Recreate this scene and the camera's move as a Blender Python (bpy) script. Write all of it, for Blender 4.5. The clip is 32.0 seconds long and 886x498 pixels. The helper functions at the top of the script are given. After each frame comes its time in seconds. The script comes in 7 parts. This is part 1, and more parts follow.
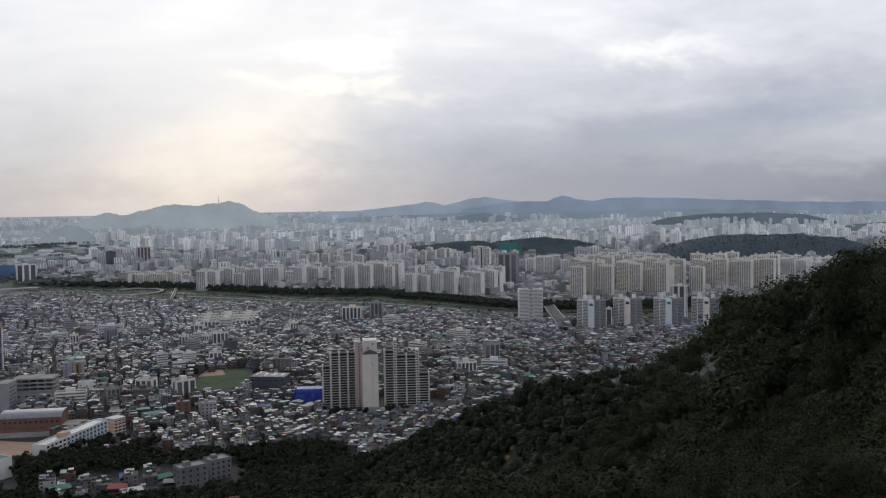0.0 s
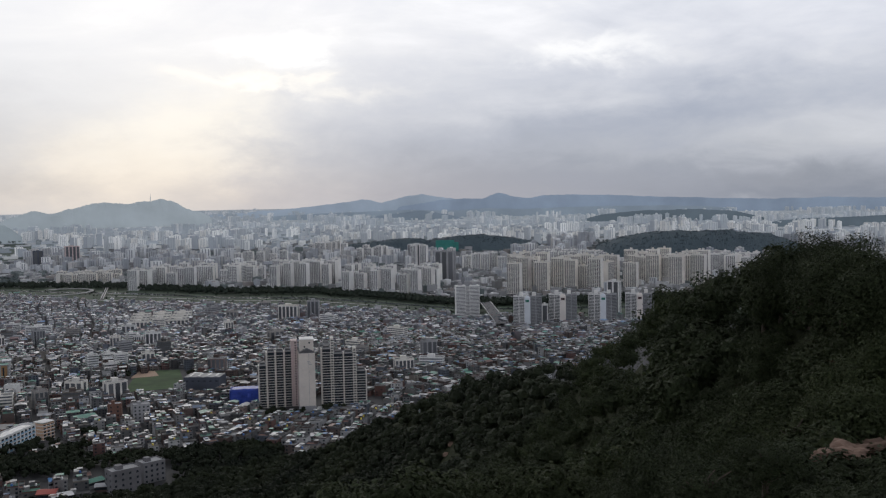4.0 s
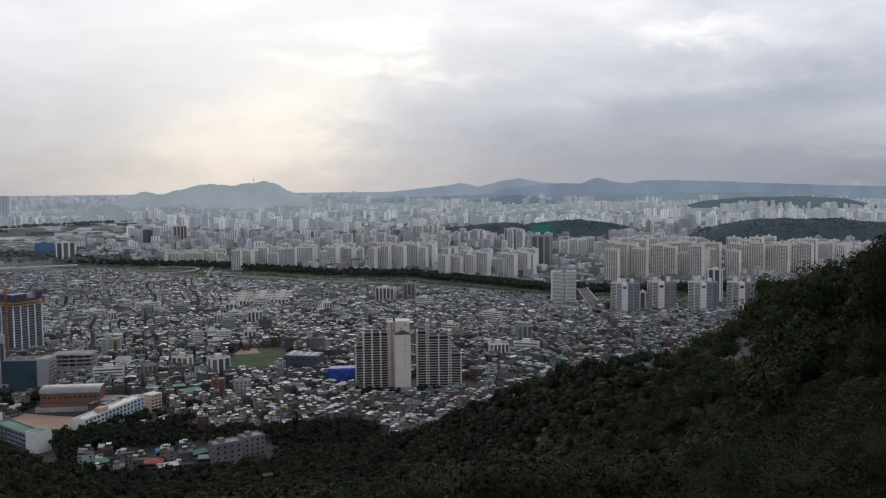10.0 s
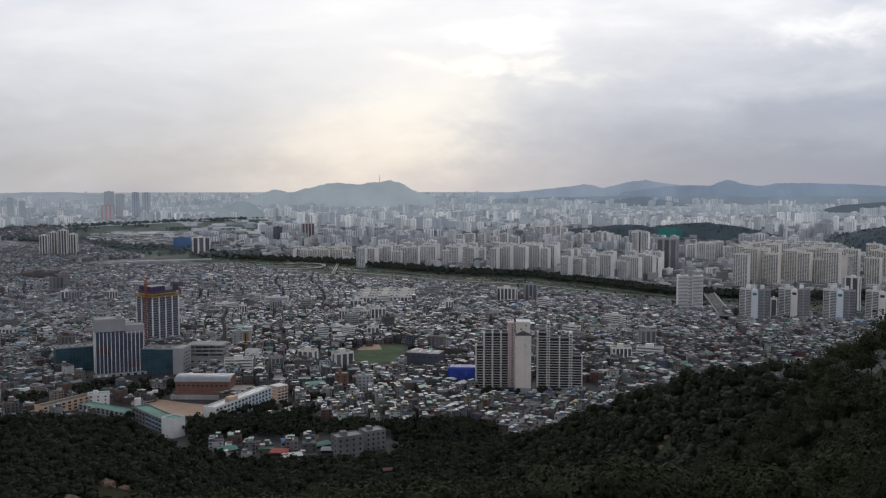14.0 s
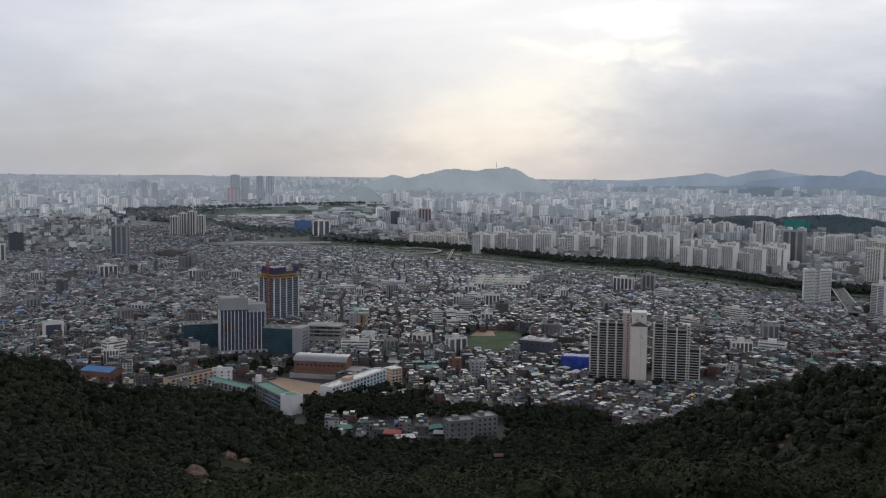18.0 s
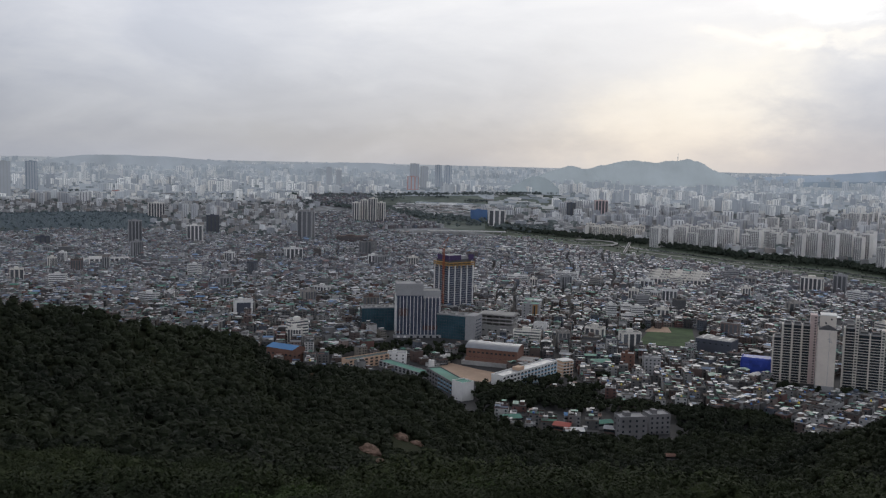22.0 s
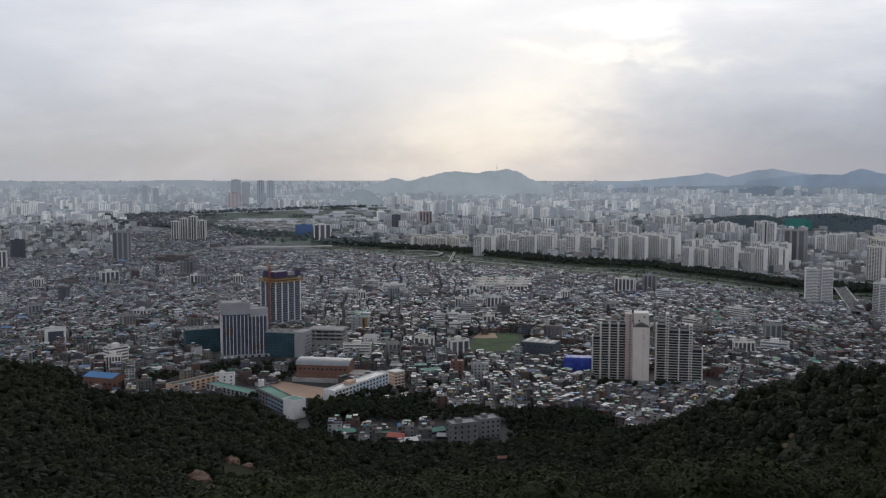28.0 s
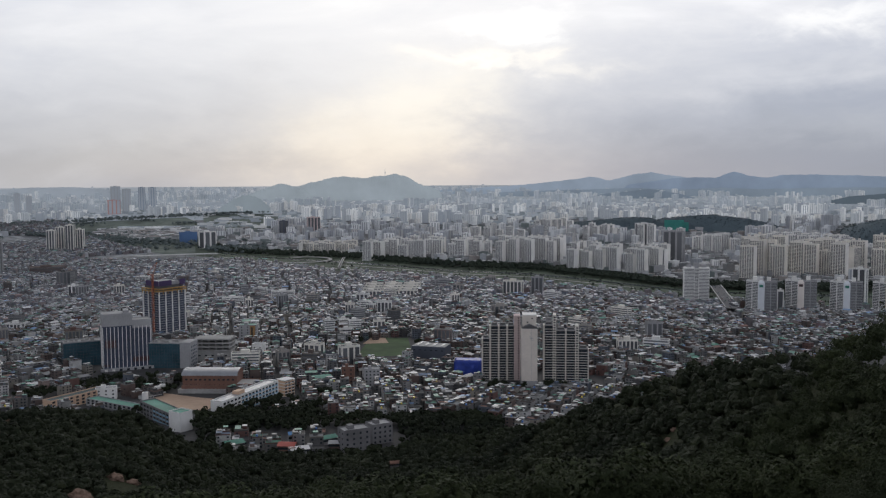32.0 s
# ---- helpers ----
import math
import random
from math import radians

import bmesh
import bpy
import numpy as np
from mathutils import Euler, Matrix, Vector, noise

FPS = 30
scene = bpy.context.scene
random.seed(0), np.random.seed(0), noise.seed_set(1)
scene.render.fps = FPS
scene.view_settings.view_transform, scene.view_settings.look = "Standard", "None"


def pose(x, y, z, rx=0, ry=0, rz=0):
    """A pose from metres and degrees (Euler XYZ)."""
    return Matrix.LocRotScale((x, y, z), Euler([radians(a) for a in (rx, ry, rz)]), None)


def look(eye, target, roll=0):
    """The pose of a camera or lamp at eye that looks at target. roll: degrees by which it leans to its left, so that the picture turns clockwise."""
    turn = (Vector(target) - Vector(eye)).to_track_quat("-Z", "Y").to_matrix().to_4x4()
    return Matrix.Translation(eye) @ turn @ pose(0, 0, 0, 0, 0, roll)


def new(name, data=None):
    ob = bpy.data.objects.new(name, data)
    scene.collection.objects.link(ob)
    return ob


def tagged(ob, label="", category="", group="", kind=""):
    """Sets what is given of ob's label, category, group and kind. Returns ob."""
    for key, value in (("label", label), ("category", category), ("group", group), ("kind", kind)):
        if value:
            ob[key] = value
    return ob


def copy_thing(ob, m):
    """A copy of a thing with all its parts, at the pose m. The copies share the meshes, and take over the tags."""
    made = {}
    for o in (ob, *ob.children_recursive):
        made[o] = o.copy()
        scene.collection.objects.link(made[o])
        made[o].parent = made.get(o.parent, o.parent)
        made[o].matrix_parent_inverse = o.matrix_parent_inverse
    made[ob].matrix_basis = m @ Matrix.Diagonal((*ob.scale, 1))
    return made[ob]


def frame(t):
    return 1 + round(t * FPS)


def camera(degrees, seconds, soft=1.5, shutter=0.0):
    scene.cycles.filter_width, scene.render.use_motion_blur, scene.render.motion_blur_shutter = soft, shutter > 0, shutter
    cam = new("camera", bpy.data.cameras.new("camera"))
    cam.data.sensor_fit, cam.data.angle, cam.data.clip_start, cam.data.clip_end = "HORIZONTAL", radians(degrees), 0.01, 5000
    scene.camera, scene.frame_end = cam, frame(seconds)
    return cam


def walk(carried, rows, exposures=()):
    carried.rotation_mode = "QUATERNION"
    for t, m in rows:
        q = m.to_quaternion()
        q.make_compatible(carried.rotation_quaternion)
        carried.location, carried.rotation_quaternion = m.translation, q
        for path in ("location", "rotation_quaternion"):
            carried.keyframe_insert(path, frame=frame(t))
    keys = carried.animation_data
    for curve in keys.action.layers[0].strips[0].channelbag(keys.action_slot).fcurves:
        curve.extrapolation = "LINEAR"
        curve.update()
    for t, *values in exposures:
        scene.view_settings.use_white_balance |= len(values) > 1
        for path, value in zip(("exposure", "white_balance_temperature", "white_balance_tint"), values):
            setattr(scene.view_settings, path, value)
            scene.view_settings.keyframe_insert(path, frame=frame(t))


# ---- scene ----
EYE = Vector((0.0, 0.0, 220.0))
cam = camera(50.79, 32.0, soft=1.25)
# seconds, heading to the right, pitch up, lean (degrees)
PATH = [
    (0.0, 7.33, -3.02, 0.89), (0.5, 8.04, -3.01, 0.70), (1.0, 8.67, -3.25, 0.96), (1.5, 9.23, -3.39, 1.16), (2.0, 9.82, -3.19, 1.20), 
    (2.5, 10.33, -3.06, 0.86), (3.0, 10.83, -3.10, 1.30), (3.5, 11.00, -3.26, 1.11), (5.5, 11.64, -3.21, 1.15), (6.0, 11.45, -3.33, 1.27), 
    (6.5, 10.65, -3.35, 1.69), (7.0, 9.77, -3.50, 1.92), (7.5, 9.27, -3.62, 1.87), (8.0, 8.72, -3.70, 1.51), (8.5, 7.87, -3.99, 1.34), 
    (9.0, 7.20, -4.11, 1.19), (9.5, 6.34, -4.08, 0.70), (10.0, 5.27, -4.14, 0.51), (10.5, 4.55, -4.31, 0.03), (11.0, 3.68, -4.38, -0.15), 
    (11.5, 2.55, -4.07, 0.19), (12.0, 1.59, -3.90, 0.15), (12.5, 0.86, -3.91, 0.20), (13.0, -0.00, -3.87, 0.13), (13.5, -1.00, -4.05, 0.09), 
    (14.0, -2.24, -4.09, -0.02), (14.5, -3.26, -4.19, -0.22), (16.5, -6.62, -4.49, 0.00), (17.0, -7.51, -4.68, 0.22), (17.5, -8.36, -4.83, -0.22), 
    (18.0, -9.33, -4.95, -0.65), (18.5, -10.43, -5.02, -1.04), (19.0, -11.45, -5.13, -1.18), (19.5, -12.41, -5.23, -1.39), (20.0, -13.98, -5.28, -1.14), 
    (20.5, -15.33, -5.35, -1.13), (21.0, -16.86, -5.40, -1.05), (21.5, -18.44, -5.57, -1.10), (22.0, -20.05, -5.73, -1.37), (22.5, -21.78, -5.54, -1.36), 
    (23.0, -22.54, -5.25, -1.20), (23.5, -22.55, -5.21, -1.36), (24.0, -20.91, -5.22, -1.34), (24.5, -19.14, -5.14, -1.04), (26.5, -13.85, -5.02, -0.72), 
    (27.0, -12.17, -4.95, -0.54), (27.5, -10.30, -4.81, -0.43), (28.0, -9.41, -4.79, -0.07), (28.5, -8.62, -4.78, 0.17), (29.0, -7.67, -4.74, 0.68), 
    (29.5, -6.39, -4.64, 0.33), (30.0, -5.57, -4.61, 0.12), (30.5, -4.89, -4.57, 0.28), (31.0, -4.12, -4.54, 0.49), (31.5, -3.39, -4.58, 0.64), 
    (32.0, -2.60, -4.50, 0.26),
]


def aim(yaw, pitch, lean):
    y, p = radians(yaw), radians(pitch)
    return look(EYE, EYE + Vector((math.cos(p) * math.sin(y), math.cos(p) * math.cos(y), math.sin(p))), -lean)


walk(cam, [(t, aim(y, p, r)) for t, y, p, r in PATH])

# ---- sky and sun ----
SUN_AZ, SUN_EL = -5.0, 24.0
world = bpy.data.worlds.new("sky")
scene.world = world
world.use_nodes = True


class Nodes:
    """Short hand for building node trees."""

    def __init__(self, tree):
        self.tree = tree
        tree.nodes.clear()

    def add(self, kind, **settings):
        n = self.tree.nodes.new(kind)
        for key, value in settings.items():
            setattr(n, key, value)
        return n

    def put(self, socket, value):
        if isinstance(value, bpy.types.NodeSocket):
            self.tree.links.new(value, socket)
        elif value is not None:
            socket.default_value = value

    def math(self, op, a, b=None, c=None, clamp=False):
        n = self.add("ShaderNodeMath", operation=op, use_clamp=clamp)
        for s, v in zip(n.inputs, (a, b, c)):
            self.put(s, v)
        return n.outputs[0]

    def mix(self, fac, a, b, blend="MIX"):
        n = self.add("ShaderNodeMix", data_type="RGBA", blend_type=blend)
        self.put(n.inputs[0], fac)
        for s, v in ((n.inputs[6], a), (n.inputs[7], b)):
            self.put(s, (*v, 1) if isinstance(v, tuple) and len(v) == 3 else v)
        return n.outputs[2]

    def ramp(self, fac, stops, mode="LINEAR"):
        n = self.add("ShaderNodeValToRGB")
        r = n.color_ramp
        r.interpolation = mode
        while len(r.elements) < len(stops):
            r.elements.new(0.5)
        for e, (p, c) in zip(r.elements, stops):
            e.position, e.color = p, (*c, 1) if isinstance(c, tuple) else (c, c, c, 1)
        self.put(n.inputs[0], fac)
        return n.outputs[0]

    def noise(self, vector, scale, detail=4.0, rough=0.55, distort=0.0):
        n = self.add("ShaderNodeTexNoise")
        self.put(n.inputs["Vector"], vector)
        n.inputs["Scale"].default_value, n.inputs["Detail"].default_value = scale, detail
        n.inputs["Roughness"].default_value, n.inputs["Distortion"].default_value = rough, distort
        return n.outputs[0]


def sky_nodes():
    k = Nodes(world.node_tree)
    out, bg = k.add("ShaderNodeOutputWorld"), k.add("ShaderNodeBackground")
    nishita = k.add("ShaderNodeTexSky", sky_type="NISHITA", sun_disc=False)
    nishita.sun_elevation, nishita.sun_rotation = radians(SUN_EL), radians(SUN_AZ)
    way = k.add("ShaderNodeTexCoord").outputs["Generated"]
    sep = k.add("ShaderNodeSeparateXYZ")
    k.put(sep.inputs[0], way)
    x, y, z = sep.outputs
    heading = k.math("ARCTAN2", x, y)          # radians to the right
    # ragged edges: the cloud forms are pulled about by noise
    flat = k.add("ShaderNodeMapping")
    k.put(flat.inputs["Vector"], way)
    flat.inputs["Scale"].default_value = (1.0, 1.0, 2.2)
    pull_a, pull_b = k.noise(flat.outputs[0], 9.0, 7, 0.62), k.noise(flat.outputs[0], 12.0, 7, 0.6, 0.4)
    ragged_heading = k.math("MULTIPLY_ADD", pull_a, 0.24, k.math("ADD", heading, -0.12))
    ragged_z = k.math("MULTIPLY_ADD", pull_b, 0.07, k.math("ADD", z, -0.035))
    # cloud sheets: flattened noise, coarse and fine
    stretch = k.add("ShaderNodeMapping")
    k.put(stretch.inputs["Vector"], way)
    stretch.inputs["Scale"].default_value = (1.0, 1.0, 3.4)
    stretch.inputs["Rotation"].default_value = (0.0, radians(5), 0.0)
    coarse = k.noise(stretch.outputs[0], 4.2, 6, 0.58, 0.6)
    fine = k.noise(stretch.outputs[0], 10.0, 6, 0.55, 0.5)
    clouds = k.math("ADD", k.math("MULTIPLY", coarse, 0.68), k.math("MULTIPLY", fine, 0.32))

    def spot(az, el, wide, high, rise=0.0):
        """1 at a place of the sky, falling off around it; rise tilts it up to the right, in degrees a degree."""
        a0 = k.math("SUBTRACT", ragged_heading, radians(az))
        b0 = k.math("SUBTRACT", k.math("SUBTRACT", ragged_z, math.sin(radians(el))), k.math("MULTIPLY", a0, rise))
        a = k.math("DIVIDE", a0, radians(wide))
        b = k.math("DIVIDE", b0, math.sin(radians(high)))
        r2 = k.math("ADD", k.math("MULTIPLY", a, a), k.math("MULTIPLY", b, b))
        return k.math("EXPONENT", k.math("MULTIPLY", r2, -1.0))

    lift = k.math("MULTIPLY_ADD", z, 4.2, -0.05, clamp=True)
    # unseen sky overhead and behind dimmed to lower ground light; thin bright cloud towards the low sun
    overhead = k.ramp(z, [(0.20, 1.0), (0.50, 0.50), (1.0, 0.43)], "EASE")
    toward = k.math("COSINE", k.math("SUBTRACT", heading, radians(0)))
    behind = k.ramp(k.math("MULTIPLY_ADD", toward, 0.5, 0.5), [(0.0, 0.82), (0.80, 0.74), (0.92, 1.0)], "EASE")
    # out of view behind right, sky brightened to light facing walls
    rear = k.ramp(k.math("COSINE", k.math("SUBTRACT", heading, radians(155))), [(0.0, 1.0), (1.0, 1.35)])
    cool = k.ramp(k.math("MULTIPLY_ADD", toward, 0.5, 0.5), [(0.0, (0.975, 1.0, 1.065)), (0.75, (0.975, 1.0, 1.055)), (0.93, (1.0, 1.0, 1.0))])
    base = k.ramp(lift, [(0.0, (0.47, 0.49, 0.535)), (0.28, (0.60, 0.61, 0.65)), (0.62, (0.80, 0.80, 0.83)), (1.0, (0.93, 0.93, 0.95))])
    shade = k.ramp(clouds, [(0.36, (0.84, 0.855, 0.89)), (0.48, (0.97, 0.975, 0.99)), (0.56, (1.05, 1.045, 1.035)), (0.66, (1.18, 1.165, 1.14))])
    col = k.mix(1.0, base, shade, "MULTIPLY")
    # the sun behind thin cloud: a warm glow low down, white breaks higher up
    col = k.mix(k.math("MULTIPLY", spot(-7.0, 2.2, 8.0, 2.8), 0.8), col, (0.98, 0.875, 0.73))
    col = k.mix(k.math("MULTIPLY", spot(-10.0, 8.5, 18.0, 6.0), 0.5), col, (0.97, 0.955, 0.93))
    col = k.mix(k.math("MULTIPLY", spot(-3.4, 4.4, 5.0, 2.4, 0.25), 0.75), col, (1.06, 0.99, 0.87))
    col = k.mix(k.math("MULTIPLY", spot(2.3, 8.6, 2.0, 0.9), 0.95), col, (1.25, 1.22, 1.16))
    col = k.mix(k.math("MULTIPLY", spot(1.0, 6.8, 5.5, 0.45, -0.08), 0.8), col, (1.18, 1.11, 0.99))
    col = k.mix(k.math("MULTIPLY", spot(19.8, 8.5, 4.0, 0.7), 0.85), col, (1.2, 1.17, 1.12))
    col = k.mix(k.math("MULTIPLY", spot(-34.0, 8.2, 8.0, 2.6), 0.45), col, (0.60, 0.62, 0.68))
    # rain-cloud banks: a long dark one rising to the right, a paler one to the left
    thick = k.math("MULTIPLY_ADD", clouds, -1.6, 1.75, clamp=True)
    col = k.mix(k.math("MULTIPLY", spot(14.0, 5.4, 13.0, 3.0, 0.10), k.math("MULTIPLY", thick, 0.55)), col, (0.52, 0.55, 0.635))
    col = k.mix(k.math("MULTIPLY", spot(21.0, 4.0, 17.0, 1.7, 0.13), thick), col, (0.37, 0.405, 0.495))
    col = k.mix(k.math("MULTIPLY", spot(33.0, 0.0, 19.0, 1.15), 0.9), col, (0.20, 0.235, 0.295))
    col = k.mix(k.math("MULTIPLY", spot(-16.0, 4.6, 8.0, 2.0), 0.4), col, (0.60, 0.61, 0.65))
    col = k.mix(k.math("MULTIPLY", spot(-28.0, 2.9, 16.0, 1.5), 0.55), col, (0.50, 0.51, 0.55))
    col = k.mix(k.math("MULTIPLY", spot(29.0, 0.75, 12.0, 0.85), 0.75), col, (0.27, 0.295, 0.345))
    col = k.mix(k.math("MULTIPLY", spot(8.0, 2.5, 8.5, 1.9, 0.10), 0.55), col, (0.50, 0.53, 0.605))
    # dull murk along the horizon, away from the sun's gap
    col = k.mix(k.math("MULTIPLY", spot(17.0, 1.0, 13.0, 2.0), 0.98), col, (0.30, 0.337, 0.415))
    col = k.mix(k.math("MULTIPLY", spot(-27.0, 0.6, 15.0, 1.5), 0.6), col, (0.40, 0.41, 0.43))
    faint = k.mix(1.0, nishita.outputs[0], (0.1, 0.1, 0.1), "MULTIPLY")
    col = k.mix(1.0, col, overhead, "MULTIPLY")
    col = k.mix(1.0, col, behind, "MULTIPLY")
    col = k.mix(1.0, col, rear, "MULTIPLY")
    col = k.mix(1.0, col, cool, "MULTIPLY")
    col = k.mix(1.0, col, (0.985, 1.0, 1.03), "MULTIPLY")
    k.put(bg.inputs[0], k.mix(0.95, faint, col))
    bg.inputs[1].default_value = 1.0
    k.put(out.inputs[0], bg.outputs[0])


sky_nodes()
sun = new("sun", bpy.data.lights.new("sun", "SUN"))
sun.data.energy, sun.data.angle, sun.data.color = 0.5, radians(25), (1.0, 0.95, 0.89)
sa, se = radians(SUN_AZ), radians(SUN_EL)
sun.matrix_world = look((0, 0, 900), Vector((0, 0, 900)) - Vector((math.cos(se) * math.sin(sa), math.cos(se) * math.cos(sa), math.sin(se))))

# ---- materials ----


def material(name, colours, rough=0.75, metal=0.0, by="object", grain=0.0, grain_scale=1.0, stain=0.0, stain_scale=0.05, bump=0.0, steps=True, spec=0.35):
    """A surface whose colour is picked from colours per object or per loose piece, with fine grain and broad stains in metres."""
    m = bpy.data.materials.new(name)
    m.use_nodes = True
    k = Nodes(m.node_tree)
    out, bsdf = k.add("ShaderNodeOutputMaterial"), k.add("ShaderNodeBsdfPrincipled")
    k.put(out.inputs[0], bsdf.outputs[0])
    geo = k.add("ShaderNodeNewGeometry")
    place = geo.outputs["Position"]
    if len(colours) == 1:
        col = (*colours[0], 1)
    else:
        rnd = k.add("ShaderNodeObjectInfo").outputs["Random"] if by == "object" else geo.outputs["Random Per Island"]
        col = k.ramp(rnd, [(i / len(colours) if steps else i / (len(colours) - 1), c) for i, c in enumerate(colours)], "CONSTANT" if steps else "LINEAR")
    if stain:
        n = k.noise(place, stain_scale, 5)
        col = k.mix(1.0, col, k.ramp(n, [(0.3, 1 - stain), (0.7, 1 + stain)]), "MULTIPLY")
    if grain:
        n = k.noise(place, grain_scale, 3)
        col = k.mix(1.0, col, k.ramp(n, [(0.3, 1 - grain), (0.7, 1 + grain)]), "MULTIPLY")
    k.put(bsdf.inputs["Base Color"], col)
    bsdf.inputs["Roughness"].default_value, bsdf.inputs["Metallic"].default_value = rough, metal
    bsdf.inputs["Specular IOR Level"].default_value = spec
    if bump:
        b = k.add("ShaderNodeBump")
        b.inputs["Strength"].default_value, b.inputs["Distance"].default_value = 0.6, bump
        k.put(b.inputs["Height"], k.noise(place, grain_scale, 4))
        k.put(bsdf.inputs["Normal"], b.outputs[0])
    return m


# walls darkened and some roofs whitened in colour, as shaded and sky-lit faces
WALLS = [(0.457, 0.454, 0.448), (0.188, 0.185, 0.182), (0.093, 0.066, 0.058), (0.13, 0.13, 0.13), (0.267, 0.264, 0.258), (0.074, 0.071, 0.071), (0.115, 0.115, 0.117), (0.108, 0.084, 0.076), (0.359, 0.359, 0.356), (0.146, 0.14, 0.134), (0.085, 0.085, 0.087), (0.209, 0.208, 0.208), (0.124, 0.09, 0.081), (0.16, 0.16, 0.162), (0.134, 0.075, 0.066), (0.243, 0.188, 0.169), (0.1, 0.113, 0.137), (0.227, 0.208, 0.18)]
ROOFS = [(0.15, 0.15, 0.153), (0.08, 0.08, 0.083), (0.06, 0.135, 0.105), (0.28, 0.28, 0.285), (0.10, 0.098, 0.093), (0.50, 0.50, 0.50), (0.07, 0.07, 0.073), (0.34, 0.34, 0.34), (0.10, 0.068, 0.058), (0.12, 0.12, 0.123), (0.52, 0.52, 0.515), (0.07, 0.09, 0.09), (0.05, 0.15, 0.11), (0.075, 0.10, 0.15), (0.13, 0.065, 0.052), (0.20, 0.20, 0.205)]
SHEETS = [(0.56, 0.56, 0.56), (0.14, 0.14, 0.147), (0.25, 0.254, 0.26), (0.11, 0.11, 0.115), (0.50, 0.50, 0.50), (0.075, 0.20, 0.155), (0.20, 0.20, 0.206), (0.15, 0.065, 0.05), (0.30, 0.304, 0.31), (0.08, 0.125, 0.20), (0.06, 0.22, 0.16), (0.10, 0.20, 0.36), (0.46, 0.46, 0.455)]
house_wall = material("house wall", WALLS, 0.85, grain=0.12, grain_scale=0.8, stain=0.22, stain_scale=0.12)
# outer houses: haze put into the colour as a pale bluish lift
HAZED_WALLS = [tuple(0.9 * c + k for c, k in zip(w, (0.075, 0.08, 0.094))) for w in WALLS]
HAZED_ROOFS = [tuple(1.08 * c + k for c, k in zip(w, (0.085, 0.09, 0.104))) for w in ROOFS]
HAZED_SHEETS = [tuple(1.08 * c + k for c, k in zip(w, (0.085, 0.09, 0.104))) for w in SHEETS]
hazed_wall_many = material("hazed house walls", HAZED_WALLS, 0.85, by="island", grain=0.12, grain_scale=0.8, stain=0.2, stain_scale=0.12)
hazed_deck_many = material("hazed roof decks", HAZED_ROOFS, 0.8, by="island", grain=0.12, grain_scale=0.9, stain=0.2, stain_scale=0.15)
hazed_sheet_many = material("hazed sheet roofs", HAZED_SHEETS, 0.5, by="island", grain=0.1, grain_scale=0.6, stain=0.2, stain_scale=0.2)
house_wall_many = material("house walls", WALLS, 0.85, by="island", grain=0.12, grain_scale=0.8, stain=0.22, stain_scale=0.12)
roof_deck = material("roof deck", ROOFS, 0.8, grain=0.15, grain_scale=0.9, stain=0.25, stain_scale=0.15)
roof_deck_many = material("roof decks", ROOFS, 0.8, by="island", grain=0.15, grain_scale=0.9, stain=0.25, stain_scale=0.15)
sheet_roof = material("sheet roof", SHEETS, 0.5, grain=0.1, grain_scale=0.6, stain=0.2, stain_scale=0.2)
sheet_roof_many = material("sheet roofs", SHEETS, 0.5, by="island", grain=0.1, grain_scale=0.6, stain=0.2, stain_scale=0.2)
glass = material("window glass", [(0.035, 0.042, 0.05)], 0.16, spec=0.6, grain=0.3, grain_scale=0.4)
# distant panes lightened: haze put into the glass colour
far_glass = material("hazed distant window glass", [(0.10, 0.105, 0.115), (0.135, 0.14, 0.15), (0.08, 0.085, 0.093)], 0.3, spec=0.5)
tank_blue = material("water tank", [(0.75, 0.60, 0.10), (0.08, 0.20, 0.50), (0.70, 0.70, 0.70)], 0.4)
# estate paints lightened, with some distance haze put into the colour
apt_wall = material("apartment paint", [(0.82, 0.80, 0.765), (0.78, 0.765, 0.74), (0.84, 0.825, 0.79), (0.79, 0.765, 0.72)], 0.8, grain=0.05, grain_scale=0.3, stain=0.1, stain_scale=0.03)
apt_cream = material("cream apartment paint", [(0.78, 0.73, 0.65), (0.74, 0.71, 0.66), (0.80, 0.77, 0.72)], 0.8, grain=0.05, grain_scale=0.3, stain=0.1, stain_scale=0.03)
# far towers: cool lifted paint, the haze being in the colour
apt_many = material("hazed distant apartment paint", [(0.60, 0.615, 0.635), (0.44, 0.455, 0.48), (0.72, 0.73, 0.74), (0.50, 0.50, 0.495), (0.38, 0.40, 0.43), (0.56, 0.545, 0.53), (0.43, 0.445, 0.47), (0.80, 0.80, 0.795)], 0.85, by="island", stain=0.15, stain_scale=0.01)
cream_front = material("cream apartment fronts", [(0.76, 0.725, 0.66), (0.70, 0.67, 0.615), (0.80, 0.765, 0.705)], 0.8, grain=0.05, grain_scale=0.3, stain=0.1, stain_scale=0.03)
apt_front = material("grey apartment fronts", [(0.75, 0.74, 0.72), (0.68, 0.675, 0.66), (0.79, 0.78, 0.76)], 0.8, grain=0.05, grain_scale=0.3, stain=0.1, stain_scale=0.03)
gable_blue = material("pale blue render", [(0.70, 0.73, 0.765)], 0.8, stain=0.06, stain_scale=0.1)
gable_pink = material("pale pink render", [(0.77, 0.71, 0.66)], 0.8, stain=0.06, stain_scale=0.1)
white_paint = material("white paint", [(0.76, 0.75, 0.73)], 0.7, grain=0.04, grain_scale=0.5, stain=0.08, stain_scale=0.06)
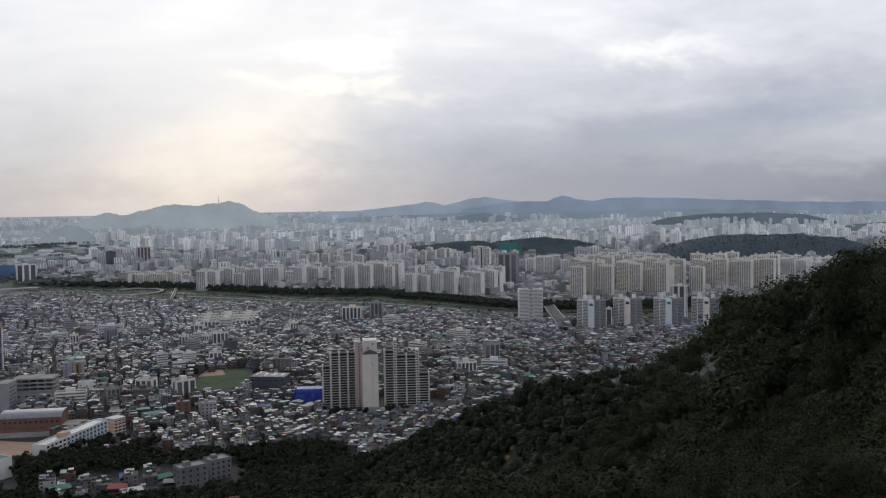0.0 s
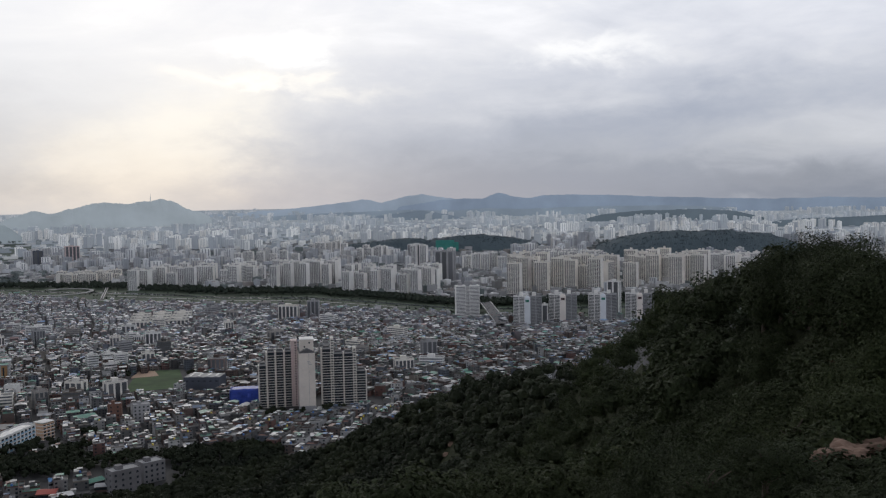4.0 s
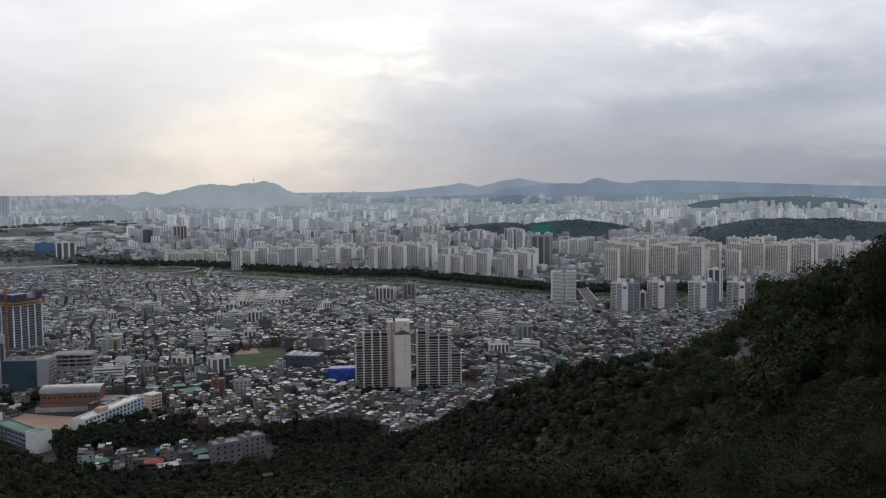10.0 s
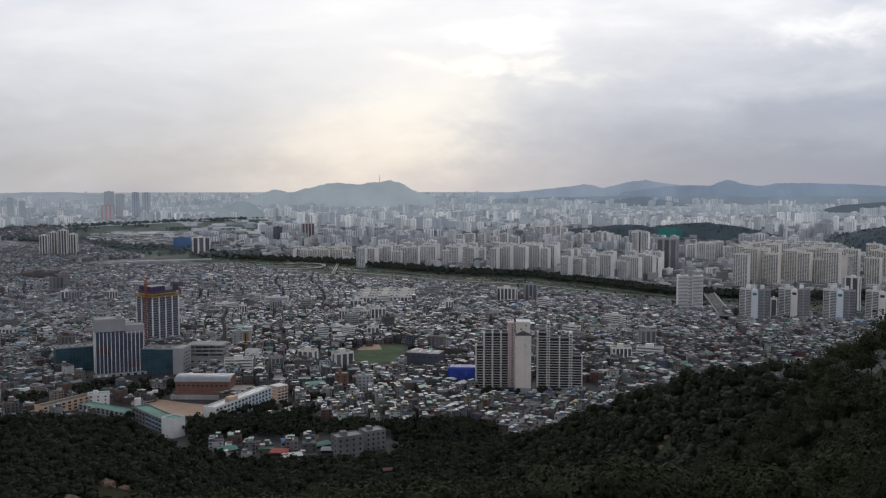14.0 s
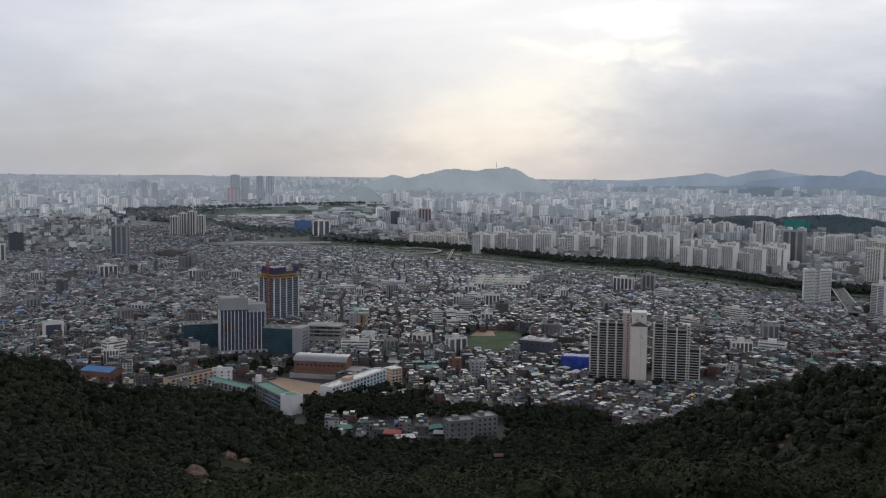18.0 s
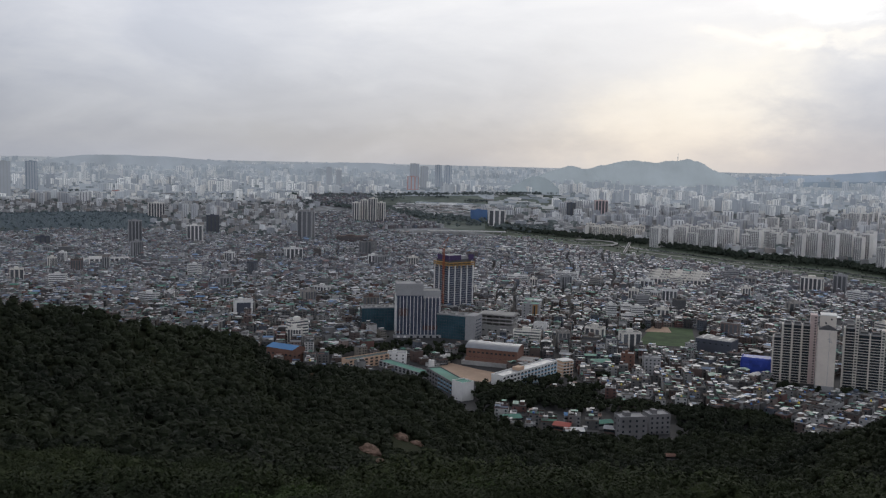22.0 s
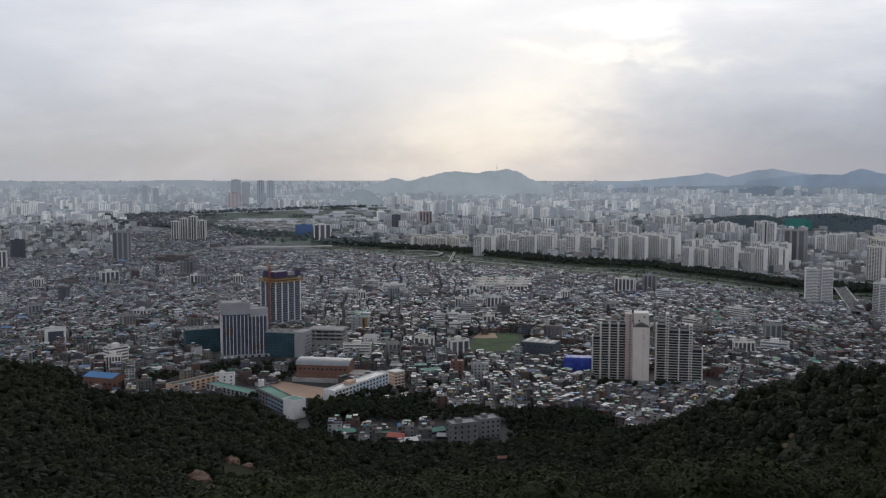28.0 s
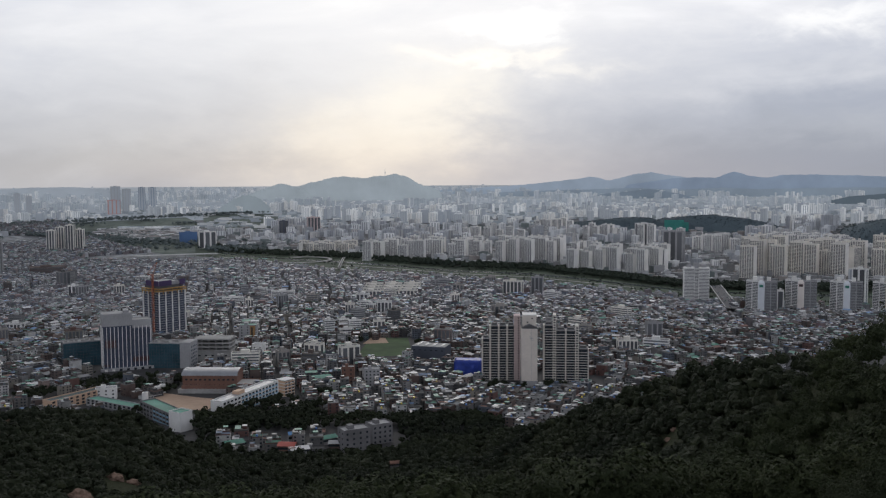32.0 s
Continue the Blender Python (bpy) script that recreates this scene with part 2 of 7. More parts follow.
cream_gable = material("cream gable render", [(0.70, 0.635, 0.565)], 0.8, grain=0.04, grain_scale=0.5, stain=0.1, stain_scale=0.05)
cream_render = material("cream render", [(0.62, 0.585, 0.535)], 0.8, grain=0.05, grain_scale=0.5, stain=0.1, stain_scale=0.06)
dull_render = material("dull beige render", [(0.33, 0.31, 0.29)], 0.8, grain=0.08, grain_scale=0.6, stain=0.14, stain_scale=0.06)
beige_rail = material("beige balcony render", [(0.47, 0.44, 0.405)], 0.8, grain=0.05, grain_scale=0.5, stain=0.12, stain_scale=0.08)
dark_render = material("dark grey render", [(0.20, 0.195, 0.20)], 0.8, grain=0.08, grain_scale=0.6, stain=0.2, stain_scale=0.1)
grey_paint = material("grey concrete", [(0.34, 0.34, 0.345)], 0.8, grain=0.08, grain_scale=0.6, stain=0.14, stain_scale=0.06)
dark_roof = material("dark roofing", [(0.10, 0.10, 0.105)], 0.7, grain=0.2, grain_scale=0.5)
dull_brown = material("dull brown brick", [(0.135, 0.105, 0.098)], 0.9, grain=0.2, grain_scale=1.0, stain=0.2, stain_scale=0.08)
brick_wall = material("red brick", [(0.19, 0.105, 0.08)], 0.9, grain=0.2, grain_scale=2.0, stain=0.15, stain_scale=0.1)
pink_paint = material("pinkish render", [(0.62, 0.50, 0.48)], 0.8, grain=0.06, grain_scale=0.5, stain=0.1)
asphalt = material("asphalt", [(0.048, 0.048, 0.05)], 0.9, grain=0.2, grain_scale=0.6, stain=0.2)
worn_road = material("worn pale asphalt", [(0.12, 0.12, 0.125)], 0.9, grain=0.15, grain_scale=0.4, stain=0.2)
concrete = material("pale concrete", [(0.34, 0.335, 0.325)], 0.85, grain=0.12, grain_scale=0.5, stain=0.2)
steel = material("galvanised steel", [(0.42, 0.43, 0.44)], 0.5, metal=0.3)


def leaf_material(name, dark, light, stain_scale=0.03):
    m = bpy.data.materials.new(name)
    m.use_nodes = True
    k = Nodes(m.node_tree)
    out, bsdf = k.add("ShaderNodeOutputMaterial"), k.add("ShaderNodeBsdfPrincipled")
    geo = k.add("ShaderNodeNewGeometry")
    a = k.noise(geo.outputs["Position"], stain_scale, 4)
    col = k.mix(k.ramp(a, [(0.3, 0.0), (0.7, 1.0)]), dark, light)
    col = k.mix(1.0, col, k.ramp(geo.outputs["Random Per Island"], [(0.0, (0.84, 0.86, 0.84)), (0.8, (1.06, 1.06, 1.0)), (1.0, (1.18, 1.14, 1.0))]), "MULTIPLY")
    fleck = k.noise(geo.outputs["Position"], 3.2, 6, 0.7)
    col = k.mix(1.0, col, k.ramp(fleck, [(0.34, 0.68), (0.50, 0.97), (0.66, 1.32)]), "MULTIPLY")
    k.put(bsdf.inputs["Base Color"], col)
    b = k.add("ShaderNodeBump")
    b.inputs["Strength"].default_value, b.inputs["Distance"].default_value = 1.0, 0.35
    k.put(b.inputs["Height"], fleck)
    k.put(bsdf.inputs["Normal"], b.outputs[0])
    bsdf.inputs["Roughness"].default_value, bsdf.inputs["Specular IOR Level"].default_value = 0.75, 0.1
    k.put(out.inputs[0], bsdf.outputs[0])
    return m


leaves = leaf_material("foliage", (0.015, 0.020, 0.014), (0.034, 0.042, 0.023), 0.02)
# park hills: haze mixed into the leaf colours, paler and bluer
far_leaves = leaf_material("hazed distant foliage", (0.082, 0.110, 0.134), (0.096, 0.126, 0.150), 0.01)
near_leaves = leaf_material("near foliage", (0.026, 0.035, 0.020), (0.062, 0.077, 0.035), 0.035)
young_leaves = leaf_material("young foliage", (0.034, 0.058, 0.022), (0.072, 0.105, 0.034), 0.12)
# farther trees, with more haze carried in the leaf colour
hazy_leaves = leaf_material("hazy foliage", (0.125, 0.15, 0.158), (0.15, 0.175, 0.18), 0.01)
# river belt greyed in colour to stand for its distance haze
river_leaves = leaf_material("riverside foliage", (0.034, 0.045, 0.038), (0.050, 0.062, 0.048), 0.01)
# far ground lightened: airlight put into its base colour
far_ground = material("hazed built-up ground", [(0.18, 0.19, 0.198)], 0.9, grain=0.5, grain_scale=0.03, stain=0.4, stain_scale=0.006)
teal_roof = material("teal roof paint", [(0.045, 0.20, 0.15)], 0.6, grain=0.12, grain_scale=0.6, stain=0.25)
tarp_blue = material("blue tarpaulin", [(0.03, 0.06, 0.32)], 0.5, grain=0.2, grain_scale=0.25, stain=0.25, stain_scale=0.1)
net_purple = material("purple safety net", [(0.075, 0.05, 0.12)], 0.8, grain=0.2, grain_scale=0.5)
scaffold_yellow = material("yellow scaffold boards", [(0.40, 0.24, 0.09)], 0.7, grain=0.3, grain_scale=0.4)
crane_orange = material("orange crane steel", [(0.36, 0.11, 0.05)], 0.5)
teal_glass = material("teal curtain glass", [(0.04, 0.085, 0.108)], 0.15, spec=0.6, stain=0.3, stain_scale=0.08)
blue_glass = material("blue-grey glass", [(0.07, 0.085, 0.125)], 0.15, spec=0.6, stain=0.2, stain_scale=0.1)
maroon = material("maroon panels", [(0.075, 0.042, 0.045)], 0.6)
orange_paint = material("ochre cladding", [(0.32, 0.19, 0.085)], 0.7, stain=0.15)
peach_paint = material("peach render", [(0.60, 0.42, 0.30)], 0.8, stain=0.12)
sky_blue = material("light blue panels", [(0.26, 0.44, 0.58)], 0.7)
# panel blue dulled in colour for the haze before it
slate_blue = material("hazed blue panels", [(0.09, 0.17, 0.33)], 0.6, stain=0.15, stain_scale=0.03)
blue_roof = material("blue sheet roof", [(0.045, 0.19, 0.42)], 0.45, stain=0.15)
red_paint = material("red panels", [(0.40, 0.10, 0.08)], 0.7)
navy_wall = material("dark blue-grey cladding", [(0.075, 0.085, 0.11)], 0.6, stain=0.15)
metal_roof = material("grey metal roof", [(0.27, 0.28, 0.30)], 0.4, metal=0.2, stain=0.12, stain_scale=0.1)
green_net = material("green slope netting", [(0.05, 0.235, 0.20)], 0.8, stain=0.2, stain_scale=0.05)
bark = material("bark", [(0.09, 0.07, 0.055)], 0.9, grain=0.3, grain_scale=3.0)


def undergrowth_material():
    """Dark scrub with a few bare reddish patches."""
    m = bpy.data.materials.new("undergrowth")
    m.use_nodes = True
    k = Nodes(m.node_tree)
    out, bsdf = k.add("ShaderNodeOutputMaterial"), k.add("ShaderNodeBsdfPrincipled")
    place = k.add("ShaderNodeNewGeometry").outputs["Position"]
    scrub = k.mix(k.noise(place, 0.9, 5), (0.012, 0.016, 0.009), (0.045, 0.052, 0.024))
    bare = k.mix(k.noise(place, 1.7, 4), (0.07, 0.040, 0.028), (0.15, 0.085, 0.058))
    where = k.ramp(k.noise(place, 0.055, 5, 0.65), [(0.66, 0.0), (0.72, 1.0)])
    k.put(bsdf.inputs["Base Color"], k.mix(where, scrub, bare))
    bsdf.inputs["Roughness"].default_value, bsdf.inputs["Specular IOR Level"].default_value = 0.95, 0.1
    b = k.add("ShaderNodeBump")
    b.inputs["Strength"].default_value, b.inputs["Distance"].default_value = 1.0, 0.5
    k.put(b.inputs["Height"], k.noise(place, 1.3, 5))
    k.put(bsdf.inputs["Normal"], b.outputs[0])
    k.put(out.inputs[0], bsdf.outputs[0])
    return m


undergrowth = undergrowth_material()
soil_red = material("reddish soil", [(0.12, 0.058, 0.04)], 0.95, grain=0.35, grain_scale=1.1, stain=0.4, stain_scale=0.35, bump=0.2)
rock_stone = material("weathered granite", [(0.21, 0.14, 0.105)], 0.9, grain=0.35, grain_scale=0.9, stain=0.35, stain_scale=0.25, bump=0.15)
grass_mat = material("river grass", [(0.05, 0.072, 0.046)], 0.9, grain=0.25, grain_scale=0.05, stain=0.35, stain_scale=0.008)
field_grass = material("sports turf", [(0.045, 0.082, 0.03)], 0.95, grain=0.2, grain_scale=0.1, stain=0.25, stain_scale=0.03)
sand_mat = material("sand", [(0.42, 0.30, 0.22)], 0.95, grain=0.08, grain_scale=0.3, stain=0.1)
# meadow green greyed and paled, the haze being in the base colour
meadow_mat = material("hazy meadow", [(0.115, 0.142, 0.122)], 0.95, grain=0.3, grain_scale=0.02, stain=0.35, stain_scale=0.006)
water_mat = material("river water", [(0.10, 0.12, 0.12)], 0.12, spec=0.6)

# ---- mesh tools ----


class Mesh:
    """Collects quads, each with a material slot."""

    def __init__(self):
        self.v, self.f, self.m = [], [], []

    def quad(self, a, b, c, d, mat=0):
        n = len(self.v)
        self.v += [a, b, c, d]
        self.f.append((n, n + 1, n + 2, n + 3))
        self.m.append(mat)

    def box(self, x0, y0, z0, x1, y1, z1, mat=0, bottom=False, top=None):
        n = len(self.v)
        self.v += [(x0, y0, z0), (x1, y0, z0), (x1, y1, z0), (x0, y1, z0), (x0, y0, z1), (x1, y0, z1), (x1, y1, z1), (x0, y1, z1)]
        fs = [(0, 1, 5, 4), (1, 2, 6, 5), (2, 3, 7, 6), (3, 0, 4, 7), (4, 5, 6, 7)]
        if bottom:
            fs.append((3, 2, 1, 0))
        for i, q in enumerate(fs):
            self.f.append(tuple(n + j for j in q))
            self.m.append(top if (i == 4 and top is not None) else mat)
        return self

    def roof(self, x0, y0, z, x1, y1, rise=0.7, thick=0.25, wall=0, deck=1):
        """A flat roof with a parapet round a sunken deck."""
        t = z + rise
        o = [(x0, y0), (x1, y0), (x1, y1), (x0, y1)]
        i = [(x0 + thick, y0 + thick), (x1 - thick, y0 + thick), (x1 - thick, y1 - thick), (x0 + thick, y1 - thick)]
        n = len(self.v)
        self.v += [(*p, z) for p in o] + [(*p, t) for p in o] + [(*p, t) for p in i] + [(*p, z + 0.06) for p in i]
        for k in range(4):
            j = (k + 1) % 4
            self.f += [(n + k, n + j, n + 4 + j, n + 4 + k), (n + 4 + k, n + 4 + j, n + 8 + j, n + 8 + k), (n + 8 + k, n + 8 + j, n + 12 + j, n + 12 + k)]
            self.m += [wall] * 3
        self.quad(*[(*p, z + 0.06) for p in i], deck)
        return self

    def data(self, name, *mats):
        me = bpy.data.meshes.new(name)
        me.from_pydata(self.v, [], self.f)
        for m in mats:
            me.materials.append(m)
        if len(mats) > 1:
            me.polygons.foreach_set("material_index", np.array(self.m, dtype=np.int32))
        me.update()
        return me


def raw_mesh(name, verts, quads, mats, slots=None, smooth=False):
    """A mesh straight from arrays of corners and quads."""
    me = bpy.data.meshes.new(name)
    verts, quads = np.asarray(verts, np.float32), np.asarray(quads, np.int32)
    me.vertices.add(len(verts))
    me.vertices.foreach_set("co", verts.ravel())
    me.loops.add(quads.size)
    me.loops.foreach_set("vertex_index", quads.ravel())
    me.polygons.add(len(quads))
    me.polygons.foreach_set("loop_start", np.arange(0, quads.size, 4, dtype=np.int32))
    me.polygons.foreach_set("loop_total", np.full(len(quads), 4, np.int32))
    for m in mats:
        me.materials.append(m)
    if slots is not None:
        me.polygons.foreach_set("material_index", np.asarray(slots, np.int32))
    me.polygons.foreach_set("use_smooth", np.full(len(quads), smooth))
    me.update(calc_edges=True)
    return me


def part(name, data, parent, label="", at=None):
    ob = new(name, data)
    ob.parent = parent
    if at is not None:
        ob.matrix_basis = at
    return tagged(ob, label) if label else ob


def thing(name, m, label, category, group="", kind=""):
    ob = new(name)
    ob.empty_display_size = 2.0
    ob.matrix_basis = m
    return tagged(ob, label, category, group, kind)


# ---- the lie of the land ----
CLIFF = [(-75, -4.5, 300), (-60, -5.5, 340), (-48, -7.1, 400), (-46.4, -8.3, 410), (-43.7, -8.8, 420), (-40.6, -9.2, 430), (-38, -10.0, 440), (-35, -10.4, 460), (-31.6, -11.1, 490),
         (-30.5, -12.3, 500), (-28.3, -12.8, 512), (-27.2, -12.8, 515), (-24.6, -13.0, 530), (-21.1, -13.6, 550), (-19.3, -14.9, 565), (-18.2, -15.7, 580), (-14.7, -16.4, 605), (-8, -16.8, 625), (0.6, -15.5, 590)]
SPUR = [(4.8, -14.5, 520), (7.7, -13.1, 450), (10.5, -12.0, 380), (12.9, -11.0, 320), (16.2, -10.4, 265), (19.1, -10.0, 215), (20.6, -9.2, 190), (23.1, -7.9, 146), (24.2, -6.4, 122), (25.6, -5.2, 108), (29.2, -4.5, 86), (29.9, -3.8, 82), (31.7, -3.1, 76), (34.3, -2.2, 68), (35.6, -2.8, 66), (36.7, -3.0, 64), (45, -2.5, 60), (75, 0.5, 50)]
RIDGE = np.array(CLIFF + SPUR)
TREE_TOP = 5.0


def crest(az):
    """Distance of the wooded crest in that heading, and the height of its ground."""
    el, d = np.interp(az, RIDGE[:, 0], RIDGE[:, 1]), np.interp(az, RIDGE[:, 0], RIDGE[:, 2])
    return d, EYE.z + d * np.tan(np.radians(el)) - TREE_TOP


def town_z(d):
    """Height of the valley floor; past 3 km it lifts towards the horizon as distances are squeezed to fit the camera's
    view.
    """
    d = np.asarray(d, float)
    s = np.clip((d - 950) / 900, 0, 1)
    z = -28 * s * s * (3 - 2 * s) + 0.06 * np.clip(950 - d, 0, 350)
    return np.where(d <= 3000, z, EYE.z - 248 * d / true_distance(d))


# distance before the squeeze; places are read off the camera's view
def true_distance(d):
    u = (np.asarray(d, float) - 3000) / 1800
    return np.where(u <= 0, d, 3000 + 1800 * u / np.maximum(1 - 0.85 * u, 0.05))


def drawn_distance(d):
    q = (np.asarray(d, float) - 3000) / 1800
    return np.where(q <= 0, d, 3000 + 1800 * q / (1 + 0.85 * np.maximum(q, 0)))


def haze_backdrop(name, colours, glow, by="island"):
    """Far distance behind everything: haze put into a dull colour, with a little airlight as emission."""
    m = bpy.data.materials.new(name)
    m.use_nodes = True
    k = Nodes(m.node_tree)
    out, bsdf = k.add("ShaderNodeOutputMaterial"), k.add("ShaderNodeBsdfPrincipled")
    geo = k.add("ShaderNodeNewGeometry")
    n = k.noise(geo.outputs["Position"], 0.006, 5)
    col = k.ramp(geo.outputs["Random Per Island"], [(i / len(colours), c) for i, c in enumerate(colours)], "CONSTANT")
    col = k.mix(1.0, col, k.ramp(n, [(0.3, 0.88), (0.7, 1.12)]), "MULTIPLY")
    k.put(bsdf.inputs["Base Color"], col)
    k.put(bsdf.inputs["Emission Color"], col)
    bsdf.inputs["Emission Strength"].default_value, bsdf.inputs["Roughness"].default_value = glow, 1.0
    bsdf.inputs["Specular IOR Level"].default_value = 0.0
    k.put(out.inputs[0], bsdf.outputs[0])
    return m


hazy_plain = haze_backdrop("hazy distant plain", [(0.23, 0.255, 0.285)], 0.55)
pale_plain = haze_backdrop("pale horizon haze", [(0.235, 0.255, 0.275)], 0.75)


def land_z(az, d):
    """Height of the ground by heading and distance."""
    az, d = np.asarray(az, float), np.asarray(d, float)
    ds, zs = crest(az)
    d1 = np.minimum(95, 0.42 * ds)
    z1 = EYE.z - d1 * np.tan(np.radians(np.interp(az, [-60, -15, 5, 25, 40], [21.5, 21.5, 20.5, 18.5, 17.0])))
    near = np.where(d < 7, 218.3, 0)
    p = np.clip((d - 7) / (d1 - 7), 0, 1)
    slope_near = 217.5 + (z1 - 217.5) * p ** 0.75
    s = np.clip((d - d1) / (ds - d1), 0, 1)
    slope_far = z1 + (zs - z1) * s - 0.05 * ds * 4 * s * (1 - s)
    hill = np.where(d < 7, np.maximum(near, 0), np.where(d < d1, slope_near, slope_far))
    beyond = zs - (d - ds) * 0.62
    return np.where(d <= ds, np.maximum(hill, town_z(d) - 2), np.maximum(beyond, town_z(d)))


def spot_at(az, dt):
    """World place, and the scale of things there, for a heading and a true distance."""
    d = float(drawn_distance(dt))
    a = radians(az)
    return Vector((d * math.sin(a), d * math.cos(a), float(land_z(az, d)))), d / dt


def stand(az, dt, turn=0.0, dz=0.0):
    """Pose of a thing that stands in that heading; turn 0 faces the viewer."""
    p, s = spot_at(az, dt)
    return Matrix.Translation(p + Vector((0, 0, dz * s))) @ pose(0, 0, 0, 0, 0, turn - az) @ Matrix.Scale(s, 4)


def build_ground():
    rings = np.concatenate([np.arange(0, 120, 4), np.arange(120, 720, 10), np.arange(720, 3000, 40), np.arange(3000, 4921, 48)]).astype(float)
    rings[0] = 0.002
    heads = np.concatenate([np.arange(-180, -60, 6), np.arange(-60, 48, 0.75), np.arange(48, 180, 6)])
    A, D = np.meshgrid(heads, rings)
    Z = land_z(A, D)
    hill = np.clip((Z - 40) / 60, 0, 1) * np.clip((D - 12) / 25, 0, 1)
    rnd = np.random.RandomState(3)
    Z = Z + hill * rnd.uniform(-0.5, 0.5, Z.shape)
    ra = np.radians(A)
    v = np.stack([D * np.sin(ra), D * np.cos(ra), Z], -1).reshape(-1, 3)
    nr, nh = len(rings), len(heads)
    i, j = np.meshgrid(np.arange(nr - 1), np.arange(nh), indexing="ij")
    jn = (j + 1) % nh
    q = np.stack([i * nh + j, i * nh + jn, (i + 1) * nh + jn, (i + 1) * nh + j], -1).reshape(-1, 4)[:, ::-1]
    ds, _ = crest(A[:-1])
    # a level quad that closes the hole under the eye
    v = np.concatenate([v, [(-3.0, -2.6, 218.34), (2.6, -3.0, 218.34), (3.0, 2.6, 218.34), (-2.6, 3.0, 218.34)]])
    q = np.concatenate([q, [[len(v) - 4, len(v) - 3, len(v) - 2, len(v) - 1]]])
    # rings past 4150 m take the haze-coloured, glowing materials
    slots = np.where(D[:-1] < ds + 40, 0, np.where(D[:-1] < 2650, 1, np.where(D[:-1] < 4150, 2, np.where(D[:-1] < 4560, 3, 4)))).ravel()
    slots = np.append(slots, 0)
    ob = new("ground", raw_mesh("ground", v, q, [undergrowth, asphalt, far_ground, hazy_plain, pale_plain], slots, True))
    tagged(ob, "wooded hillside falling to a city plain that runs to the horizon", "ground", kind="structure")


build_ground()

# the flood plain, by heading: near and far bank as true distances
BANK = np.array([(-29, 4800, 5000), (-27.9, 4700, 5100), (-25.5, 4320, 5300), (-23.7, 3788, 5450), (-22.4, 3548, 5600), (-20.9, 3318, 5700), (-19.3, 3098, 5850), (-17.8, 2993, 5950), (-16.4, 2925, 3330), (-14.7, 2802, 3120), (-13.7, 2737, 3060), (-12.2, 2618, 3010), (-10.7, 2520, 2960), (-9.3, 2450, 2930), (-2, 2230, 2560), (3, 2130, 2500), (8, 2000, 2290), (12, 1930, 2130), (16, 1890, 2130), (22, 1870, 2200), (28, 1880, 2280), (36, 1920, 2350)])


def banks(az):
    return np.interp(az, BANK[:, 0], BANK[:, 1]), np.interp(az, BANK[:, 0], BANK[:, 2])


def strip(name, mat, f0, f1, a0, a1, lift, label, category):
    """A band of ground between two fractions of the flood plain's width."""
    az = np.arange(a0, a1 + 0.01, 0.5)
    n, f = banks(az)
    v = []
    for k in np.linspace(f0, f1, 25):
        d = drawn_distance(n + (f - n) * k)
        ra = np.radians(az)
        v.append(np.stack([d * np.sin(ra), d * np.cos(ra), town_z(d) + lift], -1))
    v = np.concatenate(v)
    m = len(az)
    q = np.array([(r * m + i, r * m + i + 1, (r + 1) * m + i + 1, (r + 1) * m + i) for r in range(24) for i in range(m - 1)])[:, ::-1]
    tagged(new(name, raw_mesh(name, v, q, [mat])), label, category, kind="structure")


strip("river_bank", grass_mat, 0.02, 0.98, -17.5, 36, 0.6, "grassy flood plain along the river", "river bank")
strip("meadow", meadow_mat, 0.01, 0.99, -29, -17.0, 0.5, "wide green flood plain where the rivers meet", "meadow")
strip("river", water_mat, 0.50, 0.60, -17, 36, 1.0, "narrow grey-green river between grassy banks", "river")
strip("road", concrete, 0.09, 0.13, -16, 5, 1.2, "pale riverside road on the flood plain", "road")
strip("riverside_path", concrete, 0.34, 0.37, -9, 9, 1.2, "pale footpath on the flood plain", "path")


def patch_far(name, mat, a0, a1, d0, d1, lift, label, category):
    """A far piece of level ground between two headings and two true distances."""
    az, dt = np.meshgrid(np.linspace(a0, a1, 14), np.linspace(d0, d1, 14))
    d, ra = drawn_distance(dt), np.radians(az)
    v = np.stack([d * np.sin(ra), d * np.cos(ra), town_z(d) + lift], -1).reshape(-1, 3)
    q = [(r * 14 + i, (r + 1) * 14 + i, (r + 1) * 14 + i + 1, r * 14 + i + 1) for r in range(13) for i in range(13)]
    tagged(new(name, raw_mesh(name, v, q, [mat])), label, category, kind="structure")


patch_far("meadow", meadow_mat, -17.0, -12.6, 4450, 6300, 0.7, "hazy green fields beyond the river", "meadow")
patch_far("rail_yard", concrete, -22.4, -18.4, 3880, 4700, 1.4, "pale rail yard and depots by the river", "rail yard")
# ---- woods ----


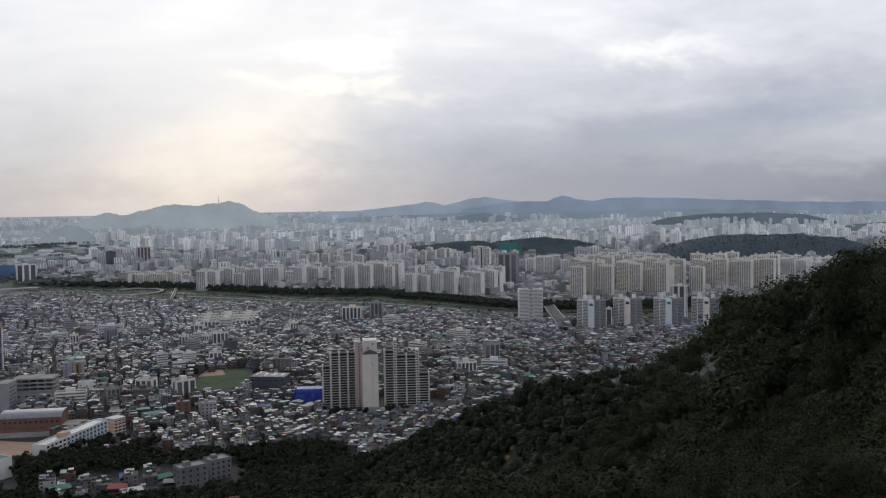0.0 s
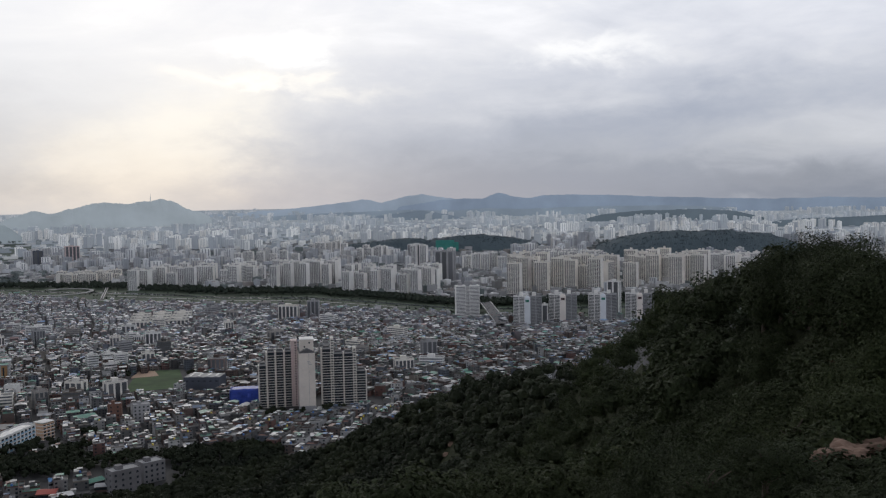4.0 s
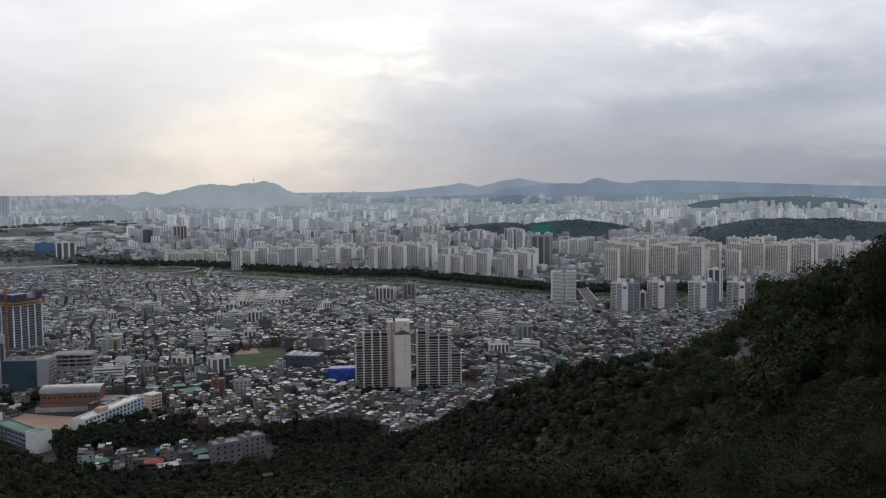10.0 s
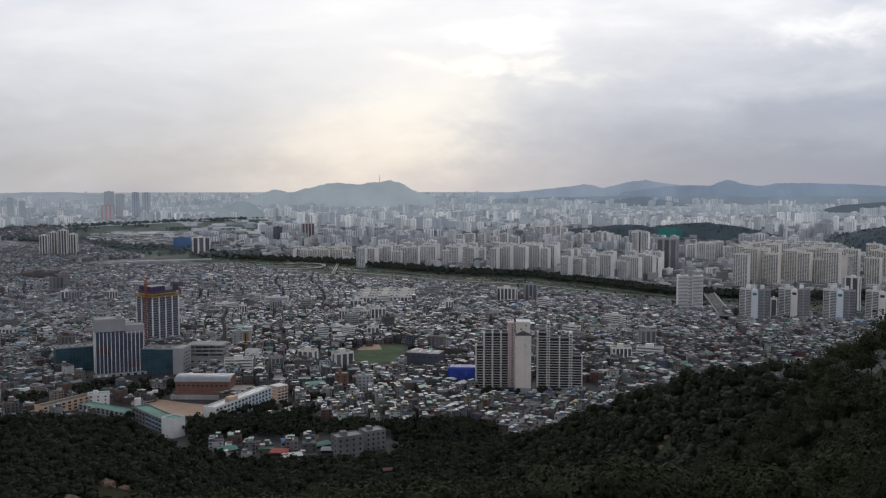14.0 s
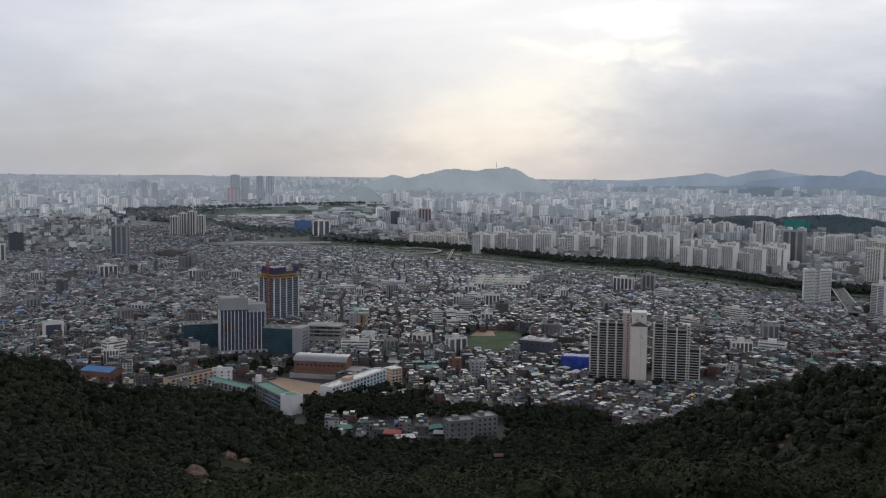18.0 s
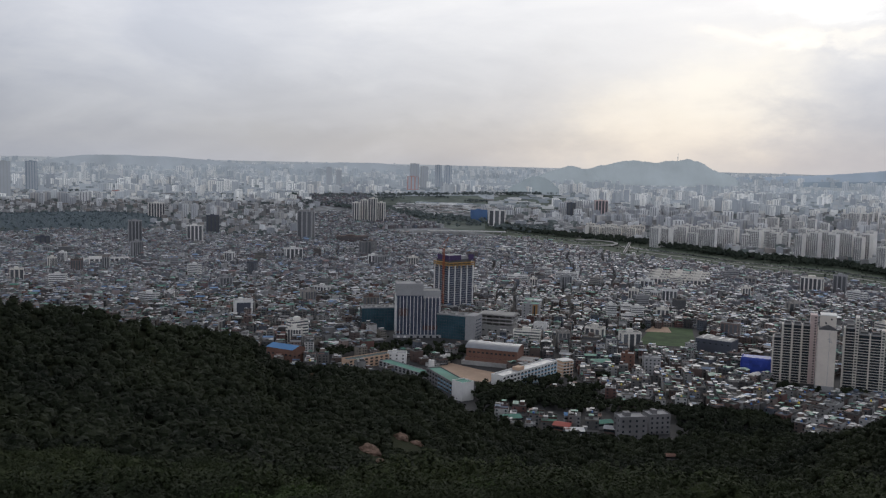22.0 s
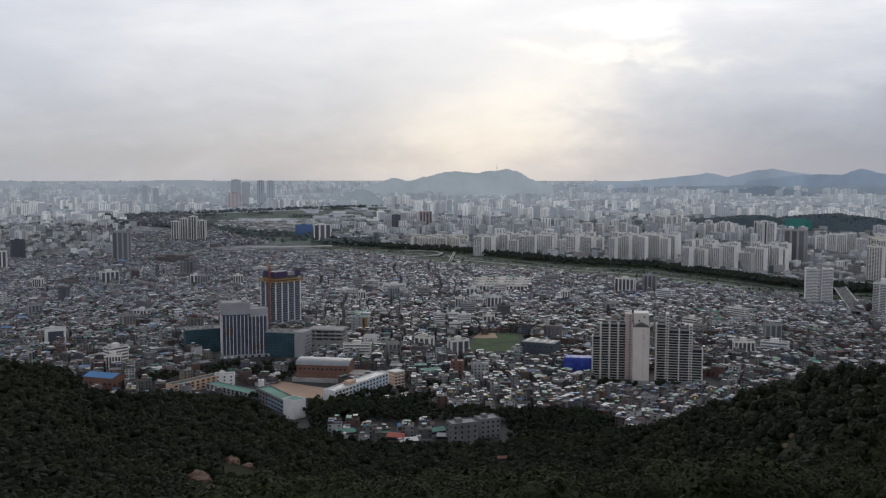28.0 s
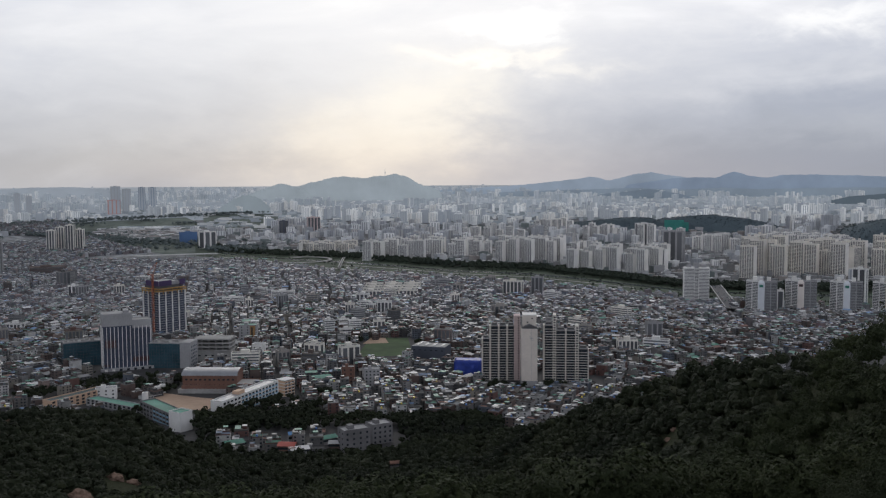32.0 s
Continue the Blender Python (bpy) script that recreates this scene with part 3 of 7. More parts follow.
def crown_shape(seed, leafs, size, lobes=7, tall=1.0, core=0.5, fill=0.75, lobe=(0.34, 0.55)):
    """Corners and quads of one tree crown about a metre in radius: leafy clumps round several lobes, over a dark core."""
    r = np.random.RandomState(seed)
    centres = r.normal(0, 1, (lobes, 3))
    centres /= np.linalg.norm(centres, axis=1)[:, None]
    centres *= r.uniform(0.25, 0.62, (lobes, 1))
    centres[:, 2] = np.abs(centres[:, 2]) * tall * 0.9
    radii = r.uniform(*lobe, lobes)
    pick = r.randint(0, lobes, leafs)
    out = r.normal(0, 1, (leafs, 3))
    out /= np.linalg.norm(out, axis=1)[:, None]
    out[:, 2] = np.where(out[:, 2] < -0.4, -out[:, 2], out[:, 2])
    c = centres[pick] + out * (radii[pick] * r.uniform(fill, 1.1, leafs))[:, None]
    n = out + r.normal(0, 0.34, (leafs, 3)) + np.array([0, 0, 0.35])
    n /= np.linalg.norm(n, axis=1)[:, None]
    t = np.cross(n, r.normal(0, 1, (leafs, 3)))
    t /= np.linalg.norm(t, axis=1)[:, None]
    b = np.cross(n, t)
    s = (size * r.uniform(0.55, 1.25, leafs))[:, None]
    e = r.uniform(0.6, 1.0, (leafs, 1))
    v = np.stack([c - t * s, c - b * s * e, c + t * s * 0.9 + n * s * 0.15, c + b * s * e], 1).reshape(-1, 3)
    q = np.arange(leafs * 4).reshape(-1, 4)
    vs, qs, base = [v], [q], len(v)
    if not core:
        return v, q
    g = np.linspace(-1, 1, 3)
    for ax in range(3):
        for sg in (-1, 1):
            for i in range(2):
                for j in range(2):
                    cs = []
                    for di, dj in ((0, 0), (1, 0), (1, 1), (0, 1)):
                        p = np.zeros(3)
                        p[ax], p[(ax + 1) % 3], p[(ax + 2) % 3] = sg, g[i + di] * sg, g[j + dj]
                        p /= np.linalg.norm(p)
                        p *= core + 0.08 * math.sin(7 * p[0] + seed) * math.cos(5 * p[1] + 3 * p[2])
                        p[2] = p[2] * tall * 0.8 + 0.22
                        cs.append(p)
                    vs.append(np.array(cs))
                    qs.append(np.arange(4)[None] + base)
                    base += 4
    return np.concatenate(vs), np.concatenate(qs)


def scatter(shapes, places, radii, heights, turns, seed):
    """One pair of arrays holding many crowns."""
    r = np.random.RandomState(seed)
    kinds = r.randint(0, len(shapes), len(places))
    vs, qs, base = [], [], 0
    for k, (v, q) in enumerate(shapes):
        sel = np.where(kinds == k)[0]
        if not len(sel):
            continue
        c, s = np.cos(turns[sel])[:, None], np.sin(turns[sel])[:, None]
        x, y, z = v[:, 0][None], v[:, 1][None], v[:, 2][None]
        w = np.stack([(x * c - y * s) * radii[sel][:, None], (x * s + y * c) * radii[sel][:, None], z * heights[sel][:, None] + 0 * x], -1) + places[sel][:, None, :]
        vs.append(w.reshape(-1, 3))
        qs.append((q[None] + (np.arange(len(sel)) * len(v))[:, None, None] + base).reshape(-1, 4))
        base += len(sel) * len(v)
    return np.concatenate(vs), np.concatenate(qs)


def view_foot(az):
    """The lowest angle that is ever looked at, by heading."""
    return np.interp(az, [-48, -24, 0, 36], [-19.3, -20.9, -19.8, -17.8])


def woodland_places():
    """Where trees stand on the hillside, nearest first."""
    r = np.random.RandomState(11)
    got = []
    d = 30.0
    while d < 700:
        step = 3.1 + 0.0012 * d
        n = int(radians(91) * d / step)
        az = r.uniform(-51, 40, n)
        dd = d + r.uniform(-0.5, 0.5, n) * step * 1.3
        ds, zs = crest(az)
        z = land_z(az, dd)
        behind = (zs - town_z(dd)) * 0.35
        ok = (dd < ds + np.clip(behind, 6, 60)) & ((az < 44) & (az > -54))
        el = np.degrees(np.arctan2(z + 6 - EYE.z, dd))
        ok &= el > view_foot(az) - 0.6
        got.append(np.stack([az[ok], dd[ok], z[ok]], 1))
        d += step
    # the skyline of the near spur, closely planted to fit its outline in view
    az = np.concatenate([np.arange(18.5, 41, 0.7), np.arange(18.8, 41, 0.95)])
    dd = crest(az)[0] + r.uniform(-3.5, 3.0, len(az))
    got.append(np.stack([az, dd, land_z(az, dd)], 1))
    return np.concatenate(got)


plain_shapes = [crown_shape(60 + i, 20, 0.38, core=0.58) for i in range(5)]
far_shapes = [crown_shape(i, 60, 0.2, lobes=8, tall=0.9 + 0.1 * (i % 3), core=0.66, fill=0.85) for i in range(6)]
scrub_shapes = [crown_shape(80 + i, 260, 0.075, lobes=8, core=0.40) for i in range(5)]
mid_shapes = [crown_shape(20 + i, 520, 0.058, lobes=11, tall=0.9 + 0.1 * (i % 3), core=0.42, lobe=(0.28, 0.46)) for i in range(6)]
near_shapes = [crown_shape(40 + i, 5400, 0.026, lobes=20, tall=0.9 + 0.15 * (i % 3), core=0.34, fill=0.7, lobe=(0.22, 0.42)) for i in range(8)]
spots = woodland_places()
rs = np.random.RandomState(5)
clear = rs.uniform(0, 1, len(spots)) < 0.03
spots = spots[~clear]


def on_hill(az, el):
    """The place where the bare slope shows under that angle."""
    d = np.arange(20, 700, 0.5)
    up = np.degrees(np.arctan2(land_z(np.full(len(d), az), d) - EYE.z, d))
    hit = np.where(up > el)[0]
    return float(d[hit[0]]) if len(hit) else 60.0


# bare rock on the slope: heading, angle, width in degrees
ROCKS = [(34.5, -15.4, 3.3), (36.1, -14.9, 3.0), (33.3, -16.3, 1.8), (-24.4, -18.1, 1.5), (-23.6, -18.8, 1.2), (-22.4, -17.3, 1.2), (-21.4, -17.6, 0.8), (11.2, -15.7, 0.5), (11.55, -15.1, 0.5)]
ROCKS = [(a, on_hill(a, e), w) for a, e, w in ROCKS]
ROCKS = [(a, d, d * radians(w) / 2.5) for a, d, w in ROCKS]
# clearings cut so rocks, soil and hut show from the camera: heading, half width in metres, nearest and farthest
# distance
CLEARINGS = [(a, w * 1.25 + 0.9, (0 if a > 30 else d - 0.11 * d), d + w) for a, d, w in ROCKS]
TREELESS = [(33.6, 2.4, 55, 62), (-5.6, 4.0, on_hill(-5.6, -17.6) - 25, on_hill(-5.6, -17.6) + 5)]


def in_clearing(az, d, where):
    out = np.zeros(len(az), bool)
    for a, half, d0, d1 in where:
        out |= (np.abs(az - a) * d * 0.01745 < half) & (d > d0) & (d < d1)
    return out


spots = spots[~in_clearing(spots[:, 0], spots[:, 1], CLEARINGS + TREELESS)]


def in_sight(p, rise, slack):
    """True where a tree top shows over the trees before it."""
    order = np.argsort(p[:, 1])
    best = np.full(2400, -90.0)
    keep = np.zeros(len(p), bool)
    up = np.degrees(np.arctan2(p[:, 2] + rise - EYE.z, p[:, 1]))
    for i in order:
        b = int((p[i, 0] + 60) * 20)
        keep[i] = up[i] > best[b] - slack
        h = max(1, int(20 * math.degrees(1.6 / p[i, 1])))
        best[b - h:b + h + 1] = np.maximum(best[b - h:b + h + 1], up[i] - 1.3)
    return keep


spots = spots[(spots[:, 1] < 110) | ((spots[:, 1] < 210) & in_sight(spots, 5.5, 1.0)) | in_sight(spots, 5.5, 0.35)]
closeness = spots[:, 1] / np.where(spots[:, 0] > 12, 1.2, 1.0)
near_sel = closeness < np.sort(closeness)[min(300, len(spots) - 1)]


def xyz(p):
    a = np.radians(p[:, 0])
    return np.stack([p[:, 1] * np.sin(a), p[:, 1] * np.cos(a), p[:, 2]], 1)


def wood(name, far, shapes):
    n = len(far)
    rad = rs.uniform(2.1, 3.3, n) * np.where(rs.uniform(0, 1, n) < 0.2, 1.4, 1.0)
    hgt = rad * rs.uniform(0.85, 1.25, n)
    pl = xyz(far)
    pl[:, 2] += rs.uniform(1.6, 3.4, n)
    v, q = scatter(shapes, pl, rad, hgt, rs.uniform(0, 6.28, n), 21)
    tagged(new(name, raw_mesh(name, v, q, [leaves if name == "hillside_woods" else near_leaves])), "dense dark green mixed woodland covering the hillside", "woods", kind="stuff")


def woods():
    for name, far, shapes in (("hillside_woods", spots[~near_sel & (spots[:, 1] >= 210)], far_shapes), ("slope_woods", spots[~near_sel & (spots[:, 1] < 210)], mid_shapes)):
        wood(name, far, shapes)
    # scrub between and under the trees
    r = np.random.RandomState(77)
    n = 5000
    d = np.sqrt(r.uniform(0, 1, n)) * 190 + 26
    az = np.where(r.uniform(0, 1, n) < 0.5, r.uniform(-55, 45, n), r.uniform(10, 45, n))
    d[:1100], az[:1100] = r.uniform(19, 64, 1100), r.uniform(24, 43, 1100)
    d[1100:2100], az[1100:2100] = r.uniform(60, 125, 1000), r.uniform(14, 43, 1000)
    ds, zs = crest(az)
    z = land_z(az, d)
    ok = (d < ds + 8) & (np.degrees(np.arctan2(z - EYE.z, d)) > view_foot(az) - 0.6)
    ok &= ~in_clearing(az, d, [(a, 1.2, d1 - 5.5, d1) if a > 30 else (a, h * 0.7, d1 - 0.07 * d1, d1) for a, h, d0, d1 in CLEARINGS])
    p = xyz(np.stack([az, d, z + 0.3], 1)[ok])
    rad = r.uniform(0.9, 1.9, len(p)) * np.where(d[ok] < 33, 0.36, 1.0)
    v, q = scatter(scrub_shapes, p, rad, rad * r.uniform(0.6, 1.2, len(p)), r.uniform(0, 6.28, len(p)), 6)
    tagged(new("scrub", raw_mesh("scrub", v, q, [near_leaves])), "dense dark green scrub on the slope", "bushes", kind="stuff")
    # the nearest trees, each a thing of its own
    crowns = [raw_mesh("crown", v, q, [near_leaves if i < 6 else young_leaves]) for i, (v, q) in enumerate(near_shapes)]
    trunks = []
    for i in range(3):
        r = random.Random(i)
        bm = bmesh.new()
        bmesh.ops.create_cone(bm, cap_ends=True, segments=7, radius1=0.17, radius2=0.06, depth=2.9, matrix=Matrix.Translation((0, 0, 1.45)))
        for k in range(4):
            m = pose(0, 0, 1.7 + 0.3 * k, 38 + r.uniform(-10, 10), 0, 90 * k + r.uniform(-30, 30)) @ Matrix.Translation((0, 0, 0.5))
            bmesh.ops.create_cone(bm, cap_ends=False, segments=5, radius1=0.07, radius2=0.02, depth=1.0, matrix=m)
        me = bpy.data.meshes.new("trunk")
        bm.to_mesh(me)
        bm.free()
        me.materials.append(bark)
        trunks.append(me)
    # the very nearest have finer leaves
    fine = [raw_mesh("crown", *crown_shape(140 + i, 11000, 0.0175, lobes=22, tall=0.9 + 0.15 * i, core=0.3, fill=0.65, lobe=(0.2, 0.4)), [near_leaves]) for i in range(3)]
    near = spots[near_sel]
    for i, p in enumerate(xyz(near)):
        rad = rs.uniform(1.9, 3.0)
        low = -34 < near[i, 0] < -6 and math.degrees(math.atan2(near[i, 2] + 4 - EYE.z, near[i, 1])) < -17.6
        tall = 1.65 if near[i, 0] > 31.5 and abs(near[i, 1] - crest(near[i, 0])[0]) < 6 else 1.4 if low or near[i, 0] > 21 and abs(near[i, 1] - crest(near[i, 0])[0]) < 6 else 1.0
        t = thing("tree", Matrix.Translation((p[0], p[1], p[2] - 0.3)) @ Matrix.Scale(tall, 4) @ pose(0, 0, 0, 0, 0, rs.uniform(0, 360)), "dark green broadleaf tree on the slope", "tree", "trees on the slope")
        part("trunk", trunks[i % 3], t, at=Matrix.Diagonal((1, 1, 0.72, 1)))
        part("crown", fine[i % 3] if near[i, 1] < 46 or tall > 1.5 else crowns[6 + i % 2 if low and i % 4 else i % 6], t, at=Matrix.Translation((0, 0, rs.uniform(0.9, 1.6))) @ Matrix.Diagonal((rad, rad, rad * rs.uniform(0.8, 1.15), 1)))


woods()

# ---- town houses ----
# grounds kept free of houses: heading, true distance, radius
CLEAR = [(-21.5, 1140, 42), (-24.0, 1190, 30), (-18.9, 1135, 32), (-16.5, 1165, 32), (-19.4, 1440, 40), (-14.6, 1317, 18), (-16.6, 985, 38), (-18.3, 930, 40), (-16.0, 845, 24), (-14.7, 885, 30), (-13.4, 915, 26)]
CLEAR += [(-20.4, 870, 30), (-18.6, 810, 30), (-21.0, 905, 28), (-23.3, 945, 28), (-24.2, 965, 30), (-22.7, 968, 16), (-30.0, 1005, 30), (-12.3, 940, 12), (-8.3, 690, 17), (-6.7, 708, 15)]
CLEAR += [(-1.0, 1010, 22), (-3.3, 1115, 28), (-7.2, 1165, 34), (-5.5, 1160, 36), (-6.4, 1115, 24), (-4.9, 1120, 18), (-6.6, 1260, 30), (-5.4, 1290, 26), (1.0, 1000, 30), (2.8, 970, 22), (5.0, 995, 36), (1.7, 1925, 35), (3.2, 1935, 25), (12.6, 1875, 36), (-32.2, 1320, 22)]
CLEAR += [(-17.2, 880, 20), (-19.4, 880, 24), (16.4, 1760, 34), (18.4, 1795, 36), (20.8, 1800, 36), (23.0, 1815, 36), (-7.0, 975, 13), (-8.5, 990, 11), (-10.2, 990, 14), (-13.9, 1170, 14)]


# pale blocks that stand out of the low roofs: heading, distance, width, depth, height, turn
TOWN_BLOCKS = [(-7.05 + 1.16 * c + 0.08 * k, 1905 + 44 * k, 37, 11, 14, -6) for k in range(4) for c in range(3)]
TOWN_BLOCKS += [(-12.4, 1890, 46, 14, 18, -8), (-15.4, 1830, 40, 16, 16, 6), (-8.75, 1400, 16, 13, 19, 12), (-8.1, 1375, 18, 13, 20, 12), (-8.6, 1345, 22, 12, 11, 12)]
CLEAR += [(-22.5, 1088, 24), (-20.5, 1085, 24), (-18.7, 1070, 16), (-7.4, 1125, 16), (-6.2, 1150, 30), (-5.0, 1225, 26), (-6.0, 1215, 32), (-7.0, 1200, 24)]
CLEAR += [(a, d, w * 0.5) for a, d, w, *_ in TOWN_BLOCKS] + [(-25.7, 2600, 40)]


def free_of(x, y, rad):
    ok = np.ones(len(x), bool)
    for az, d, r in CLEAR:
        a = radians(az)
        ok &= np.hypot(x - d * math.sin(a), y - d * math.cos(a)) > r + rad
    return ok


COPSE = [(-13.2, 800, 24), (-15.0, 805, 22), (-16.8, 800, 20), (-11.6, 815, 18), (-10.5, 850, 10), (-4.6, 770, 20), (-2.2, 768, 26), (-0.2, 765, 20), (-21.0, 1000, 16), (-23.5, 1030, 18), (0.4, 950, 16), (1.8, 935, 12), (4.2, 955, 14)]
COPSE += [(-20.6, 1012, 20), (-18.8, 1018, 15), (-22.3, 1058, 14), (-19.9, 1050, 12), (-16.7, 830, 14), (-15.3, 838, 16), (-13.7, 866, 18), (-12.4, 888, 14), (-21.6, 872, 12), (-20.7, 788, 12), (-1.0, 1045, 12), (-7.9, 1270, 12), (-3.9, 1230, 12), (-10.0, 920, 12), (-19.2, 985, 12), (-26.5, 1010, 20), (-22.5, 850, 22)]


def wood_edge(az):
    """How far out the trees reach at the foot of the hill."""
    return np.interp(az, [-60, -24, -20.5, -17.5, -15, -11, -9.5, -6, -1, 0.5, 1.5, 40], [600, 900, 800, 815, 835, 850, 800, 795, 800, 790, 700, 600])


def house_lots():
    """Lots along narrow lanes, in three districts with street grids of their own."""
    r = np.random.RandomState(8)
    lots = []
    for lo, hi, turn in ((-70, -30, 24), (-30, -19, -38), (-19, -7, 12), (-7, 7, -24), (7, 44, 33)):
        t = radians(turn)
        row = np.arange(-100, 100)
        col = np.arange(-260, 260)
        C, R = np.meshgrid(col, row)
        u = C * 13.6 + (C // 6) * 5.0
        v = R * 28.0
        for off in (0.0, 12.6):
            U = u.ravel() + r.uniform(-1.0, 1.0, u.size)
            V = v.ravel() + off + r.uniform(-0.8, 0.8, u.size)
            U, V = U + 9 * np.sin(V / 95.0 + turn), V + 7 * np.sin(U / 120.0)
            x, y = U * math.cos(t) - V * math.sin(t), U * math.sin(t) + V * math.cos(t)
            az, d = np.degrees(np.arctan2(x, y)), np.hypot(x, y)
            district = az + 4.0 * np.sin(d / 210.0) + 2.0 * np.sin(d / 77.0)
            ok = (district > lo) & (district <= hi) & (az > -56) & (az < 34) & (d > 560) & (d < np.where(az < -29, np.interp(az, [-56, -48, -46, -43.7, -38, -33], [2620, 2680, 2800, 2930, 2930, 2760]), banks(az)[0] - 15)) & (y > 0)
            ds, zs = crest(az)
            ok &= d > ds + (zs - town_z(d)) / 0.62 + 10
            el = np.degrees(np.arctan2(town_z(d) + 12 - EYE.z, d))
            ok &= el > np.interp(az, RIDGE[:, 0], RIDGE[:, 1]) - 0.6
            x, y = x[ok], y[ok]
            sel = free_of(x, y, 7)
            for ca, cd, cr in COPSE:
                a = radians(ca)
                sel &= np.hypot(x - cd * math.sin(a), y - cd * math.cos(a)) > cr + 2
            # woods reach down to the school and the flats, round one pocket of houses
            a, dd = np.degrees(np.arctan2(x, y)), np.hypot(x, y)
            pocket = (a > -16.2) & (a < -9.6) & (dd > 684) & (dd < 742)
            sel &= pocket | (dd > wood_edge(a))
            # the avenue to the bridge
            a = np.degrees(np.arctan2(x, y))
            dd = np.hypot(x, y)
            sel &= ~((np.abs(a - np.interp(dd, [1100, 1500, 1900], [18.6, 15.6, 14.0])) * dd * 0.01745 < 9) & (dd > 1100))
            sel &= ~((np.abs(a - np.interp(dd, [1250, 1700, 2300], [7.2, -3, -9])) * dd * 0.01745 < 6) & (dd > 1250))
            sel &= r.uniform(0, 1, len(x)) > np.where(np.hypot(x, y) < 760, 0.3, 0.04)
            lots.append(np.stack([x[sel], y[sel], np.full(sel.sum(), t)], 1))
    return np.concatenate(lots)


def house_size(r):
    w, d = r.uniform(8.6, 13.0), r.uniform(8.6, 11.8)
    storeys = r.choice([1, 2, 2, 3, 3, 3, 4]) if r.uniform() > 0.12 else r.choice([4, 5, 5])
    if r.uniform() < 0.15:
        w *= 0.75
    return w, d, storeys


def house_mesh(M, w, d, storeys, r, full):
    """Walls, parapet roof, stair hut and windows of one house into M: slots wall, deck, sheet, glass."""
    h = storeys * 2.8 + 0.4
    x, y = w / 2, d / 2
    M.box(-x, -y, -3, x, y, h, 0, top=1)
    style = r.uniform()
    if style < 0.17:
        e = 0.5
        n = len(M.v)
        rise = r.uniform(1.0, 1.9)
        M.v += [(-x - e, -y - e, h), (x + e, -y - e, h), (x + e, 0, h + rise), (-x - e, 0, h + rise), (x + e, y + e, h), (-x - e, y + e, h)]
        M.f += [(n, n + 1, n + 2, n + 3), (n + 3, n + 2, n + 4, n + 5)]
        M.m += [2, 2]
    else:
        if full:
            M.roof(-x, -y, h, x, y, r.uniform(0.5, 1.0), 0.22)
        hx, hy = r.uniform(-x + 2.2, x - 2.2), r.uniform(-y + 2.2, y - 2.2)
        hw, hd, hh = r.uniform(1.4, 2.1), r.uniform(1.4, 2.1), r.uniform(2.0, 2.7)
        M.box(hx - hw, hy - hd, h + 0.06, hx + hw, hy + hd, h + hh, 0)
        M.box(hx - hw - 0.25, hy - hd - 0.25, h + hh, hx + hw + 0.25, hy + hd + 0.25, h + hh + 0.2, 2, bottom=True)
        if style > 0.6:
            # a sheet awning over part of the roof
            a0, a1 = (-x, hx - hw - 0.4) if hx > 0 else (hx + hw + 0.4, x)
            if a1 - a0 > 1.5:
                M.box(a0, -y + r.uniform(0, 3), h + 2.1, a1, y - r.uniform(0, 3), h + 2.2, 2, bottom=True)
        for _ in range(r.randint(1, 4) if full else 1):
            cx, cy, cs = r.uniform(-x + 1, x - 1), r.uniform(-y + 1, y - 1), r.uniform(0.35, 0.9)
            M.box(cx - cs, cy - cs * 0.7, h + 0.06, cx + cs, cy + cs * 0.7, h + r.uniform(0.7, 1.7), 2)
        # a lean-to against the wall
        if full and r.uniform() < 0.5:
            k = r.uniform(2.2, h - 2)
            M.box(-x + r.uniform(0, 3), -y - 1.3, k, x - r.uniform(0, 3), -y, k + 0.12, 2, bottom=True)
    return h


def windows_of(w, d, storeys):
    """Corners of the windows on the two sides that face the viewer and the two beside."""
    x, y = w / 2, d / 2
    got = []
    for s in range(storeys):
        z = s * 2.8 + 1.0
        for k in (-0.3, 0.08, 0.33):
            got.append((k * w, -y, z, 0))
        for k in (-0.25, 0.25):
            got.append((x, k * d, z, 90))
            got.append((-x, k * d, z, -90))
    return got


lots = house_lots()
lots = lots[np.argsort(np.hypot(lots[:, 0], lots[:, 1]))]


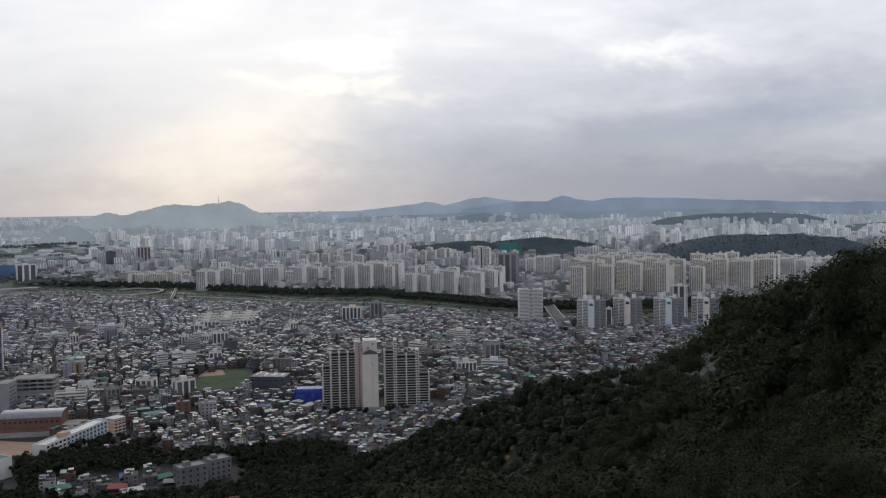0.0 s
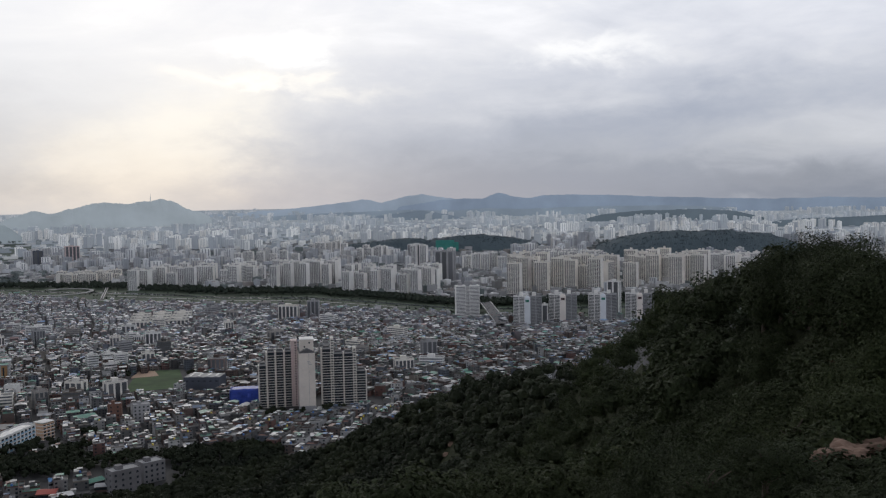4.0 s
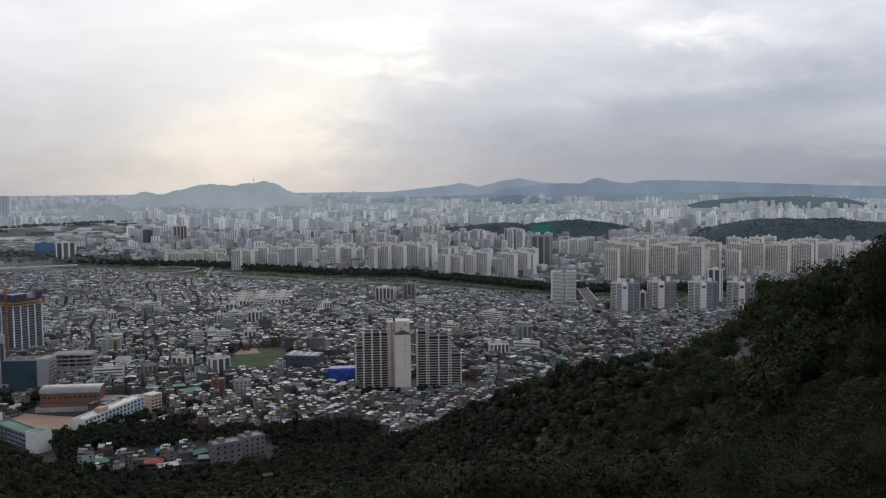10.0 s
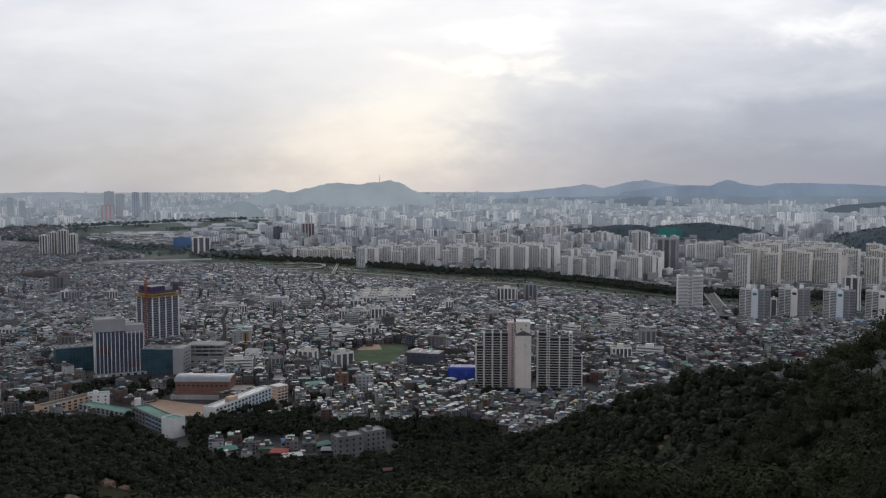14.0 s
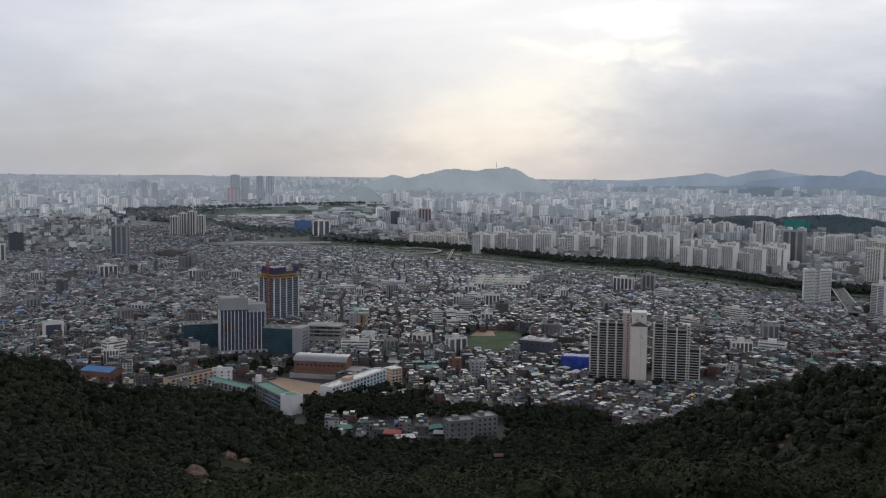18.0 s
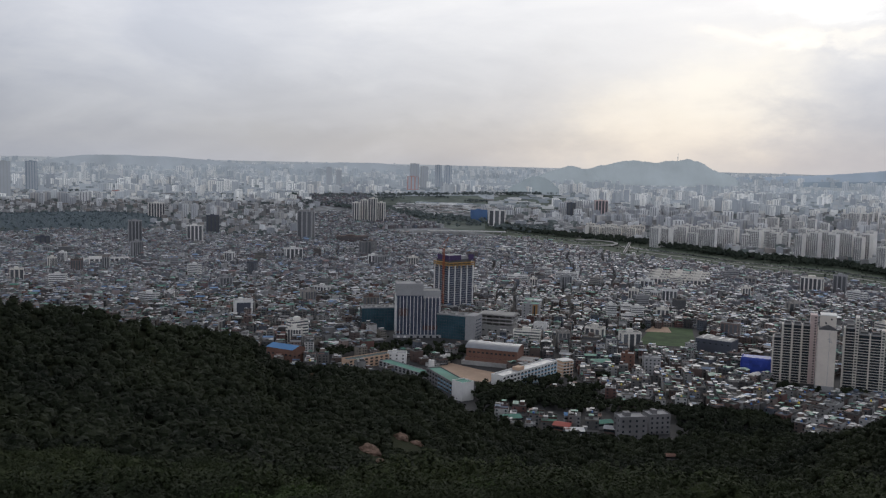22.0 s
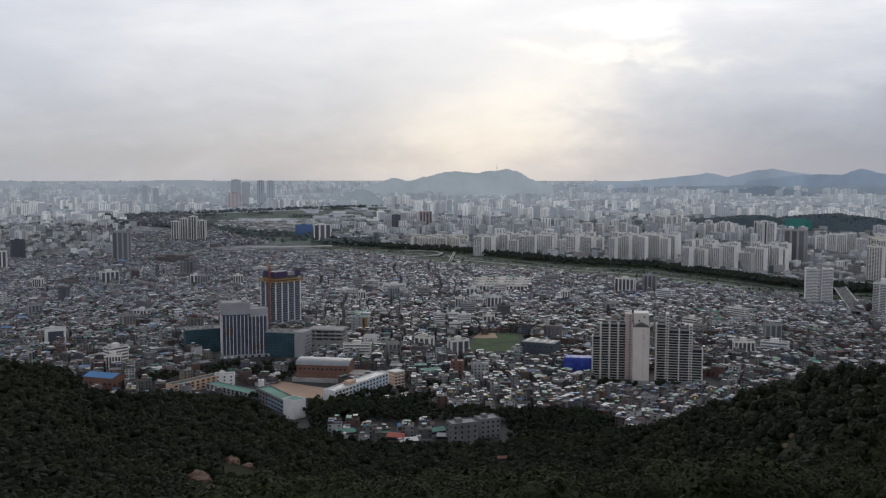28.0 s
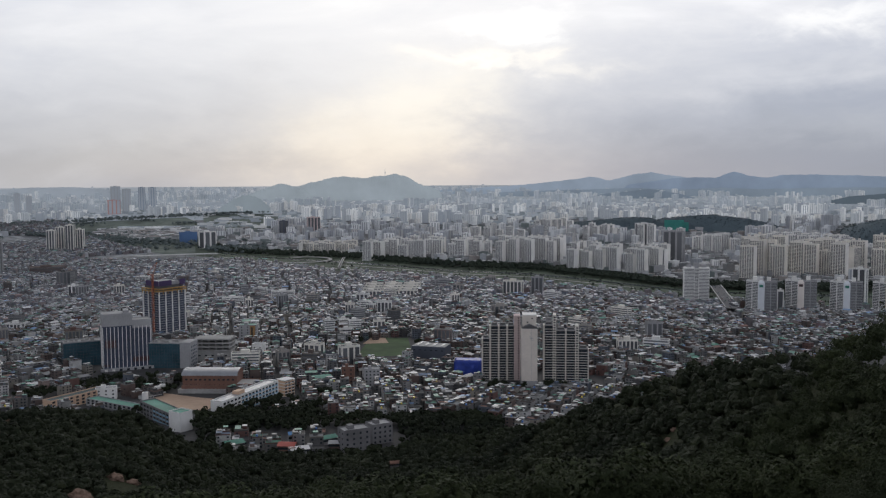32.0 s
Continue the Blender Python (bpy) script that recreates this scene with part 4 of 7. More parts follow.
def houses():
    r = np.random.RandomState(4)
    # the nearest, one by one
    kinds = []
    pane = Mesh().box(-0.75, -0.06, 0, 0.75, 0.02, 1.35, bottom=True).data("window", glass)
    for i in range(14):
        w, d, st = house_size(r)
        M = Mesh()
        root = thing("house", Matrix.Identity(4), "", "")
        h = st * 2.8 + 0.4
        x, y = w / 2, d / 2
        part("wall", Mesh().box(-x, -y, -3, x, y, h).data("wall", house_wall), root)
        part("roof", Mesh().roof(-x, -y, h + 0.004, x, y, 0.8, 0.22, 0, 1).data("roof", house_wall, roof_deck), root)
        hx = r.uniform(-x + 2.4, x - 2.4)
        part("stair_hut", Mesh().box(hx - 1.7, 0.2, h + 0.07, hx + 1.7, y - 0.6, h + 2.6).data("stair_hut", house_wall), root)
        part("hut_roof", Mesh().box(hx - 1.9, 0.0, h + 2.6, hx + 1.9, y - 0.4, h + 2.75, bottom=True).data("hut_roof", sheet_roof), root)
        if i % 3 == 0:
            bm = bmesh.new()
            bmesh.ops.create_cone(bm, cap_ends=True, segments=12, radius1=0.8, radius2=0.8, depth=1.7, matrix=Matrix.Translation((-hx * 0.8, -y * 0.45, h + 0.92)))
            me = bpy.data.meshes.new("water_tank")
            bm.to_mesh(me)
            bm.free()
            me.materials.append(tank_blue)
            part("water_tank", me, root)
        if i % 2 == 0:
            part("awning", Mesh().box(-x + 0.3, -y + 0.3, h + 2.0, -x + w * 0.45, y - 0.5, h + 2.1, bottom=True).data("awning", sheet_roof), root)
        for k, (a, b, z, t) in enumerate(windows_of(w, d, st)):
            if (t == 0 and abs(a) > 0.2 * w) or (t == 90 and 3 < z < 6 and b > 0):
                part("window", pane, root, at=pose(a, b, z, 0, 0, t))
        kinds.append(root)
    names = ["low-rise house with flat parapet roof and rooftop stair hut", "rendered walk-up house with a flat roof on a narrow lane"]
    for i, (px, py, t) in enumerate(lots[:300]):
        az, dd = math.degrees(math.atan2(px, py)), math.hypot(px, py)
        m = Matrix.Translation((px, py, float(land_z(az, dd)))) @ Matrix.Rotation(t, 4, "Z")
        k = kinds[i % 14]
        ob = copy_thing(k, m) if i >= 14 else k
        if i < 14:
            k.matrix_basis = m
        tagged(ob, names[i % 2], "house", "houses on the valley floor")
    # the rest of the quarter
    shapes = []
    for i in range(140):
        w, d, st = house_size(r)
        M = Mesh()
        full = i < 70
        house_mesh(M, w, d, st, r, full)
        for a, b, z, t in windows_of(w, d, st):
            if (t == 0 and (full or abs(a) > 0.2 * w)) or (full and r.uniform() < 0.5):
                c, s = math.cos(radians(t)), math.sin(radians(t))
                q = [(-0.8, -0.06, 0), (0.8, -0.06, 0), (0.8, -0.06, 1.4), (-0.8, -0.06, 1.4)]
                M.quad(*[(a + u * c - v * s, b + u * s + v * c, z + e) for u, v, e in q], 3)
        shapes.append((np.array(M.v), np.array(M.f), np.array(M.m)))
    rest = lots[300:]
    kind = np.where(np.hypot(rest[:, 0], rest[:, 1]) < 1350, r.randint(0, 70, len(rest)), r.randint(70, 140, len(rest)))
    # the outer quarters take the hazed palette, with distance haze in their colours
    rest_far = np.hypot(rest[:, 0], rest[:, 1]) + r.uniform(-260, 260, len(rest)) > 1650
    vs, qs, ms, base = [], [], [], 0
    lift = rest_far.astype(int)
    for k, (v, q, m) in enumerate(shapes):
        sel = np.where(kind == k)[0]
        if not len(sel):
            continue
        ang = rest[sel, 2] + r.choice([0, math.pi / 2, -math.pi / 2], len(sel), p=[0.6, 0.2, 0.2]) * 1.0
        c, s = np.cos(ang)[:, None], np.sin(ang)[:, None]
        az = np.degrees(np.arctan2(rest[sel, 0], rest[sel, 1]))
        zz = land_z(az, np.hypot(rest[sel, 0], rest[sel, 1]))
        x, y, z = v[:, 0][None], v[:, 1][None], v[:, 2][None]
        w = np.stack([x * c - y * s + rest[sel, 0][:, None], x * s + y * c + rest[sel, 1][:, None], z + zz[:, None]], -1)
        vs.append(w.reshape(-1, 3))
        qs.append((q[None] + (np.arange(len(sel)) * len(v))[:, None, None] + base).reshape(-1, 4))
        tiled = np.tile(m, len(sel))
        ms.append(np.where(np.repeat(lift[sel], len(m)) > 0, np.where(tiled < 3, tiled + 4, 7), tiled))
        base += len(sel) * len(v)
    me = raw_mesh("town_houses", np.concatenate(vs), np.concatenate(qs), [house_wall_many, roof_deck_many, sheet_roof_many, glass, hazed_wall_many, hazed_deck_many, hazed_sheet_many, far_glass], np.concatenate(ms))
    tagged(new("town_houses", me), "thousands of close-packed flat-roofed low-rise houses", "houses", kind="stuff")
    # trees between the houses, and the copses
    pl = []
    for az, d, rad in COPSE:
        n = int(rad * rad * 0.10)
        a, q = r.uniform(0, 6.28, n), rad * np.sqrt(r.uniform(0, 1, n))
        pl.append(np.stack([d * math.sin(radians(az)) + q * np.cos(a), d * math.cos(radians(az)) + q * np.sin(a)], 1))
    n = 4200
    az, d = r.uniform(-24, 1.5, n), r.uniform(560, 900, n)
    ds, zs = crest(az)
    ok = (d < wood_edge(az)) & (d > ds) & ~((az > -16.6) & (az < -5.4) & (d > 660) & (d < 752))
    x, y = d * np.sin(np.radians(az)), d * np.cos(np.radians(az))
    ok &= free_of(x, y, -1) & ~((az > -21.2) & (az < -17.7) & (d > 700))
    pl.append(np.stack([x[ok], y[ok]], 1))
    pick = r.choice(len(lots), 2000, replace=False)
    pl.append(lots[pick, :2] + r.uniform(5.5, 7.0, (2000, 2)) * r.choice([-1, 1], (2000, 2)))
    pl = np.concatenate(pl)
    n = len(pl)
    az, dd = np.degrees(np.arctan2(pl[:, 0], pl[:, 1])), np.hypot(pl[:, 0], pl[:, 1])
    big = np.arange(n) < n - 2000
    rad = np.where(big, r.uniform(2.6, 4.4, n), r.uniform(1.6, 3.0, n))
    z = land_z(az, dd) + np.where(big, r.uniform(3.5, 7.0, n), 2.5)
    show = in_sight(np.column_stack([az, dd, z - 3]), 5.5, 0.6) | (dd > 860)
    pl, z, rad, n = pl[show], z[show], rad[show], int(show.sum())
    v, q = scatter(plain_shapes, np.column_stack([pl, z]), rad, rad * 1.1, r.uniform(0, 6.28, n), 3)
    tagged(new("town_trees", raw_mesh("town_trees", v, q, [leaves])), "dark green trees in copses and yards between the houses", "trees", kind="stuff")


houses()
# ---- apartment blocks ----


def ridged_strip(w, h, pane, wall, rise=2.8):
    """One continuous stack of balconies: glass set back, parapets standing out."""
    line, slot = [(-0.2, 1.5)], []
    z = 1.5
    while z + rise < h - 0.6:
        line += [(-0.2, z + rise * 0.66), (-0.6, z + rise * 0.66), (-0.6, z + rise), (-0.2, z + rise)]
        slot += [0, 1, 1, 1]
        z += rise
    v = [(sx * w / 2, y, zz) for y, zz in line for sx in (-1, 1)]
    f = [(2 * i, 2 * i + 1, 2 * i + 3, 2 * i + 2) for i in range(len(line) - 1)]
    me = bpy.data.meshes.new("balcony_strip")
    me.from_pydata(v, [], f)
    me.materials.append(pane)
    me.materials.append(wall)
    me.polygons.foreach_set("material_index", np.array(slot, dtype=np.int32))
    me.update()
    return me


def slab_block(w, d, h, bays, wall, name="apartment_building", pane=far_glass):
    """A slab of flats: body, glazed balcony strips with floor edges, stair head and parapet roof."""
    root = thing(name, Matrix.Identity(4), "", "")
    x, y = w / 2, d / 2
    body = Mesh().box(-x, -y, -4, x, y, h)
    body.m[1] = body.m[3] = 1
    front = cream_front if wall is apt_cream else apt_front
    part("wall", body.data("wall", front, wall), root)
    part("roof", Mesh().roof(-x, -y, h + 0.004, x, y, 1.1, 0.4, 0, 1).data("roof", wall, dark_roof), root)
    bay = w / bays
    data = ridged_strip(bay * 0.66, h, pane, front)
    for b in range(bays):
        part("balcony_strip", data, root, at=Matrix.Translation((-x + bay * (b + 0.5), -y, 0)))
    head = Mesh().box(-2.6, -2.4, 0, 2.6, 2.4, 5.2).box(-3.0, -2.8, 5.2, 3.0, 2.8, 5.7, 1, bottom=True).data("stair_head", wall, dark_roof)
    for b in range(max(1, bays // 4)):
        part("stair_head", head, root, at=Matrix.Translation((-x + w * (b + 0.5) / max(1, bays // 4), 1.0, h + 0.07)))
    return root


LABELS = {"w": "tall off-white slab of flats with balcony strips", "c": "tall cream slab of flats with balcony strips"}
SIZES = {"s": (28, 13, 36, 5), "m": (28, 14, 56, 5), "t": (24, 15, 76, 4), "l": (36, 16, 70, 6)}
kinds = {}


def stand_block(kind, az, dt, h, turn):
    if kind not in kinds:
        w, d, hh, bays = SIZES[kind[1]]
        kinds[kind] = [slab_block(w, d, hh, bays, apt_wall if kind[0] == "w" else apt_cream), hh, False]
    k = kinds[kind]
    m = stand(az, dt, turn) @ Matrix.Diagonal((1, 1, h / k[1], 1))
    if k[2]:
        ob = copy_thing(k[0], m)
    else:
        ob, k[2] = k[0], True
        ob.matrix_basis = m
    return tagged(ob, LABELS[kind[0]], "apartment building", "flats across the river")


rb = random.Random(12)
# heading from, to, true distance, height, blocks, rows, turn, kind
ESTATES = [(-11.4, -8.0, 2990, 34, 8, 2, -20, "cs"), (-7.5, -2.6, 2740, 55, 9, 2, -28, "wm"), (-2.2, 0.2, 2760, 44, 5, 2, -28, "ws"), (0.7, 4.7, 2590, 80, 9, 2, -38, "wt"),
           (5.1, 8.1, 2430, 71, 7, 2, -38, "wt"), (8.6, 10.9, 2380, 69, 6, 2, -38, "wt"), (15.3, 17.6, 2360, 74, 4, 3, -26, "cl"), (17.9, 21.6, 2390, 70, 5, 3, -26, "cl")]
ESTATES += [(22.3, 26.9, 2500, 73, 7, 3, -24, "cl"), (27.2, 29.9, 2890, 57, 6, 2, 18, "wm"), (6.0, 8.1, 3560, 68, 7, 1, -30, "wt"), (3.1, 5.3, 3880, 74, 7, 1, -30, "wt"), (12.4, 15.0, 3050, 52, 5, 1, 20, "wm"), (9.2, 10.2, 3303, 80, 3, 1, -30, "wt")]
ESTATES += [(16.0, 21.0, 3150, 60, 9, 2, 20, "wt"), (-1.5, 2.5, 3500, 50, 6, 1, -25, "wm"), (30.0, 36.0, 2600, 60, 5, 2, 18, "wm")]
for a0, a1, dt, h, n, rows, turn, kind in ESTATES:
    for row in range(rows):
        for i in range(n):
            h = h * (1.04 if i == 0 and row == 0 else 1.0)
            az = a0 + (a1 - a0) * (i + 0.5 + 0.35 * (row % 2)) / n + rb.uniform(-0.05, 0.05)
            stand_block(kind, az, dt + row * 110 + rb.uniform(-45, 45) + (i % 2) * 30, h * rb.choice([0.8, 0.92, 1.0, 1.0, 1.05]), turn + rb.uniform(-3, 3) + (90 if rb.random() < 0.06 else 0))

# ---- the city beyond, too small to tell apart ----


def distant_city():
    r = np.random.RandomState(31)
    vs, qs, ms, base = [], [], [], 0
    unit = Mesh()
    unit.box(-0.5, -0.5, -0.05, 0.5, 0.5, 1.0, 0)
    unit.box(-0.2, -0.15, 1.0, 0.15, 0.2, 1.07, 0)
    for k in (-0.32, 0.0, 0.32):
        unit.quad((k - 0.06, -0.51, 0.05), (k + 0.06, -0.51, 0.05), (k + 0.06, -0.51, 0.96), (k - 0.06, -0.51, 0.96), 1)
    uv, uq, um = np.array(unit.v), np.array(unit.f), np.array(unit.m)
    rows = []
    # clusters of towers
    for _ in range(430):
        az = r.uniform(-52, 40)
        dt = 3000 * (13500 / 3000) ** r.uniform(0.03, 1.0)
        if dt < banks(az)[1] + 150 and az > -29:
            continue
        if az < -29 and (dt < 3100 or (az < -36.5 and dt < 4000)):
            continue
        if 20.5 < az < 32.5 and 3300 < dt < 4700:
            continue
        if 5.5 < az < 16.5 and 4000 < dt < 4700:
            continue
        if -17.6 < az < -12.4 and 4400 < dt < 6500:
            continue
        n = r.randint(5, 16)
        if az < -29 and dt < 5400 and r.uniform() < 0.5:
            continue
        h0, turn = r.uniform(38, 82) * (0.62 if (az < -29 and dt < 5400) or dt < 4300 else 0.85), r.choice([-30, -30, 20, 60]) + r.uniform(-8, 8)
        for i in range(n):
            rows.append((az + r.normal(0, 1.0) * 3600 / dt, dt + r.normal(0, 130), r.uniform(14, 42), r.uniform(11, 16), h0 * r.uniform(0.85, 1.1), turn))
    # the low town between them
    for _ in range(11000):
        az = r.uniform(-52, 40)
        dt = 2500 * (13500 / 2500) ** r.uniform(0, 1.0) ** 1.3
        if az < -29:
            if dt < 2700 or (az < -37.5 and 2750 < dt < 3750):
                continue
        elif dt < banks(az)[1] + 60:
            continue
        if 21 < az < 32.3 and 3450 < dt < 4600:
            continue
        if -17.2 < az < -12.6 and 4450 < dt < 6300:
            continue
        big = 1.0 if dt > 4200 or az > -28 else 0.5
        rows.append((az, dt, r.uniform(12, 40) * big, r.uniform(10, 26) * big, 9 * r.lognormal(0, 0.45), r.uniform(-45, 45)))
    for _ in range(3600):
        az = r.uniform(-52, -28)
        dt = r.uniform(2700, 5200)
        if (az < -37.5 and 2850 < dt < 3750) or dt < np.interp(az, [-52, -43.7, -38, -33, -29, -28], [2700, 2900, 2900, 2760, 2700, 2700]) or dt > np.interp(az, [-29, -28], [5200, 4650]):
            continue
        rows.append((az, dt, r.uniform(9, 20), r.uniform(9, 14), 9 * r.lognormal(0, 0.5), r.uniform(-45, 45)))
    # low blocks and shops behind the far bank
    for _ in range(2600):
        az = r.uniform(-16, 38)
        dt = banks(az)[1] + 25 + r.uniform(0, 1) ** 1.4 * 900
        rows.append((az, dt, r.uniform(10, 28), r.uniform(9, 20), 7 * r.lognormal(0, 0.5), r.uniform(-45, 45)))
    # small towers that break the horizon
    for _ in range(900):
        rows.append((r.uniform(-52, 12), r.uniform(9500, 17000), r.uniform(25, 70), r.uniform(20, 40), r.uniform(30, 85), r.uniform(-45, 45)))
    # depots and sheds on the flood plain
    for _ in range(230):
        az, dt = r.uniform(-22.8, -16.6), r.uniform(3850, 4800)
        rows.append((az, dt, r.uniform(25, 90), r.uniform(14, 40), r.uniform(5, 10), r.choice([-20, -14, 60])))
    for _ in range(60):
        az, dt = r.uniform(-17, -12.6), r.uniform(4500, 6200)
        rows.append((az, dt, r.uniform(25, 80), r.uniform(14, 40), r.uniform(5, 12), r.uniform(-40, 40)))
    rows = np.array(rows)
    for name, lo, hi, mats, label in (("distant_city", 0, 4600, [apt_many, hazed_glazing, low_many], "pale towers and low buildings beyond the river"),
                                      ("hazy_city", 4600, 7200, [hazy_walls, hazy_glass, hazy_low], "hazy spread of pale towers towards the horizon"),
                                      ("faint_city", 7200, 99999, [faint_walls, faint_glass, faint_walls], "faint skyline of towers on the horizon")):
        these = rows[(rows[:, 1] >= lo) & (rows[:, 1] < hi)]
        d = drawn_distance(these[:, 1])
        s = d / these[:, 1]
        a = np.radians(these[:, 0])
        ang = np.radians(these[:, 5]) - a
        c, sn = np.cos(ang)[:, None], np.sin(ang)[:, None]
        x, y, z = uv[:, 0][None] * (these[:, 2] * s)[:, None], uv[:, 1][None] * (these[:, 3] * s)[:, None], uv[:, 2][None] * (these[:, 4] * s)[:, None]
        w = np.stack([x * c - y * sn + (d * np.sin(a))[:, None], x * sn + y * c + (d * np.cos(a))[:, None], z + town_z(d)[:, None]], -1)
        q = (uq[None] + (np.arange(len(these)) * len(uv))[:, None, None]).reshape(-1, 4)
        slot = np.tile(um, len(these))
        # low buildings have duller walls than towers
        slot = np.where((slot == 0) & np.repeat(these[:, 4] < 22, len(um)), 2, slot)
        keep = (slot != 1) | np.repeat(these[:, 4] > 24, len(um))
        tagged(new(name, raw_mesh(name, w.reshape(-1, 3), q[keep], mats, slot[keep])), label, "city", kind="stuff")


# glazing of far towers paled in colour, in place of haze
hazed_glazing = material("hazed distant glazing", [(0.30, 0.315, 0.335)], 0.4)
low_many = material("distant low walls", [(0.38, 0.38, 0.385), (0.24, 0.24, 0.24), (0.52, 0.525, 0.53), (0.19, 0.195, 0.20), (0.29, 0.265, 0.25), (0.32, 0.325, 0.33), (0.66, 0.66, 0.66), (0.17, 0.20, 0.195)], 0.85, by="island", stain=0.2, stain_scale=0.02)
# the farther city: haze in flattened colours, airlight in their glow
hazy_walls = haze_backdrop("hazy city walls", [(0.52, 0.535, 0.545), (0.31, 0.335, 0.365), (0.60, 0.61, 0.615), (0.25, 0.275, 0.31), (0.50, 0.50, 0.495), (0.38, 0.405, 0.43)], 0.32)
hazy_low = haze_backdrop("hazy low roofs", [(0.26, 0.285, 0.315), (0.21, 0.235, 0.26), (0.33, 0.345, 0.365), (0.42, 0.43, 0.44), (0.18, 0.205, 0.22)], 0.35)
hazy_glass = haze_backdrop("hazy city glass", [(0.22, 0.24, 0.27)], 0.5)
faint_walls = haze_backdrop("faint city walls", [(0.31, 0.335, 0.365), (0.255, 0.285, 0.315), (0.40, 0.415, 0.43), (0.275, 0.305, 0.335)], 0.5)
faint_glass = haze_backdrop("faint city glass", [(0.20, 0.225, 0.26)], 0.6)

distant_city()

# ---- hills ----


def wooded_hill(name, a0, a1, dt, deep, h, mat, label, rough=0.012, peaks=((0.5, 1.0, 0.5),), category="hill", kind="structure"):
    """A long hill across the view; peaks as (place along it, height, width)."""
    drawn = len(peaks[0]) == 2
    nu, nv = 420, 40
    u, v = np.meshgrid(np.linspace(0, 1, nu), np.linspace(0, 1, nv))
    prof = np.zeros_like(u)
    if drawn:
        # a skyline drawn through headings and angles, with broken finer relief
        t = np.linspace(0, 1, nu)
        line = np.interp(t, [(p - a0) / (a1 - a0) for p, _ in peaks], [(248 + 4 * dt / float(drawn_distance(dt)) + dt * math.tan(radians(e))) / h for _, e in peaks])
        line = np.convolve(np.pad(line, 2, "edge"), np.hanning(7)[1:-1] / np.hanning(7).sum(), "valid")
        g = np.random.RandomState(len(peaks))
        for o in range(1, 7):
            n = 9 * 2 ** o
            line = line + 0.05 / 1.6 ** o * np.interp(t, np.linspace(0, 1, n), g.uniform(-1, 1, n))
        prof = prof + line[None]
        peaks = ()
    for p, hh, w in peaks:
        prof = (prof ** 9 + (hh * np.exp(-np.abs((u - p) / w) ** 2.0 * 1.7)) ** 9) ** (1 / 9)
    prof *= np.clip(np.minimum(u, 1 - u) * (60 if drawn else 9), 0, 1) ** 0.7
    r = np.random.RandomState(int(abs(a0) * 10))
    bump = r.uniform(-1, 1, u.shape)
    z = h * (prof * np.sin(np.pi * np.clip(v * 0.98 + 0.01, 0, 1)) ** 0.75) * (1 + rough * bump) + h * 0.004 * bump
    az = np.radians(a0 + (a1 - a0) * u)
    d = drawn_distance(dt + deep * (v - 0.5))
    s = float(drawn_distance(dt)) / dt
    p = np.stack([d * np.sin(az), d * np.cos(az), town_z(d) - 4 + z * s], -1).reshape(-1, 3)
    q = np.array([(j * nu + i, j * nu + i + 1, (j + 1) * nu + i + 1, (j + 1) * nu + i) for j in range(nv - 1) for i in range(nu - 1)])[:, ::-1]
    tagged(new(name, raw_mesh(name, p, q, [mat])), label, category, kind=kind)
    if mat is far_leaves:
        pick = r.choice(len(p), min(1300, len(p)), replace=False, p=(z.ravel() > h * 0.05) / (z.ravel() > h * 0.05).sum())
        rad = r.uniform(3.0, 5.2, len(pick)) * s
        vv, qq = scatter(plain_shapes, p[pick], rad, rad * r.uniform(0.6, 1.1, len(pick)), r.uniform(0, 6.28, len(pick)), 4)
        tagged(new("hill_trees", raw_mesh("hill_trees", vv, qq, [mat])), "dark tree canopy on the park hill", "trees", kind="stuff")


# hills and skyline towers: bluish haze put into colour and glow
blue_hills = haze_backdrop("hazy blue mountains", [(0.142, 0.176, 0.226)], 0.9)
faint_range = haze_backdrop("hazed pale blue mountains", [(0.182, 0.216, 0.26)], 0.85)
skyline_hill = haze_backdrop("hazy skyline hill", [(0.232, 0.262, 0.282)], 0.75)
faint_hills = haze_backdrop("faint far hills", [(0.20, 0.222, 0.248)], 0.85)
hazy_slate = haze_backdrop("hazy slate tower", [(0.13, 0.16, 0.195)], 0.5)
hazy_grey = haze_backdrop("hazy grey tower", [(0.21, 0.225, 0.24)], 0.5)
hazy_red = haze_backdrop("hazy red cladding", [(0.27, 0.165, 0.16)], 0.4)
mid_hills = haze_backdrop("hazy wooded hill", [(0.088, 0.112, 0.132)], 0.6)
cover_blue = haze_backdrop("hazed blue cover ridge", [(0.15, 0.182, 0.216)], 0.75)
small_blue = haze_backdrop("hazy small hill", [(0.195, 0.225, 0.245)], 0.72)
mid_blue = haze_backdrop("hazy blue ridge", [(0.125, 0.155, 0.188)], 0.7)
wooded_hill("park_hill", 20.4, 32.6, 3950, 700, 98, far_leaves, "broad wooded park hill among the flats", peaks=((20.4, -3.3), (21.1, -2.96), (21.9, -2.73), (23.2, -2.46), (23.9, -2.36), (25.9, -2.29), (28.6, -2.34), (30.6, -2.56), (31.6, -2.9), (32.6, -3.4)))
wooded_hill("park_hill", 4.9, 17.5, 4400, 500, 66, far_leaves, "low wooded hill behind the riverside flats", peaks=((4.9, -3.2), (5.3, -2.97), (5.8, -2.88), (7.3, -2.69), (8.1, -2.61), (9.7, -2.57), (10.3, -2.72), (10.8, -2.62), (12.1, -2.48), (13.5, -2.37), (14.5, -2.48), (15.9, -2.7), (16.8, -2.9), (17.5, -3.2)))
